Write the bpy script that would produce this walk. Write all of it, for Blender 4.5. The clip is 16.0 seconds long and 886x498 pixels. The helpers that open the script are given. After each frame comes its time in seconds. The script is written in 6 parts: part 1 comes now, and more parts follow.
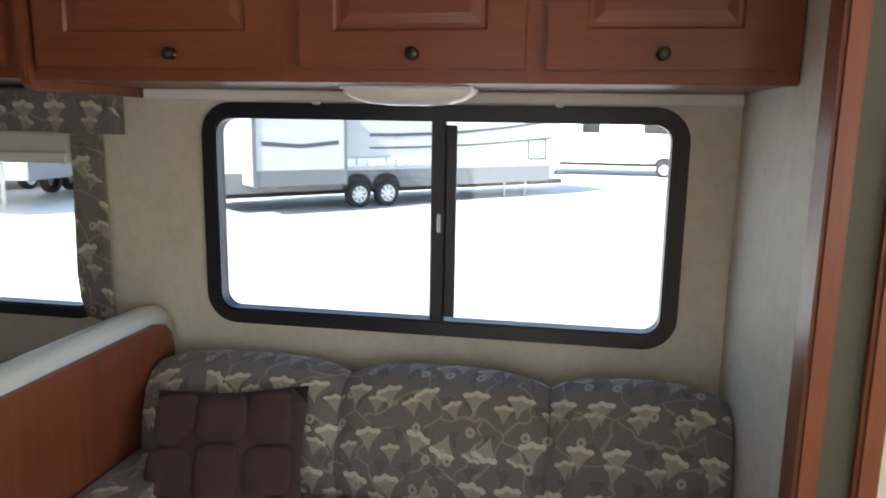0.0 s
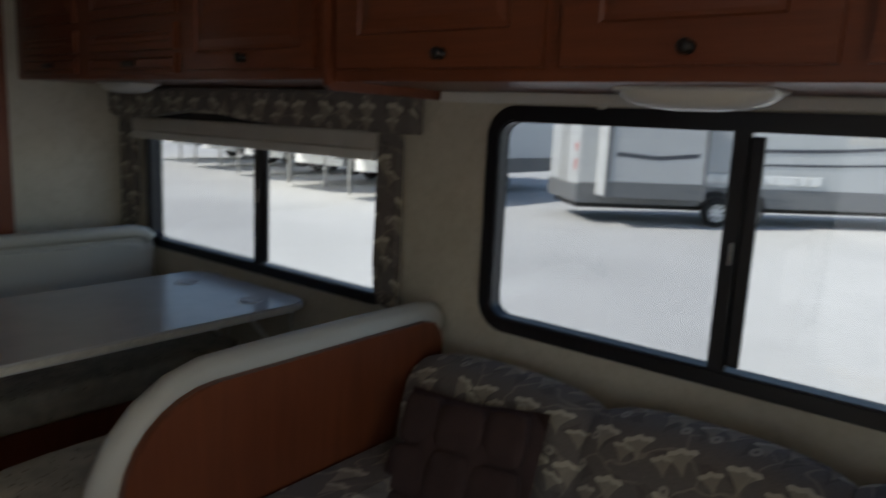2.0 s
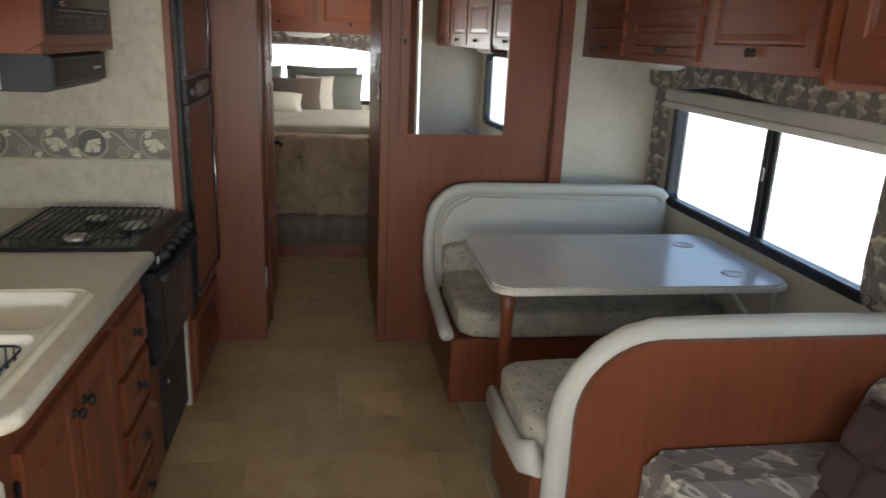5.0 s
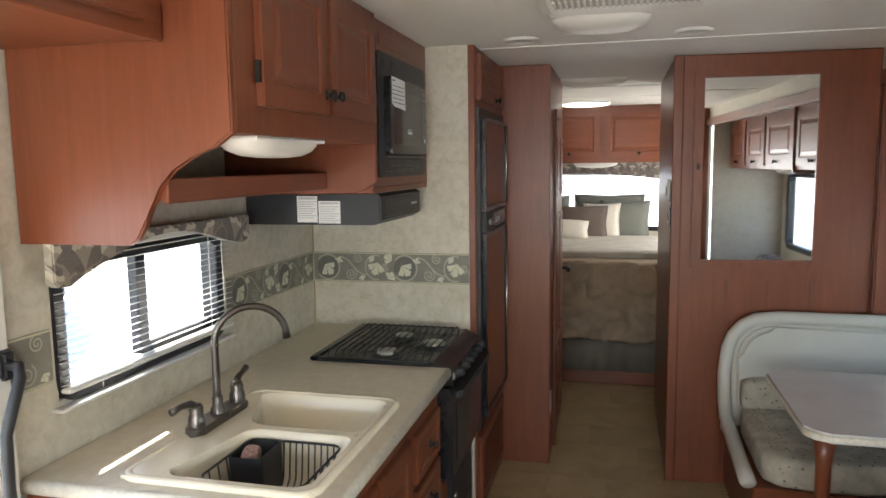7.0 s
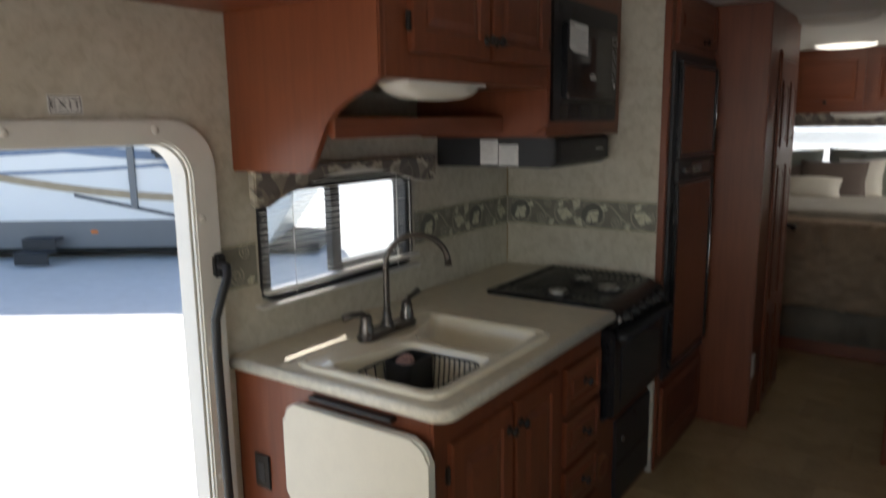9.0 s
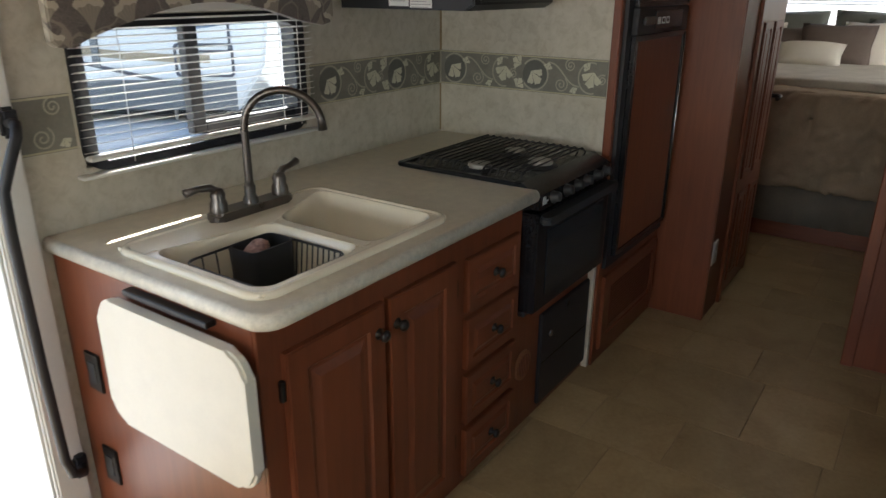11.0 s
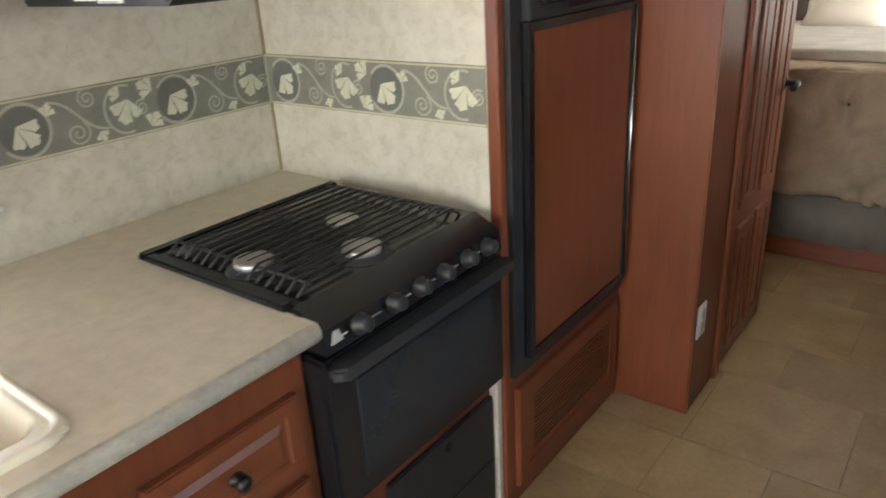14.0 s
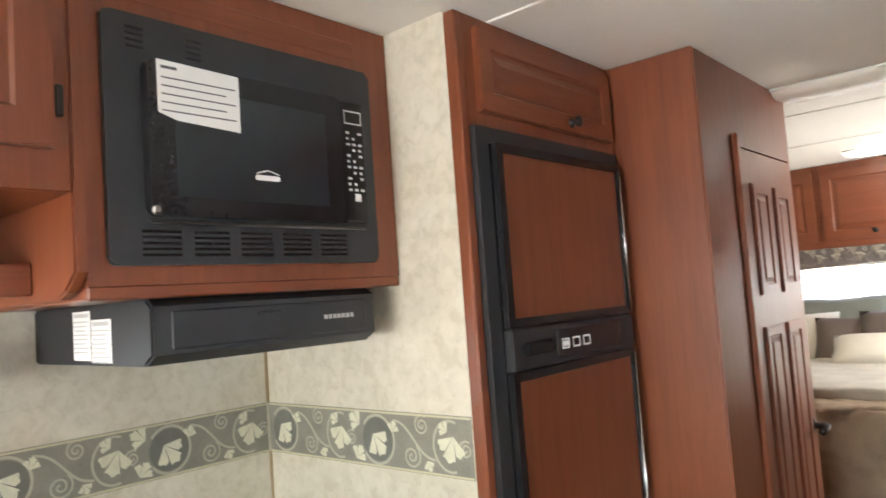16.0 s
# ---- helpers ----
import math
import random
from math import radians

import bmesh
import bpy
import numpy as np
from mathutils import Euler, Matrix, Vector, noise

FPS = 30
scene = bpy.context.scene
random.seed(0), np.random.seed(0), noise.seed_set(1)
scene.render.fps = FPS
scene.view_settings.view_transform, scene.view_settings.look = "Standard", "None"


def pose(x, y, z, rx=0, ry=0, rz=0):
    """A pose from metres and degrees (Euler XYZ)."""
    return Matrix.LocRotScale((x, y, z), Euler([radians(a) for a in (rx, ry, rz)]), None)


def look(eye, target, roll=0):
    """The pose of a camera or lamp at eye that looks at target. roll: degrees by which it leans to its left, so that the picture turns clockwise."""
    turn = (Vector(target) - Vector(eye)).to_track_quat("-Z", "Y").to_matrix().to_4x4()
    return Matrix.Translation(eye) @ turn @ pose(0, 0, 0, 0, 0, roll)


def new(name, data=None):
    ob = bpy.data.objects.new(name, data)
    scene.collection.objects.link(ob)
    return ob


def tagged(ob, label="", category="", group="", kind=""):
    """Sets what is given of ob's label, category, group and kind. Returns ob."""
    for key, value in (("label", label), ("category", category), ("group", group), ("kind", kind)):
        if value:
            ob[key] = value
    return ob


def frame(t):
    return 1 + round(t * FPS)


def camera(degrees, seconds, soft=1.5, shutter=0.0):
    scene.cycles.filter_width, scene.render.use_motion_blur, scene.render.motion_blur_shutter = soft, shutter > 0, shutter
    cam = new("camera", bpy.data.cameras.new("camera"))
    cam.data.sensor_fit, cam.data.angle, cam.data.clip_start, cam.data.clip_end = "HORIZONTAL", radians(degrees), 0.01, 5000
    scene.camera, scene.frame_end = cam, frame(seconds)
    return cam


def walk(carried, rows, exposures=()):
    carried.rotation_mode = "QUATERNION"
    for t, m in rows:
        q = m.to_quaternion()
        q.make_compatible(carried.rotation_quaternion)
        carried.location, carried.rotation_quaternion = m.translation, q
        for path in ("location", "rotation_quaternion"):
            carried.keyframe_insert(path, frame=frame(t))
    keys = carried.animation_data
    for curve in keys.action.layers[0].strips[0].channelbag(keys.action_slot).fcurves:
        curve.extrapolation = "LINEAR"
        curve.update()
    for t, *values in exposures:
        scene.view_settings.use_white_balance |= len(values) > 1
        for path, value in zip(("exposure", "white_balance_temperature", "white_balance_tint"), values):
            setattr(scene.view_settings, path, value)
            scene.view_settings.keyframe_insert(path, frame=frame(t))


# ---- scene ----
cam = camera(64.1, 16.0, shutter=0.4)
PATH = [
    (0, (0.616, 0.529, 1.458), (2.558, 0.858, 1.112), 1.0),
    (0.5, (0.606, 0.52, 1.468), (2.535, 0.979, 1.207), 1.2),
    (1, (0.629, 0.569, 1.483), (2.532, 1.126, 1.22), 0.3),
    (1.5, (0.761, 0.504, 1.471), (2.584, 1.288, 1.223), 0.8),
    (2, (0.886, 0.377, 1.452), (2.434, 1.594, 1.103), 2.8),
    (2.5, (0.857, 0.36, 1.495), (2.099, 1.81, 0.899), 0.8),
    (3, (0.804, 0.381, 1.572), (1.924, 1.928, 0.979), -0.6),
    (3.5, (0.842, 0.306, 1.611), (1.806, 1.988, 1.118), 0.2),
    (3.7, (0.896, 0.24, 1.592), (1.752, 1.984, 1.118), 1.4),
    (5.8, (0.872, 0.024, 1.64), (0.93, 1.931, 1.043), 0.5),
    (6, (0.86, 0.036, 1.64), (0.85, 1.964, 1.108), 0.4),
    (6.5, (0.85, 0.033, 1.618), (0.569, 1.987, 1.295), 1.1),
    (7, (0.868, 0.01, 1.627), (0.389, 1.937, 1.39), -0.8),
    (7.5, (0.861, 0.03, 1.607), (0.347, 1.948, 1.371), -2.9),
    (8, (0.971, -0.002, 1.599), (0.144, 1.818, 1.532), -1.1),
    (8.5, (1.152, -0.017, 1.612), (-0.03, 1.596, 1.632), -1.4),
    (9, (1.199, 0.006, 1.586), (0.079, 1.625, 1.235), -0.8),
    (9.5, (1.233, 0.034, 1.539), (0.219, 1.65, 0.941), -1.0),
    (9.7, (1.244, 0.057, 1.521), (0.253, 1.673, 0.883), -0.1),
    (11.8, (1.234, 0.913, 1.48), (0.032, 2.316, 0.713), -1.1),
    (12, (1.25, 0.991, 1.476), (0.006, 2.344, 0.687), -2.0),
    (12.5, (1.183, 1.161, 1.46), (-0.011, 2.535, 0.633), -2.6),
    (13, (1.075, 1.361, 1.461), (-0.052, 2.824, 0.692), -2.5),
    (13.5, (1.06, 1.517, 1.454), (-0.079, 2.961, 0.667), -3.1),
    (14, (1.125, 1.719, 1.473), (-0.022, 3.161, 0.696), -3.4),
    (14.5, (1.187, 1.842, 1.474), (0.086, 3.417, 0.919), -3.3),
    (15, (1.213, 1.854, 1.486), (0.092, 3.498, 1.286), -2.7),
    (15.5, (1.216, 1.841, 1.494), (0.025, 3.447, 1.515), -3.3),
    (16, (1.218, 1.837, 1.497), (-0.089, 3.344, 1.631), -4.1),
]
EXPOSURES = [(0.0, 1.95), (0.5, 1.3), (1.0, 0.55), (1.5, 0.25), (2.0, 0.1), (2.5, 0.45), (3.0, 0.45), (3.5, 0.75),
             (6.0, 2.6), (6.5, 2.6), (7.0, 2.55), (7.5, 2.35), (8.0, 1.95), (8.5, 1.55), (9.0, 1.15), (9.5, 0.8),
             (12.0, 2.6), (12.5, 2.9), (13.0, 3.1), (14.0, 3.45), (14.5, 3.75), (15.0, 3.65), (15.5, 3.65), (16.0, 3.8)]
walk(cam, [(t, look(e, g, r)) for t, e, g, r in PATH], EXPOSURES)

# ---- world, sun, light ----
world = bpy.data.worlds.new("sky")
scene.world = world
world.use_nodes = True
wn = world.node_tree.nodes
sky = wn.new("ShaderNodeTexSky")
sky.sky_type = "NISHITA"
sky.sun_disc = False
SUN_FROM = Vector((-0.62, 0.42, 0.66)).normalized()
sky.sun_elevation = math.asin(SUN_FROM.z)
sky.sun_rotation = math.atan2(SUN_FROM.x, SUN_FROM.y)
wn["Background"].inputs["Strength"].default_value = 0.15
world.node_tree.links.new(sky.outputs[0], wn["Background"].inputs["Color"])
sun_data = bpy.data.lights.new("sun", "SUN")
sun_data.energy, sun_data.angle, sun_data.color = 5.0, radians(0.5), (1.0, 0.95, 0.88)
sun = new("sun", sun_data)
sun.rotation_euler = (-SUN_FROM).to_track_quat("-Z", "Y").to_euler()


def area_lamp(name, at, target, w, h, watts):
    """An area lamp, for the windscreen's daylight and for added fill in the bedroom."""
    d = bpy.data.lights.new(name, "AREA")
    d.shape, d.size, d.size_y, d.energy, d.color = "RECTANGLE", w, h, watts, (1.0, 0.99, 0.97)
    ob = new(name, d)
    ob.matrix_world = look(at, target)
    return ob


area_lamp("windscreen_daylight", (0.8, -1.73, 1.20), (0.8, 0.0, 1.15), 1.9, 0.85, 7.6)
# Added fill that brightens the bed; this side wall has no window.
area_lamp("bedroom_window_daylight", (2.03, 5.95, 1.30), (0.8, 5.9, 1.0), 0.8, 0.5, 7.5)

# ---- materials ----
def base_mat(name, rough=0.6, metal=0.0):
    m = bpy.data.materials.new(name)
    m.use_nodes = True
    b = m.node_tree.nodes["Principled BSDF"]
    b.inputs["Roughness"].default_value = rough
    b.inputs["Metallic"].default_value = metal
    return m, m.node_tree.nodes, m.node_tree.links, b


def coords(n, l, scale, rot=(0, 0, 0)):
    tc = n.new("ShaderNodeTexCoord")
    mp = n.new("ShaderNodeMapping")
    mp.inputs["Scale"].default_value = scale
    mp.inputs["Rotation"].default_value = rot
    l.new(tc.outputs["Object"], mp.inputs["Vector"])
    return mp.outputs[0]


def noise_of(n, l, vec, scale, detail=4, rough=0.55, dist=0.0):
    t = n.new("ShaderNodeTexNoise")
    t.inputs["Scale"].default_value = scale
    t.inputs["Detail"].default_value = detail
    t.inputs["Roughness"].default_value = rough
    t.inputs["Distortion"].default_value = dist
    l.new(vec, t.inputs["Vector"])
    return t.outputs["Fac"]


def ramp_of(n, l, fac, stops):
    r = n.new("ShaderNodeValToRGB")
    e = r.color_ramp.elements
    while len(e) < len(stops):
        e.new(0.5)
    for k, (p, c) in zip(e, stops):
        k.position, k.color = p, (*c, 1)
    l.new(fac, r.inputs[0])
    return r.outputs[0]


def mixed(n, l, fac, a, b, mode="MIX"):
    m = n.new("ShaderNodeMix")
    m.data_type, m.blend_type = "RGBA", mode
    for sock, v in ((m.inputs[0], fac), (m.inputs[6], a), (m.inputs[7], b)):
        if isinstance(v, (int, float)):
            sock.default_value = v
        elif isinstance(v, tuple):
            sock.default_value = (*v, 1)
        else:
            l.new(v, sock)
    return m.outputs[2]


def arith(n, l, op, a, b=0.0, c=0.0):
    m = n.new("ShaderNodeMath")
    m.operation = op
    for sock, v in zip(m.inputs, (a, b, c)):
        if isinstance(v, (int, float)):
            sock.default_value = v
        else:
            l.new(v, sock)
    return m.outputs[0]


def bump_of(n, l, b, height, strength, dist=0.002):
    k = n.new("ShaderNodeBump")
    k.inputs["Strength"].default_value = strength
    k.inputs["Distance"].default_value = dist
    l.new(height, k.inputs["Height"])
    l.new(k.outputs[0], b.inputs["Normal"])


def plain(name, col, rough=0.5, metal=0.0, vary=0.12, scale=6.0, fine=120.0, bump=0.15, coat=0.0):
    """A surface of one colour with soft stains and fine grain."""
    m, n, l, b = base_mat(name, rough, metal)
    v = coords(n, l, (1, 1, 1))
    big = noise_of(n, l, v, scale, 3)
    small = noise_of(n, l, v, fine, 2)
    dark = tuple(c * (1 - vary) for c in col)
    light = tuple(min(1, c * (1 + vary)) for c in col)
    c1 = ramp_of(n, l, big, [(0.3, dark), (0.7, light)])
    c2 = mixed(n, l, 0.25, c1, ramp_of(n, l, small, [(0.35, dark), (0.65, light)]))
    l.new(c2, b.inputs["Base Color"])
    l.new(arith(n, l, "MULTIPLY_ADD", big, 0.06, rough - 0.03), b.inputs["Roughness"])
    bump_of(n, l, b, small, bump, 0.001)
    b.inputs["Coat Weight"].default_value = coat
    return m


def wood(name, axis="z", col=(0.192, 0.053, 0.021), rough=0.36):
    """Cherry-stained wood: fine streaks along one axis."""
    m, n, l, b = base_mat(name, rough)
    s = {"x": (1.2, 22, 22), "y": (22, 1.2, 22), "z": (22, 22, 1.2)}[axis]
    v = coords(n, l, s)
    g = noise_of(n, l, v, 1.6, 6, 0.6, 0.6)
    f = noise_of(n, l, v, 9.0, 3, 0.6)
    v2 = coords(n, l, (1, 1, 1))
    big = noise_of(n, l, v2, 2.2, 2)
    dk = (col[0] * 0.60, col[1] * 0.54, col[2] * 0.56)
    lt = (col[0] * 1.25, col[1] * 1.36, col[2] * 1.4)
    c1 = ramp_of(n, l, g, [(0.25, dk), (0.55, col), (0.8, lt)])
    c2 = mixed(n, l, 0.28, c1, ramp_of(n, l, f, [(0.3, dk), (0.7, lt)]))
    c3 = mixed(n, l, 0.35, c2, ramp_of(n, l, big, [(0.3, dk), (0.7, lt)]))
    l.new(c3, b.inputs["Base Color"])
    l.new(arith(n, l, "MULTIPLY_ADD", f, 0.18, rough - 0.09), b.inputs["Roughness"])
    bump_of(n, l, b, f, 0.12, 0.0006)
    b.inputs["Coat Weight"].default_value = 0.06
    b.inputs["Coat Roughness"].default_value = 0.25
    return m


def paper_mat(name, col, depth=1.0):
    """Mottled vinyl wallpaper, like brushed plaster."""
    m, n, l, b = base_mat(name, 0.55)
    v = coords(n, l, (1, 1, 1))
    big = noise_of(n, l, v, 7.0, 4, 0.6, 0.8)
    mid = noise_of(n, l, v, 30.0, 4, 0.65, 0.5)
    fine = noise_of(n, l, v, 160.0, 2)
    dk = (col[0] * (1 - 0.20 * depth), col[1] * (1 - 0.22 * depth), col[2] * (1 - 0.27 * depth))
    lt = (min(1, col[0] * (1 + 0.12 * depth)), min(1, col[1] * (1 + 0.12 * depth)), min(1, col[2] * (1 + 0.14 * depth)))
    a = ramp_of(n, l, mid, [(0.36, dk), (0.5, col), (0.66, lt)])
    c = mixed(n, l, 0.45, a, ramp_of(n, l, big, [(0.3, dk), (0.7, lt)]))
    l.new(c, b.inputs["Base Color"])
    bump_of(n, l, b, arith(n, l, "ADD", mid, fine), 0.12, 0.001)
    return m


def fabric_flower(name, u_axis="y"):
    """Grey-brown upholstery with fan-shaped flowers, small blossoms and vines."""
    m, n, l, b = base_mat(name, 0.88)
    tc = n.new("ShaderNodeTexCoord")
    sp = n.new("ShaderNodeSeparateXYZ")
    l.new(tc.outputs["Object"], sp.inputs[0])
    u = sp.outputs[{"x": 0, "y": 1, "z": 2}[u_axis]]
    if u_axis == "y":
        u = arith(n, l, "MULTIPLY_ADD", sp.outputs[0], 0.22, u)
    w = arith(n, l, "ADD", sp.outputs[2], arith(n, l, "MULTIPLY", sp.outputs[0], 0.7) if u_axis == "y" else 0.0)
    cb = n.new("ShaderNodeCombineXYZ")
    l.new(u, cb.inputs[0]), l.new(w, cb.inputs[1])
    flat = cb.outputs[0]

    def lattice(scale, shift):
        """Local place in a staggered grid, and two random numbers of the cell."""
        mp = n.new("ShaderNodeMapping")
        mp.inputs["Scale"].default_value = (scale, scale * 0.8, scale)
        mp.inputs["Location"].default_value = (shift, shift * 0.6, 0)
        l.new(flat, mp.inputs["Vector"])
        s2 = n.new("ShaderNodeSeparateXYZ")
        l.new(mp.outputs[0], s2.inputs[0])
        row = arith(n, l, "FLOOR", s2.outputs[1])
        px = arith(n, l, "MULTIPLY_ADD", arith(n, l, "FLOORED_MODULO", row, 2.0), 0.5, s2.outputs[0])
        col = arith(n, l, "FLOOR", px)
        id_ = n.new("ShaderNodeCombineXYZ")
        l.new(col, id_.inputs[0]), l.new(row, id_.inputs[1])
        wn2 = n.new("ShaderNodeTexWhiteNoise")
        wn2.noise_dimensions = "2D"
        l.new(id_.outputs[0], wn2.inputs["Vector"])
        sc = n.new("ShaderNodeSeparateColor")
        l.new(wn2.outputs["Color"], sc.inputs[0])
        lx = arith(n, l, "SUBTRACT", arith(n, l, "FRACT", px), 0.5)
        ly = arith(n, l, "SUBTRACT", arith(n, l, "FRACT", s2.outputs[1]), 0.5)
        return lx, ly, sc.outputs[0], sc.outputs[1]

    def fans(scale, radius, spread, shift):
        lx, ly, r1, r2 = lattice(scale, shift)
        flip = arith(n, l, "MULTIPLY_ADD", arith(n, l, "GREATER_THAN", r2, 0.85), -2.0, 1.0)
        py = arith(n, l, "ADD", arith(n, l, "MULTIPLY", ly, flip), 0.30)
        px = arith(n, l, "ADD", lx, arith(n, l, "MULTIPLY_ADD", r1, 0.14, -0.07))
        r = arith(n, l, "SQRT", arith(n, l, "ADD", arith(n, l, "MULTIPLY", px, px), arith(n, l, "MULTIPLY", py, py)))
        a = arith(n, l, "ADD", arith(n, l, "ARCTAN2", px, py), arith(n, l, "MULTIPLY_ADD", r1, 0.8, -0.4))
        edge = arith(n, l, "MULTIPLY_ADD", arith(n, l, "COSINE", arith(n, l, "MULTIPLY", a, 13.0)), radius * 0.04, radius)
        wide = arith(n, l, "MULTIPLY_ADD", r, (spread - 0.3) / radius, 0.3)
        mask = arith(n, l, "MULTIPLY", arith(n, l, "LESS_THAN", r, edge), arith(n, l, "LESS_THAN", arith(n, l, "ABSOLUTE", a), wide))
        rim = arith(n, l, "GREATER_THAN", r, arith(n, l, "MULTIPLY", edge, 0.80))
        return mask, rim, a, r

    def blossoms(scale, radius, shift):
        lx, ly, r1, r2 = lattice(scale, shift)
        px = arith(n, l, "ADD", lx, arith(n, l, "MULTIPLY_ADD", r2, 0.4, -0.2))
        r = arith(n, l, "SQRT", arith(n, l, "ADD", arith(n, l, "MULTIPLY", px, px), arith(n, l, "MULTIPLY", ly, ly)))
        ring_ = arith(n, l, "MULTIPLY", arith(n, l, "LESS_THAN", r, radius), arith(n, l, "GREATER_THAN", r, radius * 0.35))
        return arith(n, l, "MULTIPLY", ring_, arith(n, l, "LESS_THAN", r1, 0.4))

    base = (0.160, 0.138, 0.126)
    cloth = ramp_of(n, l, noise_of(n, l, coords(n, l, (1, 1, 1)), 300.0, 2), [(0.3, tuple(c * 0.8 for c in base)), (0.7, tuple(c * 1.2 for c in base))])
    # vines: thin bands of warped distance to cell edges
    wp = n.new("ShaderNodeMapping")
    wp.inputs["Scale"].default_value = (9, 9, 9)
    l.new(flat, wp.inputs["Vector"])
    nz = n.new("ShaderNodeTexNoise")
    nz.inputs["Scale"].default_value = 0.9
    l.new(wp.outputs[0], nz.inputs["Vector"])
    ad = n.new("ShaderNodeVectorMath")
    ad.operation = "MULTIPLY_ADD"
    ad.inputs[1].default_value = (1.4, 1.4, 0)
    l.new(nz.outputs["Color"], ad.inputs[0]), l.new(wp.outputs[0], ad.inputs[2])
    ve = n.new("ShaderNodeTexVoronoi")
    ve.voronoi_dimensions, ve.feature = "2D", "DISTANCE_TO_EDGE"
    ve.inputs["Scale"].default_value = 0.8
    l.new(ad.outputs[0], ve.inputs["Vector"])
    vine = arith(n, l, "LESS_THAN", ve.outputs["Distance"], 0.024)
    c = mixed(n, l, arith(n, l, "MULTIPLY", vine, 0.75), cloth, (0.29, 0.26, 0.21))
    # dark leaves, then the fan flowers, then small blossoms
    mk, rm, _, _ = fans(11.5, 0.52, 0.5, 0.41)
    c = mixed(n, l, arith(n, l, "MULTIPLY", mk, 0.55), c, (0.095, 0.080, 0.070))
    mk, rm, a, r = fans(8.2, 0.42, 0.62, 0.63)
    c = mixed(n, l, arith(n, l, "MULTIPLY", mk, 0.7), c, (0.33, 0.30, 0.235))
    c = mixed(n, l, arith(n, l, "MULTIPLY", arith(n, l, "MULTIPLY", mk, rm), 0.75), c, (0.52, 0.48, 0.38))
    mk, rm, a, r = fans(8.6, 0.58, 0.64, 0.0)
    streak = arith(n, l, "MULTIPLY_ADD", arith(n, l, "SINE", arith(n, l, "MULTIPLY", a, 34.0)), 0.14, 0.72)
    c = mixed(n, l, arith(n, l, "MULTIPLY", mk, streak), c, (0.37, 0.335, 0.26))
    c = mixed(n, l, arith(n, l, "MULTIPLY", arith(n, l, "MULTIPLY", mk, rm), 0.8), c, (0.58, 0.54, 0.43))
    c = mixed(n, l, arith(n, l, "MULTIPLY", blossoms(13.0, 0.17, 0.3), 0.75), c, (0.42, 0.39, 0.32))
    l.new(c, b.inputs["Base Color"])
    bump_of(n, l, b, noise_of(n, l, coords(n, l, (1, 1, 1)), 500.0, 2), 0.25, 0.001)
    b.inputs["Sheen Weight"].default_value = 0.15
    return m


def fabric_dots(name):
    """Oatmeal dinette cloth with rows of small dark dots."""
    m, n, l, b = base_mat(name, 0.9)
    v = coords(n, l, (1, 1, 1))
    vo = n.new("ShaderNodeTexVoronoi")
    vo.inputs["Scale"].default_value = 34.0
    vo.inputs["Randomness"].default_value = 0.7
    l.new(v, vo.inputs["Vector"])
    dot = arith(n, l, "LESS_THAN", vo.outputs["Distance"], 0.17)
    band = noise_of(n, l, coords(n, l, (14, 14, 14)), 1.0, 3)
    c = ramp_of(n, l, band, [(0.35, (0.36, 0.335, 0.27)), (0.65, (0.52, 0.48, 0.385))])
    c = mixed(n, l, arith(n, l, "MULTIPLY", dot, 0.8), c, (0.07, 0.055, 0.04))
    l.new(c, b.inputs["Base Color"])
    bump_of(n, l, b, noise_of(n, l, v, 400.0, 2), 0.25, 0.001)
    return m


def tile_mat(name):
    """Tan stone-look vinyl, each piece a little different."""
    m, n, l, b = base_mat(name, 0.34)
    oi = n.new("ShaderNodeObjectInfo")
    tc = n.new("ShaderNodeTexCoord")
    ad = n.new("ShaderNodeVectorMath")
    ad.operation = "MULTIPLY_ADD"
    cb = n.new("ShaderNodeCombineXYZ")
    l.new(oi.outputs["Random"], cb.inputs[0]), l.new(oi.outputs["Random"], cb.inputs[1])
    l.new(cb.outputs[0], ad.inputs[0])
    ad.inputs[1].default_value = (17, 31, 0)
    l.new(tc.outputs["Object"], ad.inputs[2])
    big = noise_of(n, l, ad.outputs[0], 4.0, 5, 0.6, 0.6)
    fine = noise_of(n, l, ad.outputs[0], 60.0, 3)
    c = ramp_of(n, l, big, [(0.28, (0.30, 0.21, 0.095)), (0.5, (0.42, 0.31, 0.155)), (0.75, (0.52, 0.40, 0.215))])
    c = mixed(n, l, 0.3, c, ramp_of(n, l, fine, [(0.3, (0.28, 0.20, 0.10)), (0.7, (0.47, 0.365, 0.22))]))
    k = arith(n, l, "MULTIPLY_ADD", oi.outputs["Random"], 0.22, 0.88)
    cc = n.new("ShaderNodeVectorMath")
    cc.operation = "SCALE"
    l.new(c, cc.inputs[0]), l.new(k, cc.inputs["Scale"])
    l.new(cc.outputs[0], b.inputs["Base Color"])
    l.new(arith(n, l, "MULTIPLY_ADD", fine, 0.2, 0.26), b.inputs["Roughness"])
    bump_of(n, l, b, arith(n, l, "ADD", big, fine), 0.15, 0.001)
    return m


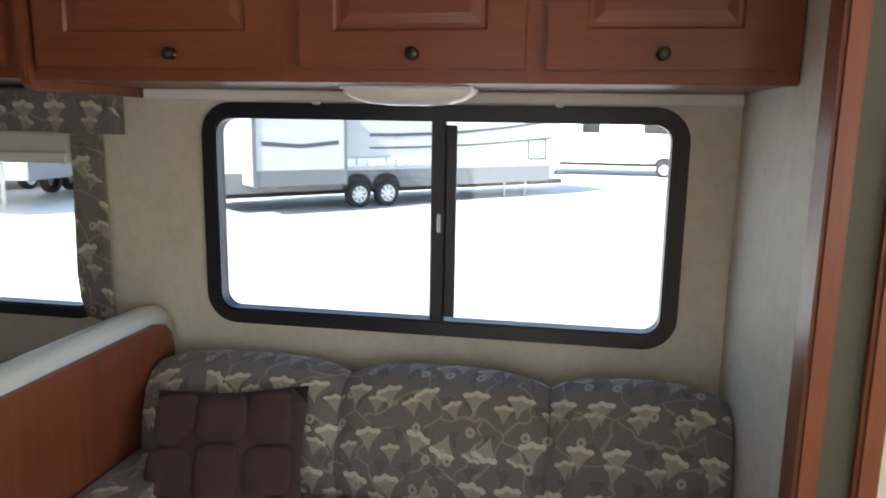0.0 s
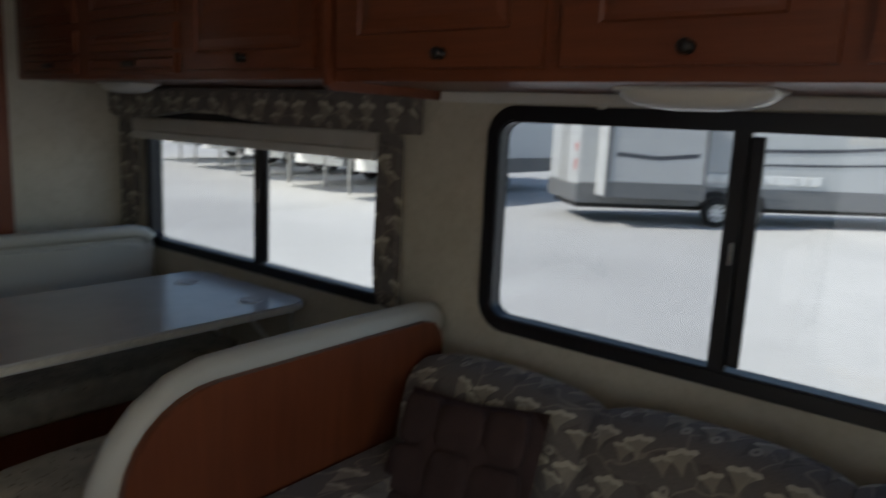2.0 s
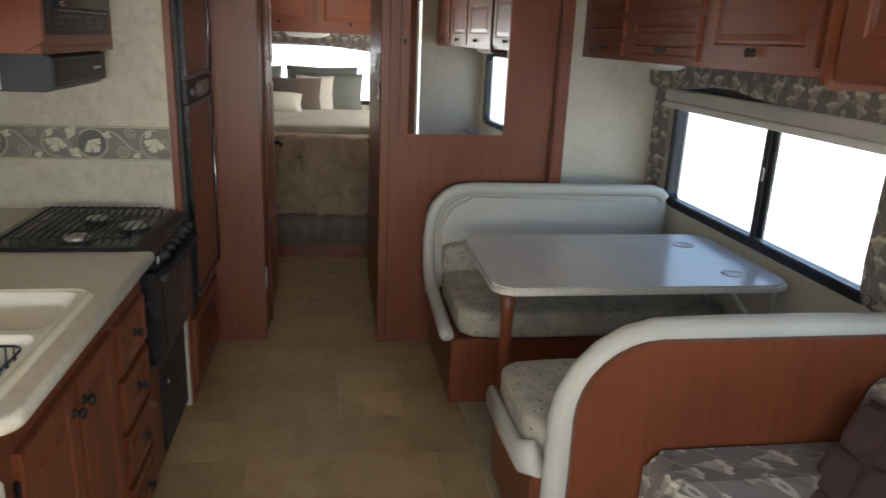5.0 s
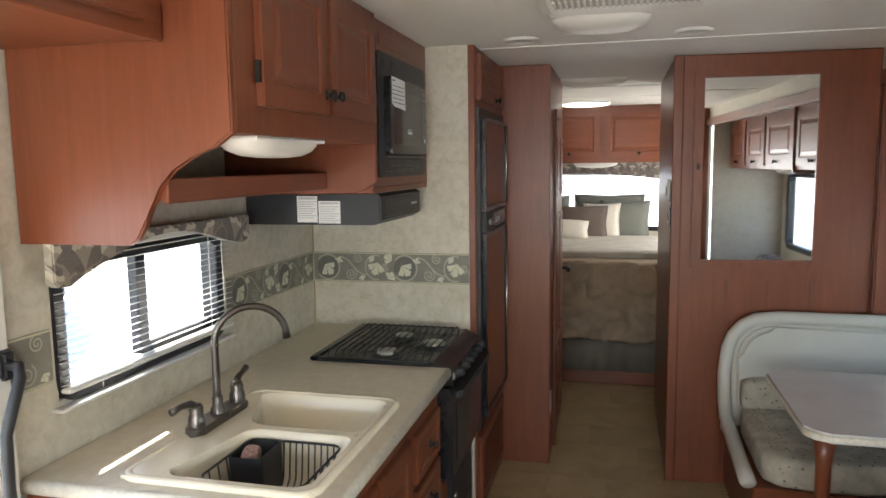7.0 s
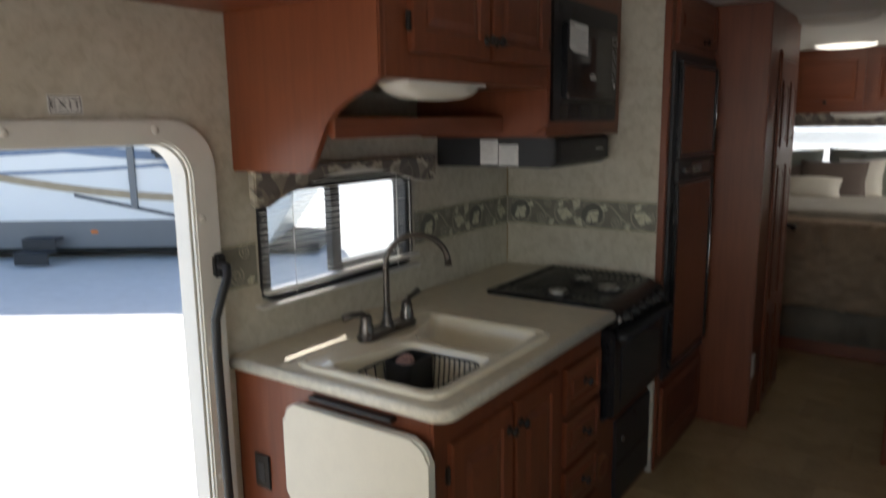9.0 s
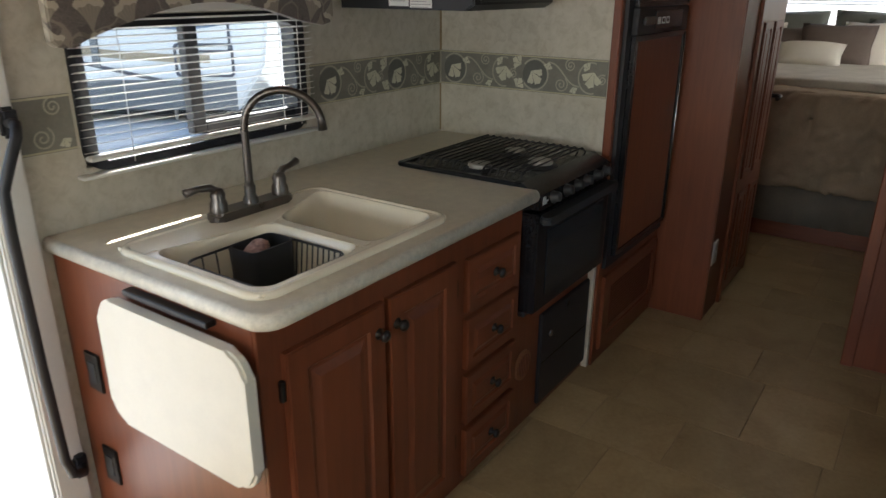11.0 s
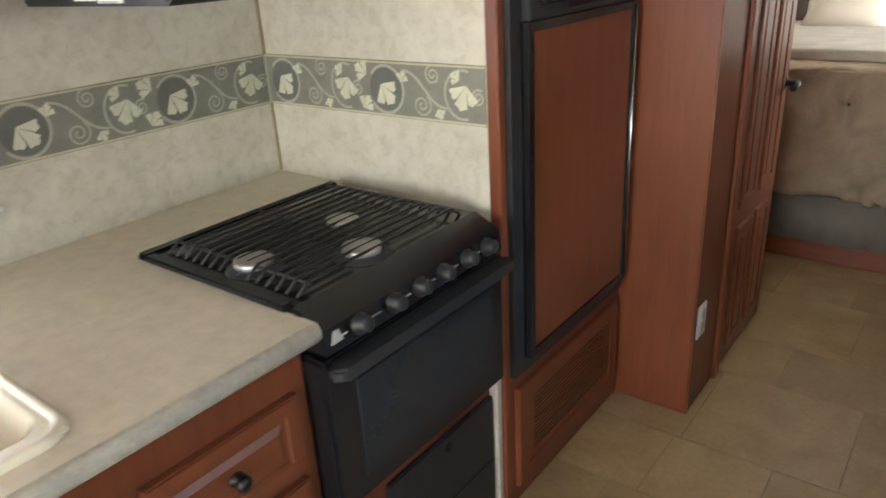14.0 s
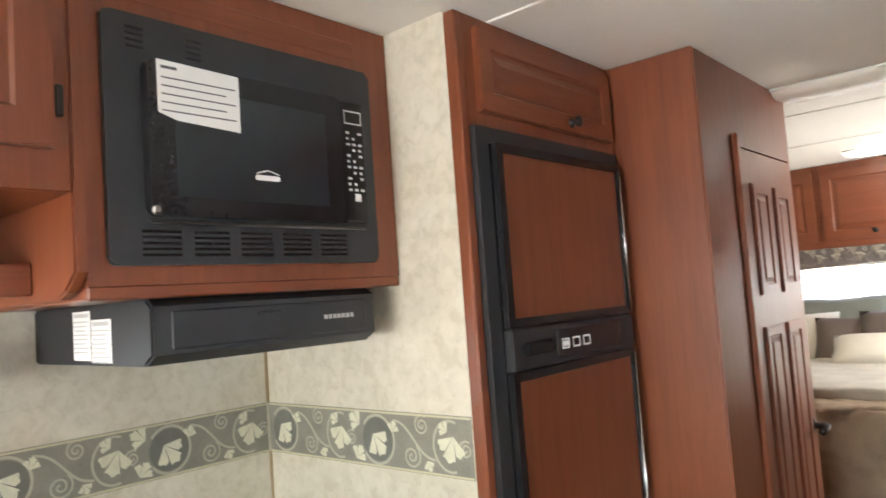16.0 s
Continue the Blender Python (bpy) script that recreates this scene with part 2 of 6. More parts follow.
def glass_mat(name, tint=(0.93, 0.95, 0.95)):
    m = bpy.data.materials.new(name)
    m.use_nodes = True
    n, l = m.node_tree.nodes, m.node_tree.links
    n.remove(n["Principled BSDF"])
    tr, gl, mx = n.new("ShaderNodeBsdfTransparent"), n.new("ShaderNodeBsdfGlossy"), n.new("ShaderNodeMixShader")
    tr.inputs[0].default_value = (*tint, 1)
    gl.inputs["Roughness"].default_value = 0.02
    mx.inputs[0].default_value = 0.04
    l.new(tr.outputs[0], mx.inputs[1]), l.new(gl.outputs[0], mx.inputs[2])
    l.new(mx.outputs[0], n["Material Output"].inputs[0])
    return m


def glow(name, col, strength):
    m, n, l, b = base_mat(name, 0.4)
    b.inputs["Base Color"].default_value = (0.8, 0.79, 0.75, 1)
    b.inputs["Emission Color"].default_value = (*col, 1)
    b.inputs["Emission Strength"].default_value = strength
    return m


WOOD, WOOD_X, WOOD_Y = wood("cherry_wood"), wood("cherry_wood_across", "x"), wood("cherry_wood_along", "y")
WOOD_DARK = wood("cherry_wood_deep", "z", (0.165, 0.047, 0.022))
PAPER = paper_mat("wallpaper", (0.57, 0.535, 0.445))
PAPER_PALE = paper_mat("wallpaper_pale", (0.60, 0.56, 0.465), 0.55)
CEIL = plain("ceiling_panel", (0.80, 0.78, 0.73), 0.6, vary=0.05, scale=1.5, bump=0.08)
VINYL = plain("cream_vinyl", (0.52, 0.51, 0.46), 0.42, vary=0.06, scale=3, fine=220, bump=0.35)
FLOWER = fabric_flower("flower_upholstery")
VALANCE = fabric_flower("valance_cloth")
VALANCE_X = fabric_flower("valance_cloth_across", "x")
DOTS = fabric_dots("dotted_upholstery")
TILE = tile_mat("stone_vinyl")
GROUT = plain("floor_joint", (0.36, 0.265, 0.15), 0.6)
CARPET = plain("slide_carpet", (0.30, 0.25, 0.17), 0.95, vary=0.2, scale=12, fine=300, bump=0.5)
LAMINATE = plain("counter_laminate", (0.63, 0.57, 0.45), 0.33, vary=0.10, scale=26, fine=190, bump=0.05)
EDGE = plain("counter_edge", (0.66, 0.62, 0.52), 0.35, vary=0.16, scale=60, fine=240, bump=0.05)
IVORY = plain("ivory_acrylic", (0.80, 0.735, 0.58), 0.2, vary=0.03, bump=0.0, coat=0.4)
WHITE = plain("white_plastic", (0.72, 0.71, 0.67), 0.38, vary=0.05, bump=0.05)
TABLE = plain("table_laminate", (0.60, 0.585, 0.55), 0.22, vary=0.05, scale=9, bump=0.03)
BLACK = plain("black_enamel", (0.012, 0.012, 0.014), 0.22, vary=0.3, bump=0.03)
BLACK_MATTE = plain("black_plastic", (0.02, 0.021, 0.024), 0.45, vary=0.25, bump=0.2)
FRAME = plain("window_frame_black", (0.011, 0.011, 0.015), 0.4, vary=0.2, bump=0.1)
IRON = plain("cast_iron", (0.015, 0.015, 0.016), 0.5, vary=0.3, fine=300, bump=0.4)
NICKEL = plain("brushed_nickel", (0.13, 0.115, 0.105), 0.28, 0.9, vary=0.1, fine=200, bump=0.05)
BRONZE = plain("dark_bronze", (0.035, 0.032, 0.03), 0.35, 0.7, vary=0.3, bump=0.2)
ALU = plain("burner_aluminium", (0.42, 0.41, 0.39), 0.35, 0.7, vary=0.2, bump=0.2)
CHROME = plain("chrome", (0.45, 0.45, 0.45), 0.22, 1.0, vary=0.05, bump=0.0)
BROWN = plain("brown_microfibre", (0.058, 0.032, 0.029), 0.9, vary=0.25, scale=14, fine=260, bump=0.4)
OLIVE = plain("olive_seal", (0.075, 0.07, 0.045), 0.7)
LENS = plain("lamp_lens", (0.78, 0.76, 0.70), 0.25, vary=0.04, bump=0.05)
LENS_ON = glow("lamp_lens_lit", (1.0, 0.93, 0.8), 0.9)
LABEL = plain("paper_label", (0.74, 0.74, 0.72), 0.6, vary=0.04, bump=0.02)
INK = plain("label_ink", (0.10, 0.10, 0.11), 0.7)
PRINT = plain("keypad_print", (0.42, 0.42, 0.42), 0.5)
GLASS = glass_mat("window_glass")
SCREENED = glass_mat("screened_glass", (0.80, 0.82, 0.83))
MIRROR, _n, _l, _b = base_mat("mirror_glass", 0.02, 1.0)
_b.inputs["Base Color"].default_value = (0.86, 0.87, 0.86, 1)
SPREAD = plain("taupe_comforter", (0.34, 0.265, 0.19), 0.8, vary=0.16, scale=8, fine=90, bump=0.5)
SKIRT = plain("grey_bed_skirt", (0.19, 0.17, 0.14), 0.9, vary=0.15)
SHEET = plain("cream_sheet", (0.62, 0.58, 0.50), 0.85, vary=0.06)
SAGE = plain("sage_pillowcase", (0.165, 0.172, 0.145), 0.85, vary=0.12)
TAUPE = plain("taupe_pillowcase", (0.125, 0.095, 0.080), 0.85, vary=0.15)
BORDER = plain("border_ground", (0.215, 0.21, 0.175), 0.55, vary=0.15, scale=16)
BORDER_DARK = plain("border_disc", (0.135, 0.134, 0.12), 0.55, vary=0.15, scale=16)
BORDER_LEAF = plain("border_leaf", (0.60, 0.59, 0.46), 0.55, vary=0.10, scale=40)
BORDER_SCROLL = plain("border_scroll", (0.40, 0.38, 0.30), 0.55, vary=0.1)
BORDER_LINE = plain("border_line", (0.50, 0.46, 0.31), 0.55)
# Colour raised above asphalt's own, so that the outdoors looks brighter.
ASPHALT = plain("brightened_asphalt", (0.52, 0.515, 0.50), 0.9, vary=0.12, scale=0.25, fine=6, bump=0.08)
SIDING = plain("trailer_siding", (0.50, 0.51, 0.51), 0.3, vary=0.05, scale=0.5)
SIDING_W = plain("white_siding", (0.78, 0.78, 0.76), 0.25, vary=0.04, scale=0.5)
SIDING_G = plain("grey_siding", (0.16, 0.165, 0.17), 0.4, vary=0.08, scale=0.5)
STRIPE = plain("dark_decal", (0.07, 0.075, 0.09), 0.4)
STRIPE_T = plain("tan_decal", (0.36, 0.28, 0.18), 0.4)
STRIPE_B = plain("blue_grey_decal", (0.16, 0.21, 0.30), 0.4)
RUBBER = plain("tyre_rubber", (0.02, 0.02, 0.02), 0.8)
SHADE_GLASS = plain("tinted_window", (0.02, 0.024, 0.028), 0.08, bump=0.0)
AMBER = plain("amber_marker", (0.7, 0.18, 0.02), 0.3)
RED = plain("red_lens", (0.45, 0.03, 0.02), 0.3)

# ---- building helpers ----
BASE = {}


def thing(name, label, category, at, group="", kind=""):
    e = new(name)
    e.location = at
    BASE[e] = Vector(at)
    return tagged(e, label, category, group, kind)


def part(name, bm, material, parent, label="", smooth=False, kind=""):
    """Links a bmesh, drawn in world metres, as one mesh under a thing or a part."""
    off = BASE[parent]
    bm.transform(Matrix.Translation(-off))
    me = bpy.data.meshes.new(name)
    bmesh.ops.recalc_face_normals(bm, faces=bm.faces)
    bm.to_mesh(me)
    bm.free()
    me.materials.append(material)
    if smooth:
        me.shade_smooth()
    ob = new(name, me)
    ob.parent = parent
    BASE[ob] = off
    return tagged(ob, label, kind=kind)


def whole(name, bm, material, label="", category="", kind="", at=(0, 0, 0), group="", smooth=False):
    """Links a bmesh as a top-level thing or piece of the setting."""
    off = Vector(at)
    bm.transform(Matrix.Translation(-off))
    me = bpy.data.meshes.new(name)
    bmesh.ops.recalc_face_normals(bm, faces=bm.faces)
    bm.to_mesh(me)
    bm.free()
    me.materials.append(material)
    if smooth:
        me.shade_smooth()
    ob = new(name, me)
    ob.location = off
    BASE[ob] = off
    return tagged(ob, label, category, group, kind)


def box(bm, x0, x1, y0, y1, z0, z1, bev=0.0, seg=1):
    m = Matrix.LocRotScale(((x0 + x1) / 2, (y0 + y1) / 2, (z0 + z1) / 2), None, (abs(x1 - x0), abs(y1 - y0), abs(z1 - z0)))
    vs = bmesh.ops.create_cube(bm, size=1, matrix=m)["verts"]
    if bev:
        es = list({e for v in vs for e in v.link_edges})
        bmesh.ops.bevel(bm, geom=es, offset=bev, segments=seg, affect="EDGES", clamp_overlap=True)
    return bm


def boxed(*a, **k):
    return box(bmesh.new(), *a, **k)


def round_rect(u0, u1, v0, v1, r, n=6):
    pts = []
    for cu, cv, a0 in ((u1 - r, v1 - r, 0), (u0 + r, v1 - r, 90), (u0 + r, v0 + r, 180), (u1 - r, v0 + r, 270)):
        for i in range(n + 1):
            a = radians(a0 + 90 * i / n)
            pts.append((cu + r * math.cos(a), cv + r * math.sin(a)))
    return pts


def put3(axis, u, v, w):
    return {"x": (w, u, v), "y": (u, w, v), "z": (u, v, w)}[axis]


def prism(bm, pts, axis, w0, w1, bev=0.0, seg=2):
    """Extrudes an outline: axis x takes (y, z) pairs, y takes (x, z), z takes (x, y)."""
    a = [bm.verts.new(put3(axis, u, v, w0)) for u, v in pts]
    b = [bm.verts.new(put3(axis, u, v, w1)) for u, v in pts]
    fa, fb = bm.faces.new(a), bm.faces.new(b[::-1])
    for i in range(len(pts)):
        j = (i + 1) % len(pts)
        bm.faces.new((a[i], b[i], b[j], a[j]))
    if bev:
        es = list(set(fa.edges) | set(fb.edges))
        bmesh.ops.bevel(bm, geom=es, offset=bev, segments=seg, affect="EDGES", clamp_overlap=True)
    return bm


def ring(bm, outer, inner, axis, w0, w1, bev=0.0):
    rows = [[bm.verts.new(put3(axis, u, v, w)) for u, v in pts] for pts, w in ((outer, w0), (outer, w1), (inner, w1), (inner, w0))]
    k = len(outer)
    for r in range(4):
        p, q = rows[r], rows[(r + 1) % 4]
        for i in range(k):
            j = (i + 1) % k
            bm.faces.new((p[i], p[j], q[j], q[i]))
    if bev:
        es = [e for e in bm.edges if {e.verts[0], e.verts[1]} <= set(rows[0] + rows[1] + rows[2] + rows[3]) and any(
            e.verts[0] in s and e.verts[1] in s for s in map(set, rows))]
        bmesh.ops.bevel(bm, geom=es, offset=bev, segments=2, affect="EDGES", clamp_overlap=True)
    return bm


def tube(bm, pts, r, n=10, closed=False, sx=1.0, cap=True, up=None):
    """Sweeps a round (or flattened, by sx) section along points."""
    pts = [Vector(p) for p in pts]
    k = len(pts)
    rings = []
    ref = Vector(up) if up else None
    for i, p in enumerate(pts):
        a = pts[(i - 1) % k] if closed or i else p
        b = pts[(i + 1) % k] if closed or i < k - 1 else p
        t = (b - a).normalized()
        if ref is None:
            ref = Vector((0, 0, 1)) if abs(t.z) < 0.9 else Vector((1, 0, 0))
        s = t.cross(ref).normalized()
        o = s.cross(t).normalized()
        if not up:
            ref = o
        rr = r[i] if isinstance(r, (list, tuple)) else r
        rings.append([bm.verts.new(p + s * (math.cos(2 * math.pi * j / n) * rr * sx) + o * (math.sin(2 * math.pi * j / n) * rr)) for j in range(n)])
    for i in range(k if closed else k - 1):
        p, q = rings[i], rings[(i + 1) % k]
        for j in range(n):
            bm.faces.new((p[j], p[(j + 1) % n], q[(j + 1) % n], q[j]))
    if cap and not closed:
        bm.faces.new(rings[0][::-1]), bm.faces.new(rings[-1])
    return bm


def lathe(bm, m, prof, n=20):
    """Turns a profile of (radius, height) round the z axis of the matrix m."""
    rows = []
    for r, h in prof:
        if r < 1e-6:
            rows.append([bm.verts.new(m @ Vector((0, 0, h)))])
        else:
            rows.append([bm.verts.new(m @ Vector((r * math.cos(2 * math.pi * j / n), r * math.sin(2 * math.pi * j / n), h))) for j in range(n)])
    for p, q in zip(rows, rows[1:]):
        for j in range(n):
            a, b = p[j % len(p)], p[(j + 1) % len(p)]
            c, d = q[(j + 1) % len(q)], q[j % len(q)]
            f = [v for i, v in enumerate((a, b, c, d)) if v not in (a, b, c, d)[:i]]
            if len(f) > 2:
                bm.faces.new(f)
    return bm


def soft_box(bm, m, sx, sy, sz, power=5.0, cuts=7, puff=0.0):
    """A stuffed block: a cube rounded at its edges, in the pose m."""
    own = bmesh.new()
    bmesh.ops.create_cube(own, size=2)
    bmesh.ops.subdivide_edges(own, edges=own.edges[:], cuts=cuts, use_grid_fill=True)
    made = {}
    for v in own.verts:
        p = v.co.copy()
        k = (abs(p.x) ** power + abs(p.y) ** power + abs(p.z) ** power) ** (1 / power)
        q = p / k
        f = 1 + puff * (1 - q.x * q.x) * (1 - q.y * q.y)
        made[v] = bm.verts.new(m @ Vector((q.x * sx / 2, q.y * sy / 2, q.z * sz / 2 * f)))
    for f in own.faces:
        bm.faces.new([made[v] for v in f.verts])
    own.free()
    return bm


def pillow_mesh(bm, m, w, h, thick, cuts=10):
    """A scatter cushion: thin at its seams, full in the middle, corners drawn out."""
    vs = bmesh.ops.create_grid(bm, x_segments=cuts, y_segments=cuts, size=1)["verts"]
    top = {}
    for v in vs:
        top[v] = v.co.copy()
    geo = bmesh.ops.duplicate(bm, geom=list({f for v in vs for f in v.link_faces}))
    low = {a: b for a, b in geo["vert_map"].items()}
    for v, p in top.items():
        t = max(0.0, (1 - p.x ** 2) * (1 - p.y ** 2)) ** 0.45
        pin = 1 - 0.07 * (1 - abs(p.x)) * p.y * p.y - 0.07 * (1 - abs(p.y)) * p.x * p.x
        wob = 0.06 * noise.noise(Vector((p.x * 2, p.y * 2, w * 9)))
        a = Vector((p.x * w / 2 * pin, p.y * h / 2 * pin, 0))
        b = low.get(v)
        v.co = m @ (a + Vector((0, 0, thick / 2 * (t + wob * t) + 0.002)))
        if b is not None:
            b.co = m @ (a - Vector((0, 0, thick / 2 * t + 0.002)))
    bmesh.ops.remove_doubles(bm, verts=bm.verts, dist=0.005)
    bmesh.ops.recalc_face_normals(bm, faces=bm.faces)
    return bm


def wall_with(axis, w0, w1, u0, u1, v0, v1, holes=()):
    """A wall slab with rectangular openings (u0, u1, v0, v1) cut through it."""
    bm = bmesh.new()
    us = sorted({u0, u1, *[h[0] for h in holes], *[h[1] for h in holes]})
    vs = sorted({v0, v1, *[h[2] for h in holes], *[h[3] for h in holes]})
    us, vs = [u for u in us if u0 <= u <= u1], [v for v in vs if v0 <= v <= v1]
    solid = {}
    for i in range(len(us) - 1):
        for j in range(len(vs) - 1):
            cu, cv = (us[i] + us[i + 1]) / 2, (vs[j] + vs[j + 1]) / 2
            solid[i, j] = not any(h[0] < cu < h[1] and h[2] < cv < h[3] for h in holes)
    grid = {}

    def vert(i, j, w):
        key = (i, j, w)
        if key not in grid:
            grid[key] = bm.verts.new(put3(axis, us[i], vs[j], w))
        return grid[key]
    for (i, j), s in solid.items():
        if not s:
            continue
        for w in (w0, w1):
            bm.faces.new((vert(i, j, w), vert(i + 1, j, w), vert(i + 1, j + 1, w), vert(i, j + 1, w)))
        for di, dj, a, b in ((-1, 0, (i, j), (i, j + 1)), (1, 0, (i + 1, j), (i + 1, j + 1)), (0, -1, (i, j), (i + 1, j)), (0, 1, (i, j + 1), (i + 1, j + 1))):
            if not solid.get((i + di, j + dj), False):
                bm.faces.new((vert(*a, w0), vert(*b, w0), vert(*b, w1), vert(*a, w1)))
    return bm


def panel_slab(axis, w0, w1, u0, u1, v0, v1, rail=0.055, raise_=0.006, bev=0.004):
    """A raised-panel door or drawer front. w1 is its face; axis is the way it faces."""
    bm = bmesh.new()
    p = [(u0, v0), (u1, v0), (u1, v1), (u0, v1)]
    a = [bm.verts.new(put3(axis, u, v, w0)) for u, v in p]
    b = [bm.verts.new(put3(axis, u, v, w1)) for u, v in p]
    bm.faces.new(a[::-1])
    front = bm.faces.new(b)
    sides = [bm.faces.new((a[i], a[(i + 1) % 4], b[(i + 1) % 4], b[i])) for i in range(4)]
    bmesh.ops.recalc_face_normals(bm, faces=bm.faces)
    out = [e for e in front.edges]
    rail = min(rail, 0.3 * min(abs(u1 - u0), abs(v1 - v0)))
    k = min(1.0, rail / 0.05)
    for th, dp in ((bev, 0.0), (rail - bev, 0.0), (0.006 * k, -0.006), (0.010 * k, 0.0), (0.022 * k, raise_), (0.004 * k, 0.0)):
        bmesh.ops.inset_individual(bm, faces=[front], thickness=th, depth=dp, use_even_offset=True)
    bmesh.ops.bevel(bm, geom=out, offset=bev * 0.8, segments=2, affect="EDGES", clamp_overlap=True)
    return bm


def knob(parent, at, way, label="dark bronze knob", r=0.015):
    """A turned pull that points along way."""
    m = Matrix.Translation(at) @ Vector(way).to_track_quat("Z", "Y").to_matrix().to_4x4()
    bm = lathe(bmesh.new(), m, [(r * 0.95, 0), (r * 0.95, 0.003), (r * 0.45, 0.006), (r * 0.4, 0.014), (r, 0.019), (r, 0.024), (r * 0.7, 0.029), (0, 0.030)], 16)
    return part("knob", bm, BRONZE, parent, label, True)


def hinge(parent, axis, w, u, v, h=0.05):
    bm = bmesh.new()
    c = put3(axis, u, v, w)
    box(bm, c[0] - 0.006, c[0] + 0.006, c[1] - 0.006, c[1] + 0.006, c[2] - h / 2, c[2] + h / 2, 0.002)
    return part("hinge", bm, BRONZE, parent)


def glass_pane(parent, axis, w, u0, u1, v0, v1, r=0.03, mat=None, label=""):
    bm = prism(bmesh.new(), round_rect(u0, u1, v0, v1, r), axis, w - 0.002, w + 0.002)
    g = part("pane", bm, mat or GLASS, parent, label)
    g.visible_shadow = False
    return g

# ---- the setting ----
KX, SX, TOP = -0.50, 2.745, 2.13          # kitchen wall, slide-out wall, ceiling
FRONT, REAR = -1.75, 7.05
SLIDE_Y0, SLIDE_Y1 = 0.045, 3.95
GROUND = -0.80

bm = boxed(KX - 0.08, 2.10, FRONT, REAR, -0.10, -0.004)
floor = whole("floor", bm, GROUT, "tan stone-look vinyl floor with faint joints", "floor", "structure")
bm = boxed(1.46, SX + 0.05, SLIDE_Y0 - 0.02, SLIDE_Y1 + 0.02, -0.06, 0.018, 0.006)
whole("floor_slide", bm, CARPET, "beige carpet of the slide-out floor under the dinette", "floor", "structure")

bm = boxed(KX - 0.08, 2.10, FRONT, REAR, TOP, TOP + 0.08)
for y in (1.86, 3.16, 4.95, 5.75):
    box(bm, KX, 2.09, y - 0.012, y + 0.012, TOP - 0.004, TOP + 0.01, 0.002)
whole("ceiling", bm, CEIL, "white panelled ceiling with flat seam strips", "ceiling", "structure")
bm = boxed(2.10, SX + 0.05, SLIDE_Y0 - 0.05, SLIDE_Y1 + 0.05, 2.00, 2.06)
whole("ceiling_slide", bm, CEIL, "low white ceiling of the slide-out", "ceiling", "structure")

KWIN = (1.46, 2.235, 1.045, 1.40)
DOOR = (0.53, 1.220, -0.02, 1.545)
CAB_WIN = (-1.25, -0.45, 0.85, 1.55)
bm = wall_with("x", KX - 0.06, KX, FRONT, REAR, 0.0, TOP, (KWIN, DOOR, CAB_WIN))
whole("wall_kitchen", bm, PAPER, "cream mottled wallpaper on the kitchen side wall", "wall", "structure")

AWIN = (0.22, 1.64, 0.838, 1.478)
BWIN = (2.11, 3.70, 0.81, 1.415)
bm = wall_with("x", SX, SX + 0.06, SLIDE_Y0 - 0.05, SLIDE_Y1 + 0.05, 0.0, 2.06, (AWIN, BWIN))
whole("wall_slide", bm, PAPER_PALE, "cream mottled wallpaper on the slide-out wall", "wall", "structure")
bm = boxed(2.10, SX, SLIDE_Y1, SLIDE_Y1 + 0.05, 0.0, 2.0)
whole("wall_slide_rear", bm, PAPER_PALE, "cream wallpaper at the end of the slide-out", "wall", "structure")
bm = boxed(2.10, SX, SLIDE_Y0 - 0.05, SLIDE_Y0, 0.0, 2.0)
whole("wall_slide_front", bm, PAPER_PALE, "cream wallpaper beside the sofa", "wall", "structure")
bm = boxed(2.05, 2.10, SLIDE_Y0 - 0.10, SLIDE_Y1 + 0.10, 1.985, TOP)
whole("wall_header", bm, PAPER_PALE, "cream header above the slide-out opening", "wall", "structure")
bm = wall_with("x", 2.04, 2.10, FRONT, SLIDE_Y0 - 0.12, 0.0, TOP)
whole("wall_east_front", bm, PAPER_PALE, "cream wall ahead of the slide-out", "wall", "structure")
bm = boxed(2.04, 2.10, SLIDE_Y1 + 0.02, REAR, 0.0, TOP)
whole("wall_east_rear", bm, PAPER_PALE, "cream bedroom side wall", "wall", "structure")
bm = wall_with("y", FRONT - 0.06, FRONT, KX - 0.06, 2.10, 0.0, TOP, ((-0.2, 1.8, 0.75, 1.65),))
whole("wall_front", bm, PAPER_PALE, "plain wall with the windscreen opening", "wall", "structure")
RWIN = (-0.42, 1.30, 1.00, 1.515)
bm = wall_with("y", REAR, REAR + 0.06, KX - 0.06, 2.10, 0.0, TOP, (RWIN,))
whole("wall_rear", bm, PAPER_PALE, "cream bedroom rear wall", "wall", "structure")
bm = boxed(KX, 0.238, 3.022, 3.05, 0.0, TOP)
whole("wall_kitchen_end", bm, PAPER, "cream mottled wallpaper beside the stove", "wall", "structure")

# dark seams where the wall panels meet in the corner
bm = boxed(KX + 0.001, KX + 0.005, 3.013, 3.021, 1.236, 1.52)
box(bm, KX + 0.001, KX + 0.004, 3.014, 3.021, 0.905, 1.10)
whole("trim_corner", bm, GROUT, "thin seam in the wallpaper corner", "trim", "structure")

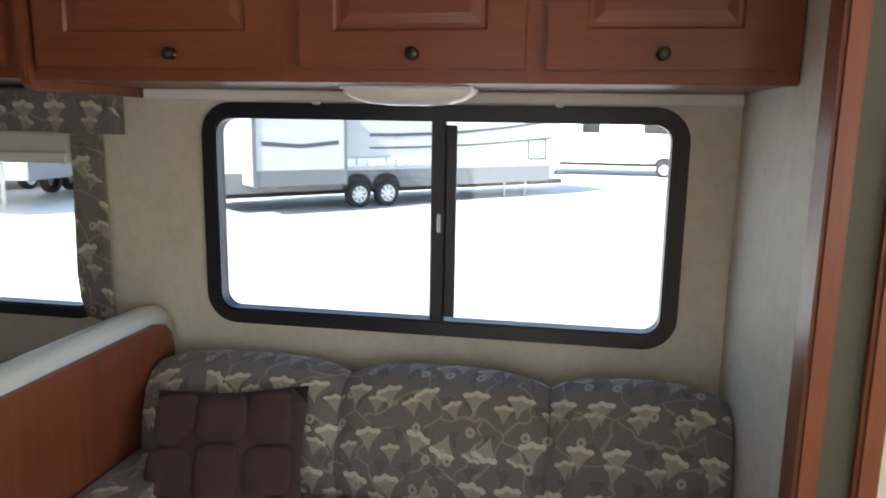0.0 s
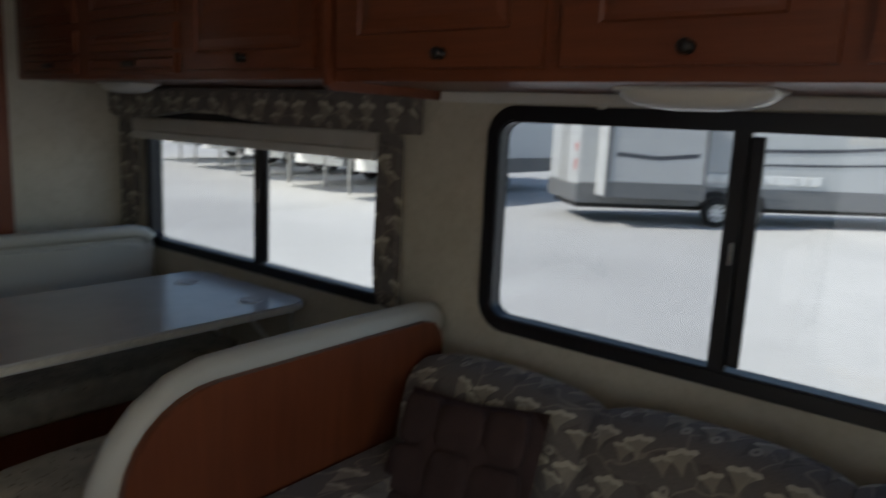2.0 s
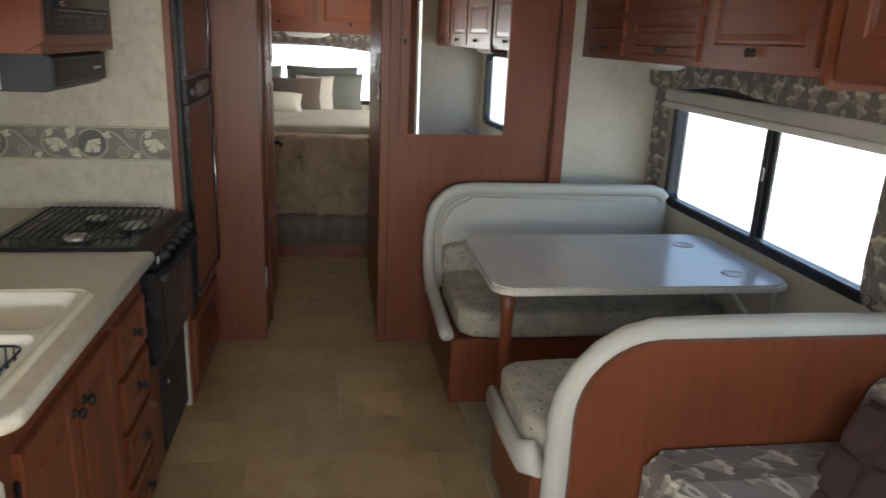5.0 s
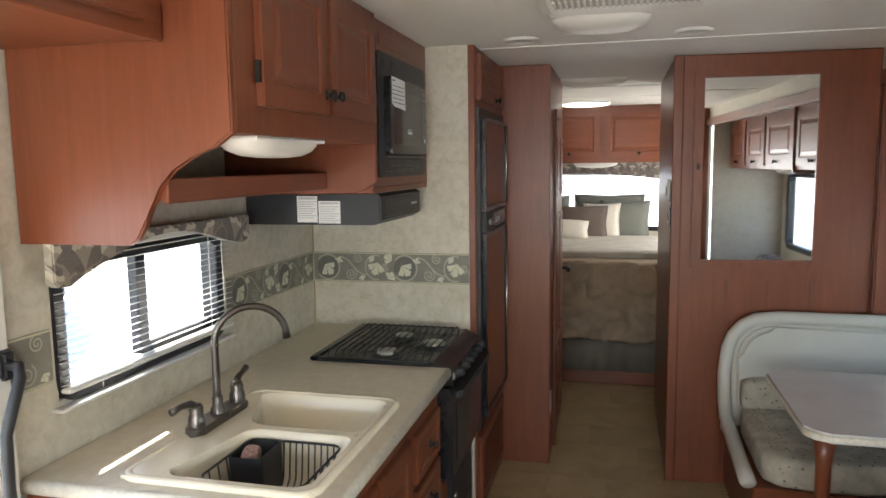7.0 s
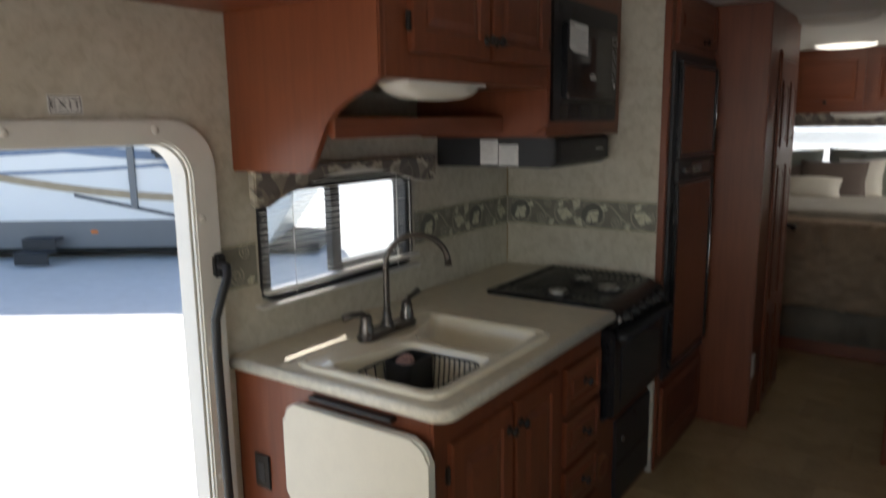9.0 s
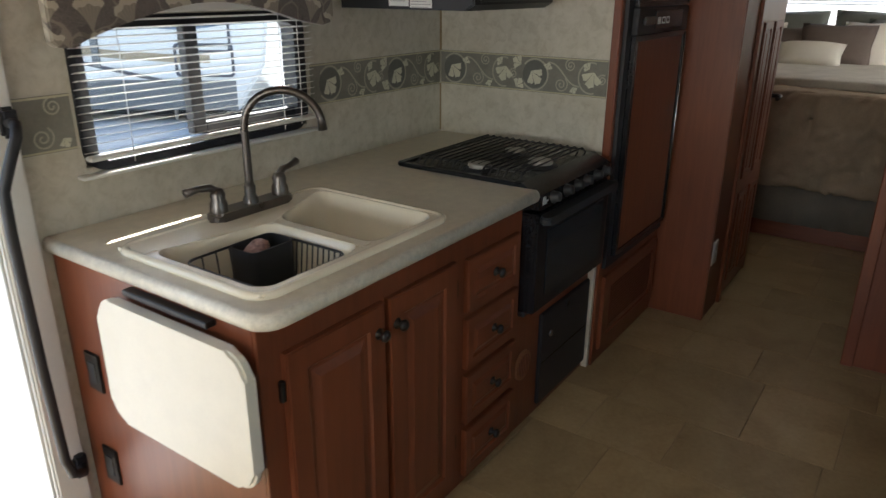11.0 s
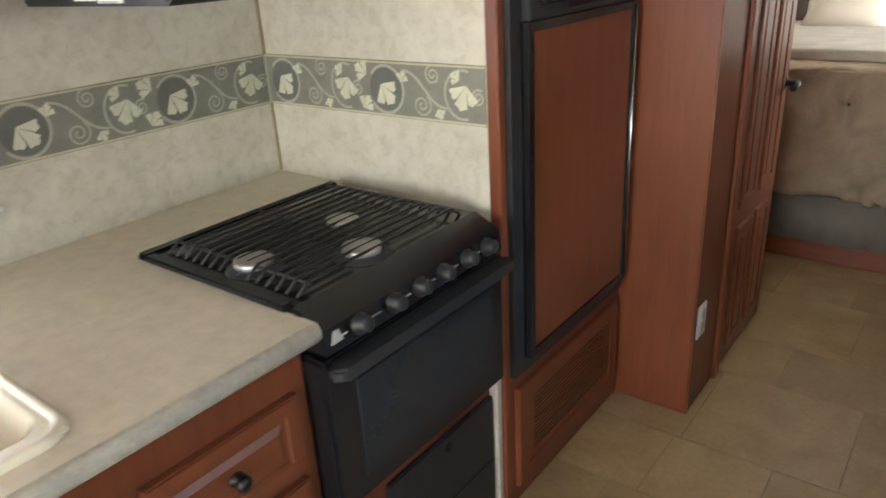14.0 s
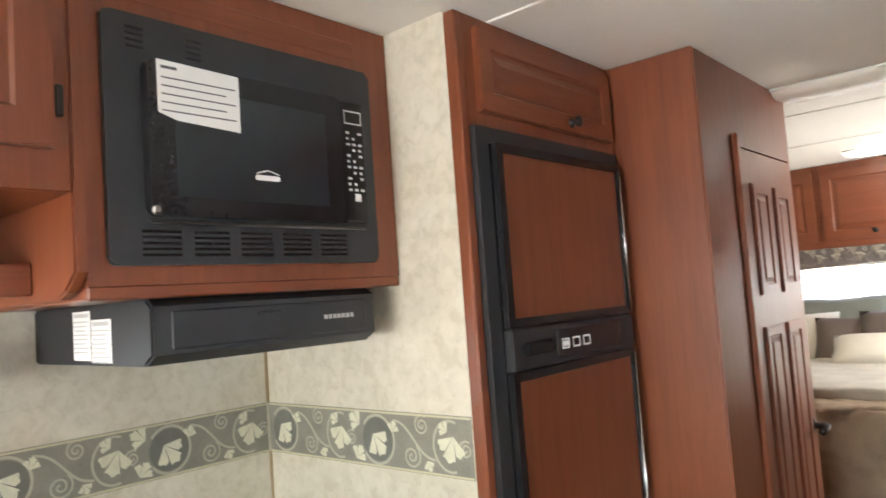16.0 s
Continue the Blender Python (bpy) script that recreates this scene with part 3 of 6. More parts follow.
# wood posts and seals at both ends of the slide-out opening
for y in (0.052, -0.053):
    bm = boxed(1.955, 2.045, y - 0.022, y + 0.022, 0.0, TOP - 0.002, 0.008, 2)
    whole("trim_post", bm, WOOD, "cherry wood trim post beside the slide-out", "trim", "structure")
bm = boxed(1.975, 2.04, -0.030, 0.029, 0.0, TOP - 0.002)
whole("trim_seal", bm, OLIVE, "olive rubber seal between trim posts", "trim", "structure")
bm = boxed(2.03, 2.098, 3.655, 3.70, 0.0, 1.985, 0.008, 2)
whole("trim_post", bm, WOOD, "cherry wood trim post beside the dinette", "trim", "structure")
bm = boxed(2.02, 2.05, -0.04, 3.72, 1.955, 2.03, 0.01, 2)
whole("trim_header", bm, WOOD_Y, "cherry wood trim along the slide-out header", "trim", "structure")
bm = boxed(2.085, 2.10, SLIDE_Y1 - 0.25, SLIDE_Y1, 0.0, 1.985)
whole("trim_jamb", bm, WHITE, "white jamb strip beside the dinette", "trim", "structure")

# ---- kitchen border print ----
def leaf_print(bm, f, cu, cv, s, turn):
    """A fan-shaped ivy leaf of three notched lobes, flat on its wall. f turns (u, v) into a place."""
    root = (cu - s * 0.55 * math.cos(turn), cv - s * 0.55 * math.sin(turn))
    for k, (a0, a1, ln) in enumerate(((-1.05, -0.40, 1.15), (-0.33, 0.36, 1.35), (0.43, 1.1, 1.1))):
        pts = [root]
        for i in range(7):
            t = i / 6
            a = turn + a0 + (a1 - a0) * t
            r = s * ln * (0.93 + 0.09 * math.sin(math.pi * t) + 0.05 * math.sin(11 * t + 2 * k))
            pts.append((root[0] + r * math.cos(a), root[1] + r * math.sin(a)))
        bm.faces.new([bm.verts.new(f(u, v, k * 0.0002)) for u, v in pts])


def ribbon(bm, f, pts, w):
    rows = []
    for i, (u, v) in enumerate(pts):
        a, b = pts[max(0, i - 1)], pts[min(len(pts) - 1, i + 1)]
        d = math.hypot(b[0] - a[0], b[1] - a[1]) or 1
        nu, nv = -(b[1] - a[1]) / d * w / 2, (b[0] - a[0]) / d * w / 2
        rows.append((bm.verts.new(f(u + nu, v + nv)), bm.verts.new(f(u - nu, v - nv))))
    for p, q in zip(rows, rows[1:]):
        bm.faces.new((p[0], q[0], q[1], p[1]))


def border_strip(name, f, thick, u0, u1, v0, v1, phase):
    b0 = bmesh.new()
    c = [f(u0, v0, 0.0), f(u1, v1, thick)]
    box(b0, *sorted((c[0][0], c[1][0])), *sorted((c[0][1], c[1][1])), v0, v1)
    strip = whole(name, b0, BORDER, "grey wallpaper border printed with pale ivy leaves", "wallpaper border", "structure")
    h = v1 - v0
    lv, sc, ln, dc = bmesh.new(), bmesh.new(), bmesh.new(), bmesh.new()
    f1, f2 = (lambda u, v, e=0: f(u, v, thick + 0.0008 + e)), (lambda u, v, e=0: f(u, v, thick + 0.0014 + e))
    f0 = lambda u, v, e=0: f(u, v, thick + 0.0004)
    for v in (v0 + 0.004, v1 - 0.004):
        ribbon(ln, f2, [(u0, v), (u1, v)], 0.005)
    rep, u, k = 0.369, u0 - phase, 0

    def keep(x, s=0.0):
        return u0 + 0.004 < x - s and x + s < u1 - 0.004

    def scroll(pts, w):
        if all(keep(p[0]) for p in pts):
            ribbon(sc, f1, pts, w)
    while u < u1 + 0.3:
        for du, dv, s, t in ((0.0, 0.45, 0.042, -0.9), (0.235, 0.50, 0.043, -1.9), (0.215, 0.78, 0.020, 2.5), (0.055, 0.72, 0.020, 1.2), (0.295, 0.80, 0.030, 2.6), (0.30, 0.20, 0.028, 0.9), (0.165, 0.16, 0.018, -1.2)):
            if keep(u + du, s):
                leaf_print(lv, f2, u + du, v0 + h * dv, s, t)
        # a dark disc inside the large curl, with the curl running on as a stem
        if keep(u, 0.056):
            dc.faces.new([dc.verts.new(f0(u + 0.052 * math.cos(a * 0.262), v0 + h * 0.49 + 0.052 * math.sin(a * 0.262))) for a in range(24)])
        scroll([(u + 0.056 * math.cos(0.2 * i - 2.5), v0 + h * 0.49 + 0.058 * math.sin(0.2 * i - 2.5)) for i in range(26)], 0.0065)
        scroll([(u + 0.056 + 0.13 * i / 12, v0 + h * (0.85 - 0.60 * i / 12 + 0.08 * math.sin(i / 12 * 6.28))) for i in range(13)], 0.006)
        scroll([(u + 0.232 + 0.05 * math.cos(0.2 * i + 1.2), v0 + h * 0.50 + 0.056 * math.sin(0.2 * i + 1.2)) for i in range(20)], 0.006)
        for du, dv, r0, way in ((0.148, 0.80, 0.024, 1), (0.112, 0.27, 0.029, -1), (0.275, 0.47, 0.020, 1)):
            scroll([(u + du + r0 * (1 - i / 30) * math.cos(way * 0.45 * i + 1.0), v0 + h * dv + r0 * (1 - i / 30) * math.sin(way * 0.45 * i + 1.0)) for i in range(28)], 0.0045)
        u, k = u + rep, k + 1
    if len(dc.faces):
        part("disc_print", dc, BORDER_DARK, strip, "dark grey discs behind the leaves", kind="stuff")
    else:
        dc.free()
    part("leaf_print", lv, BORDER_LEAF, strip, "pale yellow-green ivy leaves", kind="stuff")
    part("scroll_print", sc, BORDER_SCROLL, strip, "pale grey scrolls", kind="stuff")
    part("edge_line", ln, BORDER_LINE, strip, "thin olive edge line")


border_strip("trim_border_side", lambda u, v, d=0: (KX + d, u, v), 0.0025, 2.26, 3.012, 1.10, 1.236, 0.277)
border_strip("trim_border_end", lambda u, v, d=0: (u, 3.022 - d, v), 0.0025, KX + 0.004, 0.236, 1.10, 1.236, 0.30)
border_strip("trim_border_door", lambda u, v, d=0: (KX + d, u, v), 0.0025, 1.308, 1.445, 1.10, 1.236, 0.055)


# ---- floor tiles ----
def tile_mesh(w, d):
    b = boxed(-w / 2, w / 2, -d / 2, d / 2, -0.0035, 0.0, 0.0012)
    me = bpy.data.meshes.new("tile")
    b.to_mesh(me)
    b.free()
    me.materials.append(TILE)
    return me

# ---- kitchen ----
CZ, CF = 0.90, 0.295                       # worktop height and front edge
# base cabinet with two doors and four drawers
cab = thing("base_cabinet", "cherry wood kitchen base cabinet with two doors and a drawer stack", "cabinet", (KX, 1.34, 0))
bm = boxed(KX + 0.004, 0.232, 1.335, 1.352, 0.0, 0.862)
part("end_panel", bm, WOOD, cab)
bm = boxed(KX + 0.004, 0.232, 1.352, 2.405, 0.0, 0.70)
part("body", bm, WOOD, cab)
bm = boxed(0.232, 0.244, 1.335, 2.405, 0.05, 0.862, 0.002)
part("face_frame", bm, WOOD, cab)
for y0, y1, ky, hy in ((1.393, 1.707, 1.682, 1.386), (1.726, 2.020, 1.752, 2.026)):
    d = part("door", panel_slab("x", 0.244, 0.262, y0, y1, 0.06, 0.785), WOOD, cab, "raised-panel cherry door")
    knob(d, (0.262, ky, 0.712), (1, 0, 0))
    for z in (0.20, 0.70):
        hinge(d, "x", 0.25, hy, z)
for z0, z1 in ((0.611, 0.772), (0.425, 0.588), (0.238, 0.402), (0.050, 0.215)):
    d = part("drawer", panel_slab("x", 0.244, 0.262, 2.075, 2.372, z0, z1, rail=0.03), WOOD_Y, cab, "cherry drawer front")
    knob(d, (0.262, 2.224, (z0 + z1) / 2), (1, 0, 0))

# fixed panel below the oven with its round grille
low = thing("oven_base_panel", "cherry wood panel below the oven with a round vent", "cabinet panel", (0.2, 2.41, 0))
bm = boxed(0.19, 0.232, 2.408, 3.018, 0.0, 0.47, 0.003)
part("panel", bm, WOOD, low)
m = Matrix.Translation((0.232, 2.475, 0.25)) @ pose(0, 0, 0, 0, 90, 0)
bm = lathe(bmesh.new(), m, [(0.055, 0), (0.055, 0.006), (0.048, 0.009), (0.0, 0.009)], 28)
vent = part("vent_grille", bm, plain("tan_plastic", (0.30, 0.14, 0.07), 0.5), low, "tan round vent grille")
bm = bmesh.new()
for i in range(-3, 4):
    hw = math.sqrt(max(0.0, 0.042 ** 2 - (i * 0.012) ** 2))
    box(bm, 0.2405, 0.2435, 2.475 + i * 0.012 - 0.003, 2.475 + i * 0.012 + 0.003, 0.25 - hw, 0.25 + hw, 0.001)
part("slots", bm, WOOD_DARK, vent)
bm = boxed(0.232, 0.247, 2.585, 2.995, 0.035, 0.40, 0.004, 2)
acc = whole("access_panel", bm, BLACK_MATTE, "black lift-off access panel with a round latch", "panel", at=(0.24, 2.8, 0.03))
m = Matrix.Translation((0.247, 2.66, 0.30)) @ pose(0, 0, 0, 0, 90, 0)
part("latch", lathe(bmesh.new(), m, [(0.013, 0), (0.013, 0.003), (0.009, 0.005), (0, 0.005)], 16), CHROME, acc, "small chrome latch", True)
part("hole", lathe(bmesh.new(), Matrix.Translation((0.247, 2.80, 0.365)) @ pose(0, 0, 0, 0, 90, 0), [(0.012, 0), (0.012, 0.001), (0, 0.001)], 14), BLACK, acc)
part("groove", boxed(0.2462, 0.2482, 2.60, 2.98, 0.20, 0.206), BLACK, acc)
bm = boxed(0.215, 0.258, 3.0, 3.021, 0.0, 0.46, 0.003)
whole("trim_filler", bm, PAPER, "tan filler strip beside the fridge cabinet", "trim", "structure")

# worktop, open above the sink, cut back for the stove
SK = (-0.275, 0.236, 1.362, 2.034)        # sink rim
STV = (-0.240, 2.416, 2.968)               # stove back, near side, far side
xs = [KX + 0.004, SK[0] + 0.02, SK[1] - 0.02, CF]
ys = [1.315, SK[2] + 0.02, SK[3] - 0.02, STV[1]]
counter = thing("worktop", "cream speckled laminate kitchen worktop with a rolled edge", "worktop", (KX, 1.34, 0.86))
bm = wall_with("z", 0.864, CZ, xs[0], CF - 0.014, ys[0] + 0.06, 3.02, ((xs[1], xs[2], ys[1], ys[2]), (STV[0], CF, ys[3], 3.03)))
part("top", bm, LAMINATE, counter)
bm = prism(bmesh.new(), [(xs[0], ys[0] + 0.014), (CF - 0.06, ys[0] + 0.014)] + [(CF - 0.06 + 0.046 * math.sin(a), ys[0] + 0.06 - 0.046 * math.cos(a)) for a in (0.3, 0.6, 0.9, 1.2)] + [(CF - 0.014, ys[0] + 0.06), (xs[0], ys[0] + 0.06)], "z", 0.864, CZ)
part("rounded_end", bm, LAMINATE, counter)
path = [(xs[0], ys[0] + 0.014)] + [(CF - 0.06, ys[0] + 0.014)] + [(CF - 0.06 + 0.046 * math.sin(a), ys[0] + 0.06 - 0.046 * math.cos(a)) for a in (0.3, 0.6, 0.9, 1.2)] + [(CF - 0.014, ys[0] + 0.06), (CF - 0.014, ys[3])]
bm = tube(bmesh.new(), [(x, y, 0.881) for x, y in path], 0.0195, 12, up=(0, 0, 1), sx=0.72)
part("rolled_edge", bm, EDGE, counter, smooth=True)

# sink: rim and two bowls
sink = thing("sink", "ivory acrylic double-bowl kitchen sink set into the worktop", "sink", ((SK[0] + SK[1]) / 2, 1.72, 0.74))


def bowl(bm, x0, x1, y0, y1, depth):
    rows = []
    for inset, z, r in ((0.0, CZ + 0.011, 0.05), (0.006, CZ + 0.004, 0.05), (0.012, CZ - 0.03, 0.055), (0.022, CZ - depth + 0.04, 0.06), (0.035, CZ - depth + 0.012, 0.06), (0.065, CZ - depth, 0.05)):
        rows.append([bm.verts.new((u, v, z)) for u, v in round_rect(x0 + inset, x1 - inset, y0 + inset, y1 - inset, r)])
    for p, q in zip(rows, rows[1:]):
        for i in range(len(p)):
            j = (i + 1) % len(p)
            bm.faces.new((p[i], p[j], q[j], q[i]))
    bm.faces.new(rows[-1])
    return rows[0]


B1 = (-0.175, SK[1] - 0.035, SK[2] + 0.035, 1.708)
B2 = (-0.235, SK[1] - 0.035, 1.742, SK[3] - 0.030)


def slanted(bm, b4, near, far):
    """Draws a bowl's back edge in towards the faucet deck: near and far are its x at both ends."""
    for v in bm.verts:
        t = (v.co.y - b4[2]) / (b4[3] - b4[2])
        k = (b4[1] - (near + (far - near) * t)) / (b4[1] - b4[0])
        v.co.x = b4[1] - (b4[1] - v.co.x) * k
    return bm


BACKS = ((B1, -0.175, -0.112), (B2, -0.130, -0.235))
for b4, near, far in BACKS:
    bm = bmesh.new()
    bowl(bm, *b4, 0.155)
    part("bowl", slanted(bm, b4, near, far), IVORY, sink, smooth=True)
bm = bmesh.new()
rt, rb = CZ + 0.011, CZ + 0.001
# rim deck: a faucet deck with slanted sides, strips round the bowls and a rolled outer lip
back = [(SK[0] + 0.012, SK[2] + 0.012), (-0.175, SK[2] + 0.012), (-0.171, B1[2]), (-0.108, B1[3]), (-0.126, B2[2]), (-0.231, B2[3]), (-0.231, SK[3] - 0.012), (SK[0] + 0.012, SK[3] - 0.012)]
prism(bm, back, "z", rb, rt)
box(bm, B1[1] - 0.004, SK[1] - 0.012, SK[2] + 0.012, SK[3] - 0.012, rb, rt, 0.004, 2)
box(bm, -0.175, B1[1], SK[2] + 0.012, B1[2] + 0.004, rb, rt - 0.0005, 0.003, 2)
box(bm, -0.231, B1[1], B2[3] - 0.004, SK[3] - 0.012, rb, rt - 0.0005, 0.003, 2)
box(bm, -0.130, B1[1], B1[3] - 0.004, B2[2] + 0.004, rb - 0.02, rt - 0.0005, 0.006, 2)
for b4, near, far in BACKS:
    # fill the bowls' rounded corners
    own = bmesh.new()
    for cx, cy, sx_, sy_ in ((b4[0], b4[2], 1, 1), (b4[1], b4[2], -1, 1), (b4[0], b4[3], 1, -1), (b4[1], b4[3], -1, -1)):
        pts = [(cx, cy)] + [(cx + sx_ * 0.05 * (1 - math.sin(a)), cy + sy_ * 0.05 * (1 - math.cos(a))) for a in (0, 0.39, 0.785, 1.18, 1.57)]
        prism(own, pts, "z", rb, rt - 0.001)
    slanted(own, b4, near, far)
    me = bpy.data.meshes.new("corner_fill")
    own.to_mesh(me)
    own.free()
    bm.from_mesh(me)
part("rim_deck", bm, IVORY, sink)
lip = round_rect(SK[0] + 0.012, SK[1] - 0.012, SK[2] + 0.012, SK[3] - 0.012, 0.045, 8)
part("rolled_lip", tube(bmesh.new(), [(x, y, CZ + 0.003) for x, y in lip], 0.012, 10, closed=True, up=(0, 0, 1)), IVORY, sink, smooth=True)

# faucet on the sink's back deck
FX, FY = -0.232, 1.748
fau = thing("faucet", "brushed nickel two-handle kitchen faucet with a tall gooseneck", "faucet", (FX, FY, CZ + 0.011))
bm = prism(bmesh.new(), round_rect(FX - 0.028, FX + 0.028, FY - 0.135, FY + 0.135, 0.022), "z", CZ + 0.010, CZ + 0.034, 0.006)
part("base_plate", bm, NICKEL, fau)
pts = [(FX, FY, CZ + 0.03), (FX, FY, CZ + 0.10), (FX, FY, CZ + 0.20), (FX, FY, CZ + 0.238)]
for i in range(1, 13):
    a = math.pi * i / 12 * 0.93
    pts.append((FX + 0.100 * (1 - math.cos(a)) * 0.80, FY + 0.100 * (1 - math.cos(a)) * 0.62, CZ + 0.238 + 0.094 * math.sin(a)))
pts.append((pts[-1][0] + 0.003, pts[-1][1] + 0.001, pts[-1][2] - 0.03))
part("spout", tube(bmesh.new(), pts, [0.017, 0.0115] + [0.0105] * (len(pts) - 3) + [0.0125], 12), NICKEL, fau, smooth=True)
part("collar", lathe(bmesh.new(), Matrix.Translation((FX, FY, CZ + 0.034)), [(0.022, 0), (0.021, 0.012), (0.015, 0.022), (0.0155, 0.045), (0.012, 0.05)], 18), NICKEL, fau, smooth=True)
for s in (-1, 1):
    y = FY + s * 0.105
    hb = part("handle_base", lathe(bmesh.new(), Matrix.Translation((FX, y, CZ + 0.034)), [(0.024, 0), (0.023, 0.022), (0.018, 0.034), (0.020, 0.046), (0.014, 0.060), (0, 0.062)], 18), NICKEL, fau, smooth=True)
    part("lever", tube(bmesh.new(), [(FX, y, CZ + 0.085), (FX - 0.005, y + s * 0.018, CZ + 0.10), (FX - 0.012, y + s * 0.05, CZ + 0.102), (FX - 0.016, y + s * 0.085, CZ + 0.098 + 0.012 * (s > 0))], [0.012, 0.010, 0.0085, 0.011], 10), NICKEL, hb, smooth=True)

# dish rack in the near bowl, with a cutlery caddy
rk = thing("dish_rack", "black coated wire dish rack standing in the sink bowl", "dish rack", ((B1[0] + B1[1]) / 2, 1.56, 0.765))
rx0, rx1, ry0, ry1, rz0, rz1 = B1[0] + 0.080, B1[1] - 0.03, B1[2] + 0.03, B1[3] - 0.022, CZ - 0.125, CZ - 0.008
rim = round_rect(rx0, rx1, ry0, ry1, 0.03, 4)
part("rim_wire", tube(bmesh.new(), [(x, y, rz1) for x, y in rim], 0.0032, 6, closed=True, up=(0, 0, 1)), BLACK_MATTE, rk, smooth=True)
for i in range(13):
    wire = bmesh.new()
    x = rx0 + 0.025 + (rx1 - rx0 - 0.05) * i / 12
    tube(wire, [(x, ry0, rz1), (x, ry0 + 0.012, rz0 + 0.02), (x, ry0 + 0.03, rz0), (x, ry1 - 0.03, rz0), (x, ry1 - 0.012, rz0 + 0.02), (x, ry1, rz1)], 0.0022, 5)
    part("wire", wire, BLACK_MATTE, rk, smooth=True)
for i in range(5):
    wire = bmesh.new()
    y = ry0 + 0.05 + (ry1 - ry0 - 0.1) * i / 4
    tube(wire, [(rx0, y, rz1), (rx0 + 0.01, y, rz0 + 0.02), (rx0 + 0.03, y, rz0 - 0.003), (rx1 - 0.03, y, rz0 - 0.003), (rx1 - 0.01, y, rz0 + 0.02), (rx1, y, rz1)], 0.0022, 5)
    part("wire", wire, BLACK_MATTE, rk, smooth=True)
cad = thing("cutlery_caddy", "black plastic cutlery caddy hung on the dish rack", "caddy", (rx0 + 0.06, 1.60, rz0))
o0 = round_rect(rx0 + 0.005, rx0 + 0.10, 1.545, 1.68, 0.02)
o1 = round_rect(rx0 + 0.009, rx0 + 0.096, 1.549, 1.676, 0.018)
bm = ring(bmesh.new(), o0, o1, "z", rz0 + 0.004, rz1 + 0.006)
prism(bm, o1, "z", rz0 + 0.004, rz0 + 0.008)
part("cup", bm, BLACK_MATTE, cad)
bm = soft_box(bmesh.new(), pose(rx0 + 0.045, 1.60, rz1 - 0.012, 20, 8, 15), 0.05, 0.075, 0.03, 3.0, 4)
whole("sponge", bm, plain("pink_scrubber", (0.32, 0.20, 0.18), 0.9, vary=0.4, scale=60), "pinkish scrubbing sponge in the cutlery caddy", "sponge", at=(rx0 + 0.05, 1.6, rz0 + 0.01), smooth=True)

# fold-up worktop extension hanging at the cabinet's end
leaf = thing("worktop_leaf", "cream folding worktop leaf hanging at the cabinet end", "folding leaf", (0, 1.3, 0.5))
bm = prism(bmesh.new(), round_rect(-0.240, 0.262, 0.505, 0.826, 0.055), "y", 1.285, 1.312, 0.007)
part("leaf", bm, plain("leaf_laminate", (0.70, 0.665, 0.565), 0.38, vary=0.04, scale=14, fine=160, bump=0.04), leaf)
bm = boxed(-0.16, 0.13, 1.308, 1.334, 0.838, 0.852, 0.002)
part("piano_hinge", bm, BRONZE, leaf, "dark metal hinge")
for nm, z, lab in (("switch_plate", 0.555, "dark brown light switch plate on the cabinet end"), ("outlet_plate", 0.27, "dark brown outlet plate on the cabinet end")):
    sp = whole(nm, boxed(-0.425, -0.36, 1.328, 1.3355, z - 0.055, z + 0.055, 0.003, 2), BRONZE, lab, "plate", at=(-0.39, 1.33, z))
    part("rocker", boxed(-0.408, -0.377, 1.325, 1.329, z - 0.03, z + 0.03, 0.002), BLACK_MATTE, sp)

# range: drop-in cooktop with grate, burners, knobs and oven
st = thing("gas_range", "black three-burner gas range with a wire grate and oven", "stove", (0, 2.68, 0.47))
s0, s1 = STV[1] + 0.004, STV[2] + 0.01
part("cooktop", boxed(STV[0] + 0.002, 0.232, s0, s1, 0.868, 0.912, 0.006, 2), BLACK, st)
part("side_lip", boxed(STV[0] - 0.008, 0.215, s0 - 0.014, s0 + 0.012, 0.9008, 0.916, 0.004, 2), BLACK, st)
part("rear_lip", boxed(STV[0] - 0.012, STV[0] + 0.02, s0 - 0.014, s1, 0.9008, 0.918, 0.005, 2), BLACK, st)
# grate: fine bars from side to side, bent down at their ends, over three burners
gy0, gy1, gx0, gx1, gz = s0 + 0.028, s1 - 0.035, STV[0] + 0.045, 0.205, 0.934
for i in range(15):
    x = gx0 + (gx1 - gx0) * i / 14
    bm = bmesh.new()
    tube(bm, [(x, gy0, gz - 0.020), (x, gy0 + 0.030, gz), (x, gy1 - 0.030, gz), (x, gy1, gz - 0.020)], 0.0033, 6)
    part("grate_bar", bm, IRON, st, "", True)
for y in (gy0 + 0.030, (gy0 + gy1) / 2, gy1 - 0.030):
    part("grate_rail", tube(bmesh.new(), [(gx0 - 0.004, y, gz - 0.005), (gx1 + 0.004, y, gz - 0.005)], 0.0035, 6), IRON, st, smooth=True)
for bx, by, br in ((0.028, 2.495, 0.040), (0.020, 2.750, 0.037), (0.170, 2.655, 0.042)):
    m = Matrix.Translation((bx, by, 0.912))
    bn = part("burner", lathe(bmesh.new(), m, [(br * 1.45, 0), (br * 1.4, 0.004), (br * 1.1, 0.005), (br * 1.05, 0.010)], 24), BLACK_MATTE, st, smooth=True)
    part("cap", lathe(bmesh.new(), m, [(br * 0.92, 0.006), (br, 0.010), (br, 0.019), (br * 0.93, 0.0225), (br * 0.5, 0.0235), (0, 0.024)], 28), ALU, bn, "round grey aluminium burner cap", True)
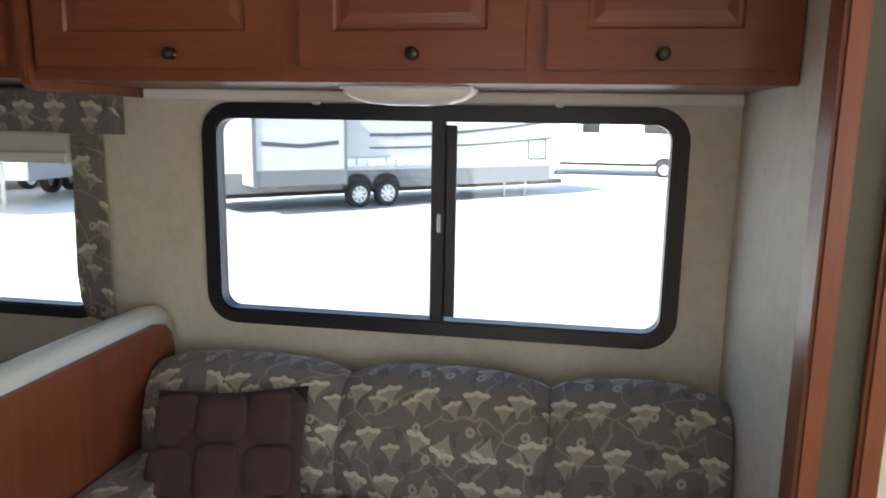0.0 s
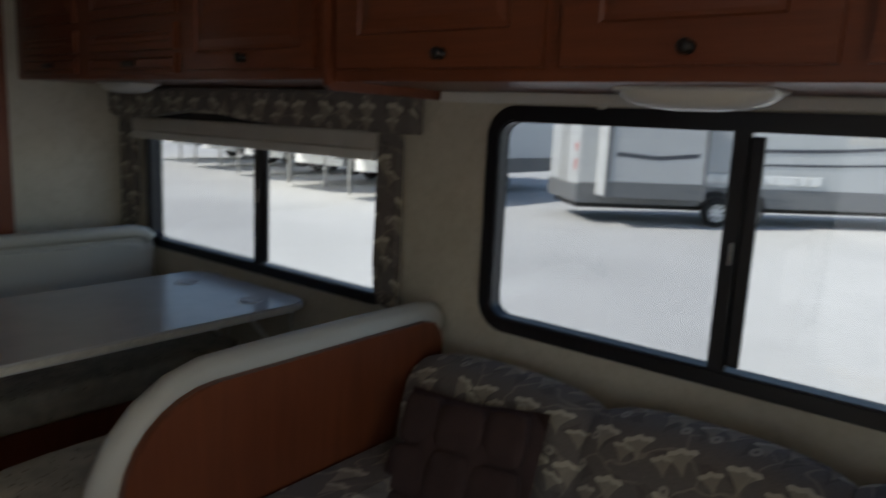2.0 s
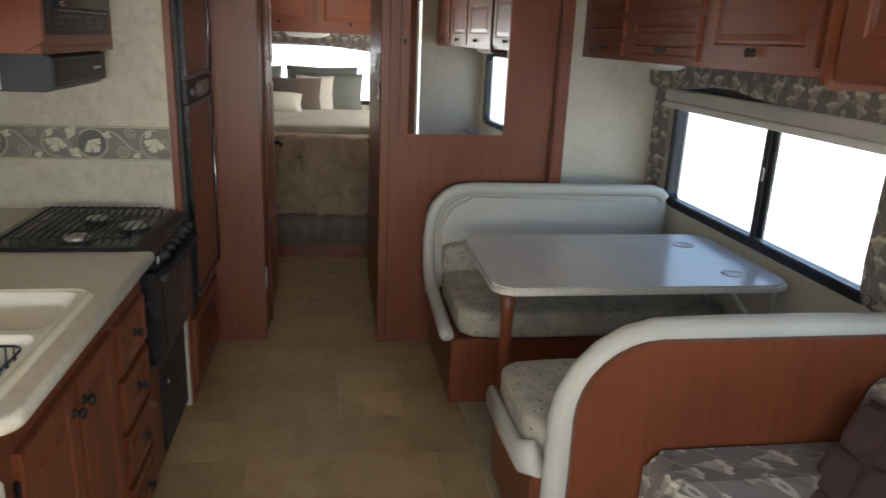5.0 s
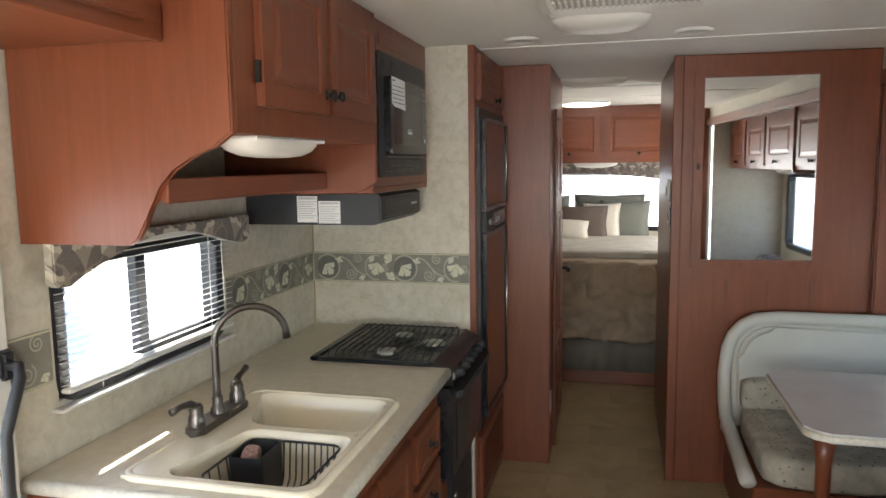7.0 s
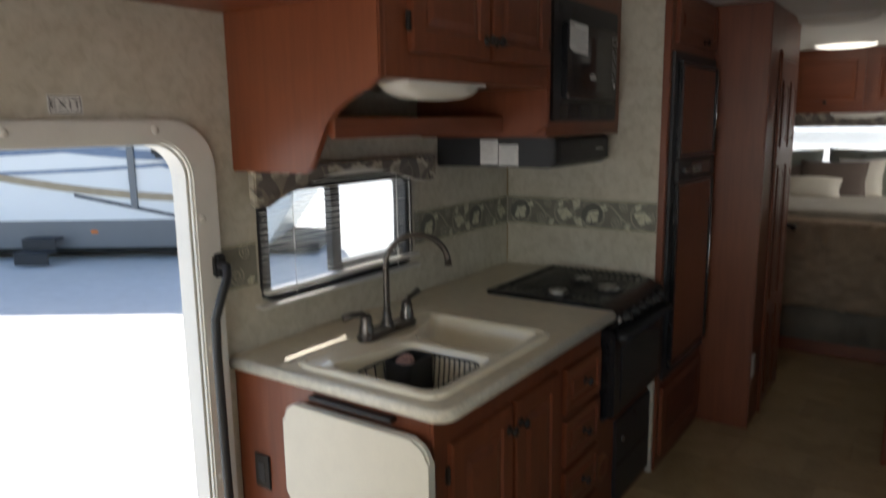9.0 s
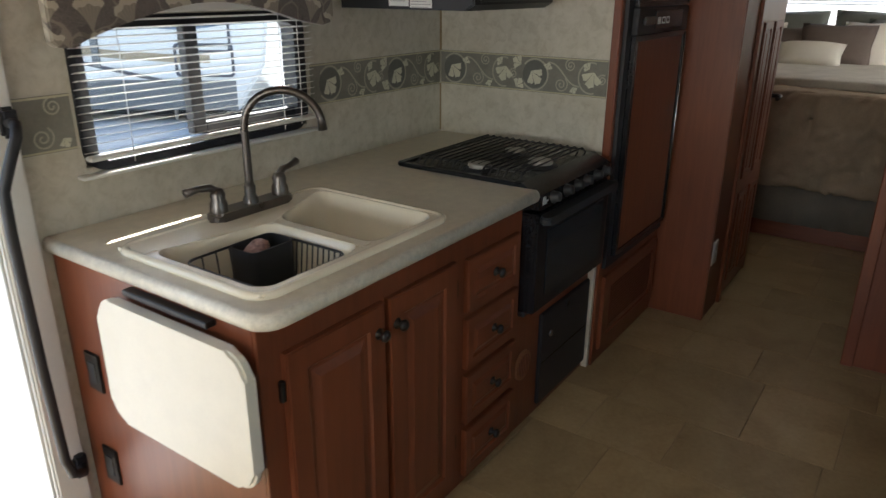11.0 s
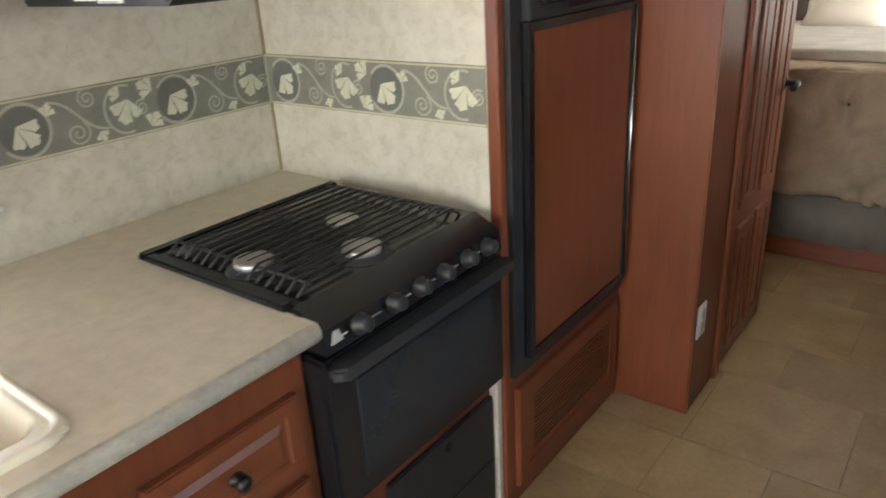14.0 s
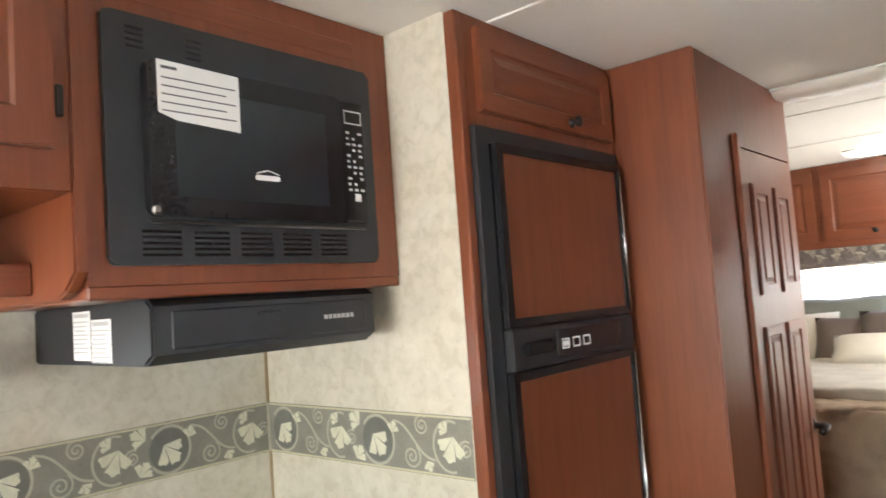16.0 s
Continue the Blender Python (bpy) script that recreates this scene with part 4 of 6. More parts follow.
# sloping control panel with six knobs
bm = prism(bmesh.new(), [(0.228, 0.914), (0.293, 0.882), (0.300, 0.835), (0.228, 0.832)], "y", s0 - 0.006, s1, 0.004)
panel = part("control_panel", bm, BLACK, st)
slope = Vector((0.95, 0, 0.22)).normalized()
for i, y in enumerate((2.505, 2.60, 2.68, 2.755, 2.84, 2.915)):
    m = Matrix.Translation((0.296, y, 0.860)) @ slope.to_track_quat("Z", "Y").to_matrix().to_4x4()
    kb = part("control_knob", lathe(bmesh.new(), m, [(0.021, 0), (0.021, 0.004), (0.017, 0.008), (0.0155, 0.024), (0.012, 0.027), (0, 0.027)], 20), BLACK_MATTE, panel, smooth=True)
bm = bmesh.new()
for i in range(6):
    y = (2.55, 2.637, 2.716, 2.795, 2.875, 2.46)[i]
    box(bm, 0.2965, 0.2985, y - 0.012, y + 0.012, 0.857, 0.860)
prism(bm, [(2.432, 0.850), (2.462, 0.850), (2.452, 0.874), (2.441, 0.874)], "x", 0.2955, 0.2985)
part("panel_marks", bm, PRINT, panel, "pale grey printed marks", kind="stuff")
bm = boxed(0.228, 0.297, s0 - 0.012, s1, 0.482, 0.822, 0.007, 2)
oven = part("oven_door", bm, BLACK, st, "black glass oven door")
part("oven_glass", boxed(0.296, 0.2995, s0 + 0.06, s1 - 0.05, 0.53, 0.755, 0.002), SHADE_GLASS, oven)
bm = prism(bmesh.new(), round_rect(0.295, 0.336, s0 - 0.01, s1, 0.02), "z", 0.792, 0.818, 0.006)
part("oven_handle", bm, BLACK_MATTE, oven)
part("oven_trim", boxed(0.22, 0.262, s0 - 0.006, s1, 0.462, 0.482, 0.003), BLACK_MATTE, st)
part("oven_sides", boxed(-0.18, 0.228, s0 + 0.002, s1 - 0.01, 0.47, 0.866), BLACK_MATTE, st)

# ---- kitchen window with blind and valance ----
kw = thing("window_kitchen", "black-framed sliding window over the sink", "window", (KX, 1.85, 1.04), kind="structure")
o, i_ = round_rect(KWIN[0] - 0.005, KWIN[1] + 0.005, KWIN[2] - 0.012, KWIN[3] + 0.01, 0.06), round_rect(KWIN[0] + 0.035, KWIN[1] - 0.04, KWIN[2] + 0.010, KWIN[3] - 0.025, 0.03)
part("window_frame", ring(bmesh.new(), o, i_, "x", KX - 0.055, KX + 0.008, 0.003), FRAME, kw)
part("mullion", boxed(KX - 0.045, KX - 0.012, 1.80, 1.845, KWIN[2] + 0.03, KWIN[3] - 0.02, 0.003), FRAME, kw)
part("sash_rail", boxed(KX - 0.045, KX - 0.012, 1.845, KWIN[1] - 0.035, KWIN[2] + 0.005, KWIN[2] + 0.06, 0.003), FRAME, kw)
glass_pane(kw, "x", KX - 0.035, KWIN[0] + 0.03, KWIN[1] - 0.03, KWIN[2] + 0.025, KWIN[3] - 0.02, 0.05)
bl = thing("window_blind", "white slatted mini blind hung before the sink window", "blind", (KX + 0.03, 1.85, 1.05), kind="structure")
sl = boxed(-0.011, 0.011, -0.395, 0.395, -0.0007, 0.0007)
me = bpy.data.meshes.new("slat")
sl.to_mesh(me)
sl.free()
me.materials.append(WHITE)
for i in range(18):
    ob = new("slat", me)
    ob.parent = bl
    ob.matrix_local = Matrix.Translation((-0.003, -0.003, 0.038 + 0.0195 * i)) @ pose(0, 0, 0, 0, -14, 0)
part("bottom_rail", boxed(KX + 0.012, KX + 0.042, 1.452, 2.243, 1.066, 1.079, 0.004), WHITE, bl)
part("head_rail", boxed(KX + 0.010, KX + 0.045, 1.452, 2.243, 1.415, 1.445, 0.004), WHITE, bl)
for y in (1.57, 2.10):
    part("ladder_cord", tube(bmesh.new(), [(KX + 0.041, y, 1.05), (KX + 0.041, y, 1.43)], 0.0014, 5), WHITE, bl)
part("pull_cord", tube(bmesh.new(), [(KX + 0.046, 2.17, 1.43), (KX + 0.047, 2.172, 1.20), (KX + 0.05, 2.165, 1.06)], 0.0015, 5), WHITE, bl)
whole("trim_window_sill", boxed(KX + 0.001, KX + 0.035, 1.43, 2.26, 1.022, 1.032, 0.003), WHITE, "cream sill strip under the sink window", "trim", "structure")
bm = bmesh.new()
pts = [(1.385, 1.46), (2.30, 1.46), (2.30, 1.385)] + [(2.285, 1.372), (2.25, 1.365), (2.19, 1.375)]
for k in range(11):
    y = 2.14 - 0.60 * k / 10
    pts.append((y, 1.385 + 0.055 * math.sin(math.pi * (2.14 - y) / 0.60)))
pts += [(1.48, 1.37), (1.44, 1.345), (1.40, 1.348), (1.385, 1.36)]
prism(bm, pts, "x", KX + 0.055, KX + 0.085, 0.004)
whole("window_valance", bm, VALANCE, "grey-brown flowered scalloped valance over the sink window", "valance", at=(KX + 0.06, 1.9, 1.36))

# ---- overhead cupboards on the kitchen side ----
OX, OS = 0.048, 0.072                      # faces of the microwave cabinet and the sink cupboard
oc = thing("overhead_cabinet", "cherry wood overhead cupboard with a scrolled end panel and open shelf", "cabinet", (KX, 1.9, 1.45))
pts = [(KX + 0.003, 1.455), (-0.20, 1.455), (-0.175, 1.468), (-0.155, 1.50), (-0.14, 1.545), (-0.115, 1.59), (-0.08, 1.625), (-0.03, 1.65), (0.03, 1.672), (OS, 1.70), (OS, TOP - 0.002), (KX + 0.003, TOP - 0.002)]
part("end_panel", prism(bmesh.new(), pts, "y", 1.375, 1.397, 0.004), WOOD, oc, "scrolled cherry end panel")
part("carcass", boxed(KX + 0.003, OS - 0.02, 1.397, 2.288, 1.70, TOP - 0.002), WOOD, oc)
part("face_frame", boxed(OS - 0.02, OS, 1.397, 2.288, 1.70, TOP - 0.002, 0.002), WOOD, oc)
part("shelf", boxed(KX + 0.003, -0.12, 1.397, 2.288, 1.555, 1.572, 0.002), WOOD_Y, oc)
part("shelf_lip", boxed(-0.125, -0.105, 1.397, 2.288, 1.548, 1.605, 0.003), WOOD_Y, oc)
pts = [(KX + 0.003, 1.535), (0.0, 1.535), (0.03, 1.545), (OS, 1.575), (OS, TOP - 0.003), (KX + 0.003, TOP - 0.003)]
part("side_panel", prism(bmesh.new(), pts, "y", 2.288, 2.312, 0.004), WOOD, oc)
for y0, y1, ky, hy in ((1.490, 1.872, 1.850, 1.482), (1.886, 2.262, 1.908, 2.269)):
    d = part("door", panel_slab("x", OS, OS + 0.018, y0, y1, 1.765, 2.10), WOOD, oc, "raised-panel cherry door")
    knob(d, (OS + 0.018, ky, 1.82), (1, 0, 0))
    for z in (1.84, 2.03):
        hinge(d, "x", OS + 0.01, hy, z)


def dome_lamp(name, at, lx, ly, depth, label, mat=None, parent_mat=None):
    """A shallow boat-shaped lamp lens hung under a surface."""
    t = thing(name, label, "lamp", at)
    bm = bmesh.new()
    rows = []
    for k, (f, g) in enumerate(((1.0, 0.0), (0.97, 0.25), (0.85, 0.6), (0.62, 0.88), (0.3, 1.0))):
        rows.append([bm.verts.new((at[0] + lx / 2 * f * math.copysign(abs(math.cos(a)) ** 0.6, math.cos(a)), at[1] + ly / 2 * f * math.copysign(abs(math.sin(a)) ** 0.6, math.sin(a)), at[2] - 0.008 - (depth - 0.008) * g)) for a in [2 * math.pi * j / 28 for j in range(28)]])
    for p, q in zip(rows, rows[1:]):
        for j in range(28):
            bm.faces.new((p[j], p[(j + 1) % 28], q[(j + 1) % 28], q[j]))
    bm.faces.new(rows[-1])
    part("lens", bm, mat or LENS, t, "ribbed translucent lens", True)
    part("base", boxed(at[0] - lx / 2 + 0.004, at[0] + lx / 2 - 0.004, at[1] - ly / 2 + 0.004, at[1] + ly / 2 - 0.004, at[2] - 0.010, at[2], 0.003), WHITE, t)
    return t


dome_lamp("cabinet_lamp", (-0.005, 1.70, 1.70), 0.14, 0.40, 0.05, "white dome lamp under the overhead cupboard")

mc = thing("microwave_cabinet", "cherry wood overhead cabinet holding the microwave", "cabinet", (KX, 2.65, 1.52))
part("bottom_board", boxed(KX + 0.003, OX + 0.004, 2.314, 3.0185, 1.530, 1.553, 0.003), WOOD_Y, mc)
bm = wall_with("x", OX - 0.016, OX + 0.004, 2.314, 3.0185, 1.553, TOP - 0.003, ((2.36, 2.935, 1.60, 2.005),))
part("face_frame", bm, WOOD, mc)
part("slot_panel", boxed(OX + 0.0042, OX + 0.007, 2.40, 2.915, 2.045, 2.085, 0.002), WOOD_Y, mc)
part("carcass", boxed(KX + 0.003, KX + 0.02, 2.314, 3.0185, 1.553, TOP - 0.003), WOOD, mc)
mw = thing("microwave", "black built-in microwave oven with a paper notice", "microwave", (OX, 2.65, 1.58))
bm = prism(bmesh.new(), round_rect(2.345, 2.945, 1.585, 2.018, 0.012), "x", OX + 0.0045, OX + 0.018, 0.004)
trimk = part("trim_frame", bm, BLACK_MATTE, mw, "black vented trim frame")
part("case", boxed(KX + 0.05, OX + 0.004, 2.37, 2.925, 1.61, 1.995), BLACK_MATTE, mw)
dr = part("microwave_door", prism(bmesh.new(), round_rect(2.408, 2.835, 1.668, 1.937, 0.012), "x", OX + 0.018, OX + 0.042, 0.005), BLACK, mw, "glossy black door")
part("control_strip", boxed(OX + 0.018, OX + 0.036, 2.838, 2.905, 1.67, 1.935, 0.004), BLACK, mw)
part("door_window", boxed(OX + 0.0418, OX + 0.043, 2.455, 2.79, 1.70, 1.895, 0.0004), SHADE_GLASS, dr)
part("bottom_trim", boxed(OX + 0.018, OX + 0.030, 2.41, 2.90, 1.656, 1.661, 0.002), NICKEL, mw, "thin dark metal line")
part("handle_tip", boxed(OX + 0.03, OX + 0.045, 2.408, 2.425, 1.668, 1.685, 0.004), CHROME, dr)
bm = bmesh.new()
for r in range(11):
    for c in range(3):
        if (r + c) % 4 != 3:
            box(bm, OX + 0.036, OX + 0.0368, 2.851 + c * 0.017, 2.861 + c * 0.017 - 0.003 * (r % 2), 1.738 + r * 0.0125, 1.743 + r * 0.0125)
ring(bm, [(2.848, 1.885), (2.898, 1.885), (2.898, 1.915), (2.848, 1.915)], [(2.851, 1.888), (2.895, 1.888), (2.895, 1.912), (2.851, 1.912)], "x", OX + 0.036, OX + 0.0368)
part("keypad", bm, PRINT, mw, "grey printed keypad", kind="stuff")
part("start_key", boxed(OX + 0.036, OX + 0.037, 2.868, 2.884, 1.716, 1.732), LABEL, mw)
bm = bmesh.new()
for c in range(5):
    for r in range(5):
        box(bm, OX + 0.0175, OX + 0.0188, 2.40 + c * 0.095, 2.47 + c * 0.095, 1.600 + r * 0.010, 1.605 + r * 0.010)
for c in range(2):
    for r in range(4):
        box(bm, OX + 0.0175, OX + 0.0188, 2.385 + c * 0.11, 2.415 + c * 0.11, 1.958 + r * 0.011, 1.962 + r * 0.011)
part("slotted_vent", bm, BLACK, mw, kind="stuff")
pts = [(2.425, 1.845), (2.46, 1.834), (2.585, 1.828), (2.585, 1.934), (2.425, 1.938)]
note = part("notice", prism(bmesh.new(), pts, "x", OX + 0.0425, OX + 0.0432), LABEL, dr, "white printed paper notice")
bm = bmesh.new()
box(bm, OX + 0.0432, OX + 0.0436, 2.432, 2.462, 1.923, 1.928)
for i in range(5):
    box(bm, OX + 0.0432, OX + 0.0436, 2.432, 2.577 - 0.02 * (i % 2), 1.906 - i * 0.0145, 1.9085 - i * 0.0145)
part("print_lines", bm, INK, note)
bm = prism(bmesh.new(), round_rect(2.612, 2.668, 1.742, 1.752, 0.004, 3), "x", OX + 0.043, OX + 0.0436)
tube(bm, [(OX + 0.0434, 2.615, 1.755), (OX + 0.0434, 2.64, 1.762), (OX + 0.0434, 2.666, 1.755)], 0.0012, 5)
part("badge", bm, LABEL, dr, "small white badge")

hood = thing("range_hood", "black range hood under the microwave cabinet", "range hood", (KX, 2.67, 1.41))
HX, H0, H1 = 0.04, 2.422, 2.945
bm = prism(bmesh.new(), [(KX + 0.004, 1.412), (HX - 0.03, 1.412), (HX, 1.43), (HX, 1.515), (HX - 0.02, 1.529), (KX + 0.004, 1.529)], "y", H0, H1, 0.005)
hb = part("shell", bm, BLACK_MATTE, hood, "black painted steel shell")
part("front_inset", boxed(HX - 0.001, HX + 0.004, H0 + 0.035, H1 - 0.03, 1.438, 1.506, 0.003), BLACK_MATTE, hood)
part("switch", boxed(HX + 0.004, HX + 0.008, 2.63, 2.69, 1.486, 1.494, 0.002), BLACK_MATTE, hood)
bm = bmesh.new()
for i in range(7):
    box(bm, HX + 0.004, HX + 0.0048, 2.795 + i * 0.012, 2.804 + i * 0.012, 1.468, 1.477)
part("badge", bm, PRINT, hood, "small grey badge")
for x0, x1, z0, z1 in ((-0.285, -0.205, 1.422, 1.518), (-0.200, -0.115, 1.418, 1.500)):
    lb = part("warning_label", boxed(x0, x1, H0 - 0.0012, H0 - 0.0002, z0, z1), LABEL, hood, "white printed warning label")
    bm = bmesh.new()
    box(bm, x0 + 0.006, x1 - 0.006, H0 - 0.0016, H0 - 0.0011, z1 - 0.012, z1 - 0.004)
    for i in range(8):
        box(bm, x0 + 0.005, x1 - 0.005 - 0.008 * (i % 3), H0 - 0.0016, H0 - 0.0011, z1 - 0.022 - i * 0.0085, z1 - 0.019 - i * 0.0085)
    part("print_lines", bm, PRINT, lb)

# long cupboard over the entry door
dc = thing("overhead_cabinet", "cherry wood overhead cupboard above the entry door", "cabinet", (KX, 0.7, 1.86))
DX = -0.078
part("carcass", boxed(KX + 0.003, DX - 0.018, -0.4, 1.372, 1.900, TOP - 0.002), WOOD_Y, dc)
part("face_frame", boxed(DX - 0.018, DX, -0.4, 1.372, 1.895, TOP - 0.002, 0.003), WOOD_Y, dc)
for y0, y1 in ((0.490, 1.295), (-0.37, 0.45)):
    d = part("door", panel_slab("x", DX, DX + 0.018, y0, y1, 1.925, 2.112, rail=0.045), WOOD_Y, dc, "raised-panel cherry door")
    knob(d, (DX + 0.018, (y0 + y1) / 2, 1.95), (1, 0, 0))

# ---- entry door surround, exit sign, grab handle ----
dd = thing("door_frame", "cream moulded surround of the entry door with screws", "door frame", (KX, 0.85, 0), kind="structure")
o, i_ = round_rect(DOOR[0] - 0.085, DOOR[1] + 0.085, -0.06, DOOR[3] + 0.06, 0.14, 8), round_rect(DOOR[0] + 0.025, DOOR[1] - 0.0, 0.0, DOOR[3] - 0.0, 0.10, 8)
part("surround", ring(bmesh.new(), o, i_, "x", KX + 0.001, KX + 0.022, 0.006), WHITE, dd, "cream plastic surround")
for y, z in ((1.245, 0.55), (1.245, 0.95), (1.245, 1.33), (1.12, 1.578), (0.75, 1.578)):
    m = Matrix.Translation((KX + 0.022, y, z)) @ pose(0, 0, 0, 0, 90, 0)
    part("screw_cap", lathe(bmesh.new(), m, [(0.011, 0), (0.010, 0.003), (0, 0.004)], 14), LENS, dd, smooth=True)
part("jamb_liner", ring(bmesh.new(), round_rect(DOOR[0] + 0.0, DOOR[1] + 0.0, -0.02, DOOR[3], 0.10, 8), round_rect(DOOR[0] + 0.022, DOOR[1] - 0.006, 0.0, DOOR[3] - 0.006, 0.098, 8), "x", KX - 0.06, KX + 0.002), WHITE, dd)
es = thing("exit_sign", "small white exit sign on the wallpaper", "sign", (KX, 0.93, 1.6))
part("plate", boxed(KX + 0.001, KX + 0.003, 0.840, 0.922, 1.618, 1.662), LABEL, es)
bm = ring(bmesh.new(), [(0.843, 1.621), (0.919, 1.621), (0.919, 1.659), (0.843, 1.659)], [(0.845, 1.623), (0.917, 1.623), (0.917, 1.657), (0.845, 1.657)], "x", KX + 0.003, KX + 0.0036)
part("outline", bm, INK, es)
cu = bpy.data.curves.new("lettering", "FONT")
cu.body, cu.size, cu.extrude, cu.align_x, cu.align_y = "EXIT", 0.030, 0.0003, "CENTER", "CENTER"
cu.space_character = 1.25
cu.materials.append(INK)
tx = new("lettering", cu)
tx.parent = es
tx.matrix_local = Matrix.Translation((0.0034, -0.049, 0.040)) @ pose(0, 0, 0, 90, 0, 90)

es.location.y += 0.022
gr = thing("grab_handle", "black padded grab handle beside the entry door", "handle", (KX + 0.02, 1.27, 0.3))
hx = KX + 0.075
pts = [(KX + 0.03, 1.285, 1.19), (hx - 0.01, 1.283, 1.19), (hx, 1.275, 1.165), (hx, 1.25, 1.11), (hx, 1.225, 1.05), (hx, 1.222, 0.95), (hx, 1.225, 0.6), (hx, 1.232, 0.33), (hx, 1.245, 0.28), (hx - 0.01, 1.275, 0.262), (KX + 0.03, 1.29, 0.26)]
part("bar", tube(bmesh.new(), pts, 0.013, 12), BLACK_MATTE, gr, smooth=True)
for z in (1.19, 0.26):
    part("mount", boxed(KX + 0.002, KX + 0.04, 1.267, 1.305, z - 0.035, z + 0.035, 0.008, 2), BLACK_MATTE, gr)

# ---- fridge cabinet ----
FRX = 0.265
fc = thing("fridge_cabinet", "tall cherry wood cabinet built round the refrigerator", "cabinet", (0, 3.38, 0))
part("stile", boxed(FRX - 0.03, FRX + 0.003, 3.022, 3.052, 0.0, TOP - 0.002, 0.004), WOOD, fc)
part("carcass", boxed(KX + 0.003, FRX - 0.03, 3.052, 3.733, 0.0, TOP - 0.002), WOOD_DARK, fc)
part("top_rail", boxed(FRX - 0.03, FRX, 3.052, 3.733, 1.870, TOP - 0.002, 0.002), WOOD, fc)
part("low_rail", boxed(FRX - 0.03, FRX, 3.052, 3.733, 0.0, 0.428, 0.002), WOOD, fc)
d = part("door", panel_slab("x", FRX, FRX + 0.018, 3.085, 3.70, 1.905, 2.10, rail=0.045), WOOD_Y, fc, "raised-panel cherry door")
knob(d, (FRX + 0.018, 3.47, 1.93), (1, 0, 0))
hinge(d, "x", FRX + 0.01, 3.706, 2.0)
d = part("vent_panel", panel_slab("x", FRX, FRX + 0.016, 3.07, 3.69, 0.06, 0.385, rail=0.05, raise_=0.0), WOOD, fc, "framed cherry vent panel")
bm = bmesh.new()
for i in range(14):
    box(bm, FRX + 0.009, FRX + 0.014, 3.155, 3.64, 0.137 + i * 0.0135, 0.145 + i * 0.0135)
part("louvres", bm, WOOD_DARK, d)
fg = thing("refrigerator", "built-in refrigerator with cherry door panels and black trim", "refrigerator", (FRX, 3.4, 0.45))
y0, y1 = 3.053, 3.705
part("surround", wall_with("x", FRX - 0.02, FRX + 0.016, y0, y1, 0.429, 1.869, ((y0 + 0.045, y1 - 0.02, 0.468, 1.835),)), BLACK_MATTE, fg, "black outer frame")
for nm, z0, z1 in (("freezer_door", 1.416, 1.831), ("fridge_door", 0.471, 1.317)):
    a0, a1 = y0 + 0.05, y1 - 0.024
    d = part(nm, wall_with("x", FRX - 0.01, FRX + 0.034, a0, a1, z0, z1, ((a0 + 0.022, a1 - 0.016, z0 + 0.02, z1 - 0.02),)), BLACK, fg, "black door frame")
    part("door_panel", boxed(FRX - 0.01, FRX + 0.027, a0 + 0.022, a1 - 0.016, z0 + 0.02, z1 - 0.02), WOOD, d, "flat cherry door panel")
    part("edge_strip", tube(bmesh.new(), [(FRX + 0.036, a1 - 0.004, z0 + 0.01), (FRX + 0.036, a1 - 0.004, z1 - 0.01)], 0.004, 8), CHROME, d, smooth=True)
cp = part("control_strip", boxed(FRX - 0.01, FRX + 0.036, y0 + 0.05, y1 - 0.024, 1.319, 1.414, 0.004), BLACK_MATTE, fg, "black control strip")
part("latch", boxed(FRX + 0.036, FRX + 0.052, 3.135, 3.255, 1.352, 1.382, 0.006, 2), BLACK, cp, "black sliding door latch")
part("display", boxed(FRX + 0.036, FRX + 0.039, 3.28, 3.60, 1.334, 1.399, 0.002), BLACK, cp)
bm = bmesh.new()
for i, y in enumerate((3.30, 3.35, 3.40)):
    ring(bm, round_rect(y, y + 0.034, 1.352, 1.377, 0.003, 2), round_rect(y + 0.004, y + 0.030, 1.356, 1.373, 0.002, 2), "x", FRX + 0.039, FRX + 0.0396)
box(bm, FRX + 0.039, FRX + 0.0396, 3.306, 3.328, 1.358, 1.371)
part("buttons", bm, LABEL, cp, "white printed buttons")

# ---- bathroom box with its corridor door ----
WX, WY0, WY1 = 0.522, 3.722, 4.575
wb = thing("bathroom_wall", "cherry wood bathroom enclosure beside the corridor", "partition", (0, 4.2, 0), kind="structure")
part("front_face", boxed(KX, WX, WY0, WY0 + 0.03, 0.0, TOP - 0.002, 0.004), WOOD, wb)
part("side_face", wall_with("x", WX - 0.03, WX - 0.004, WY0 + 0.03, WY1, 0.0, TOP - 0.002, ((4.02, 4.545, 0.0, 1.888),)), WOOD, wb)
part("rear_face", boxed(KX, WX - 0.03, WY1 - 0.03, WY1, 0.0, TOP - 0.002), WOOD, wb)
part("corner_bead", boxed(WX - 0.012, WX + 0.002, WY0 - 0.002, WY0 + 0.012, 0.0, TOP - 0.002, 0.005, 2), WOOD, wb)
part("door_casing", boxed(WX - 0.004, WX + 0.012, 3.98, 4.018, 0.0, 1.92, 0.004), WOOD, wb)
bd = thing("bathroom_door", "closed cherry wood bathroom door with tall raised panels", "door", (WX, 4.35, 0.01), kind="structure")
part("slab", boxed(WX - 0.028, WX - 0.002, 4.022, 4.543, 0.012, 1.884, 0.003), WOOD, bd)
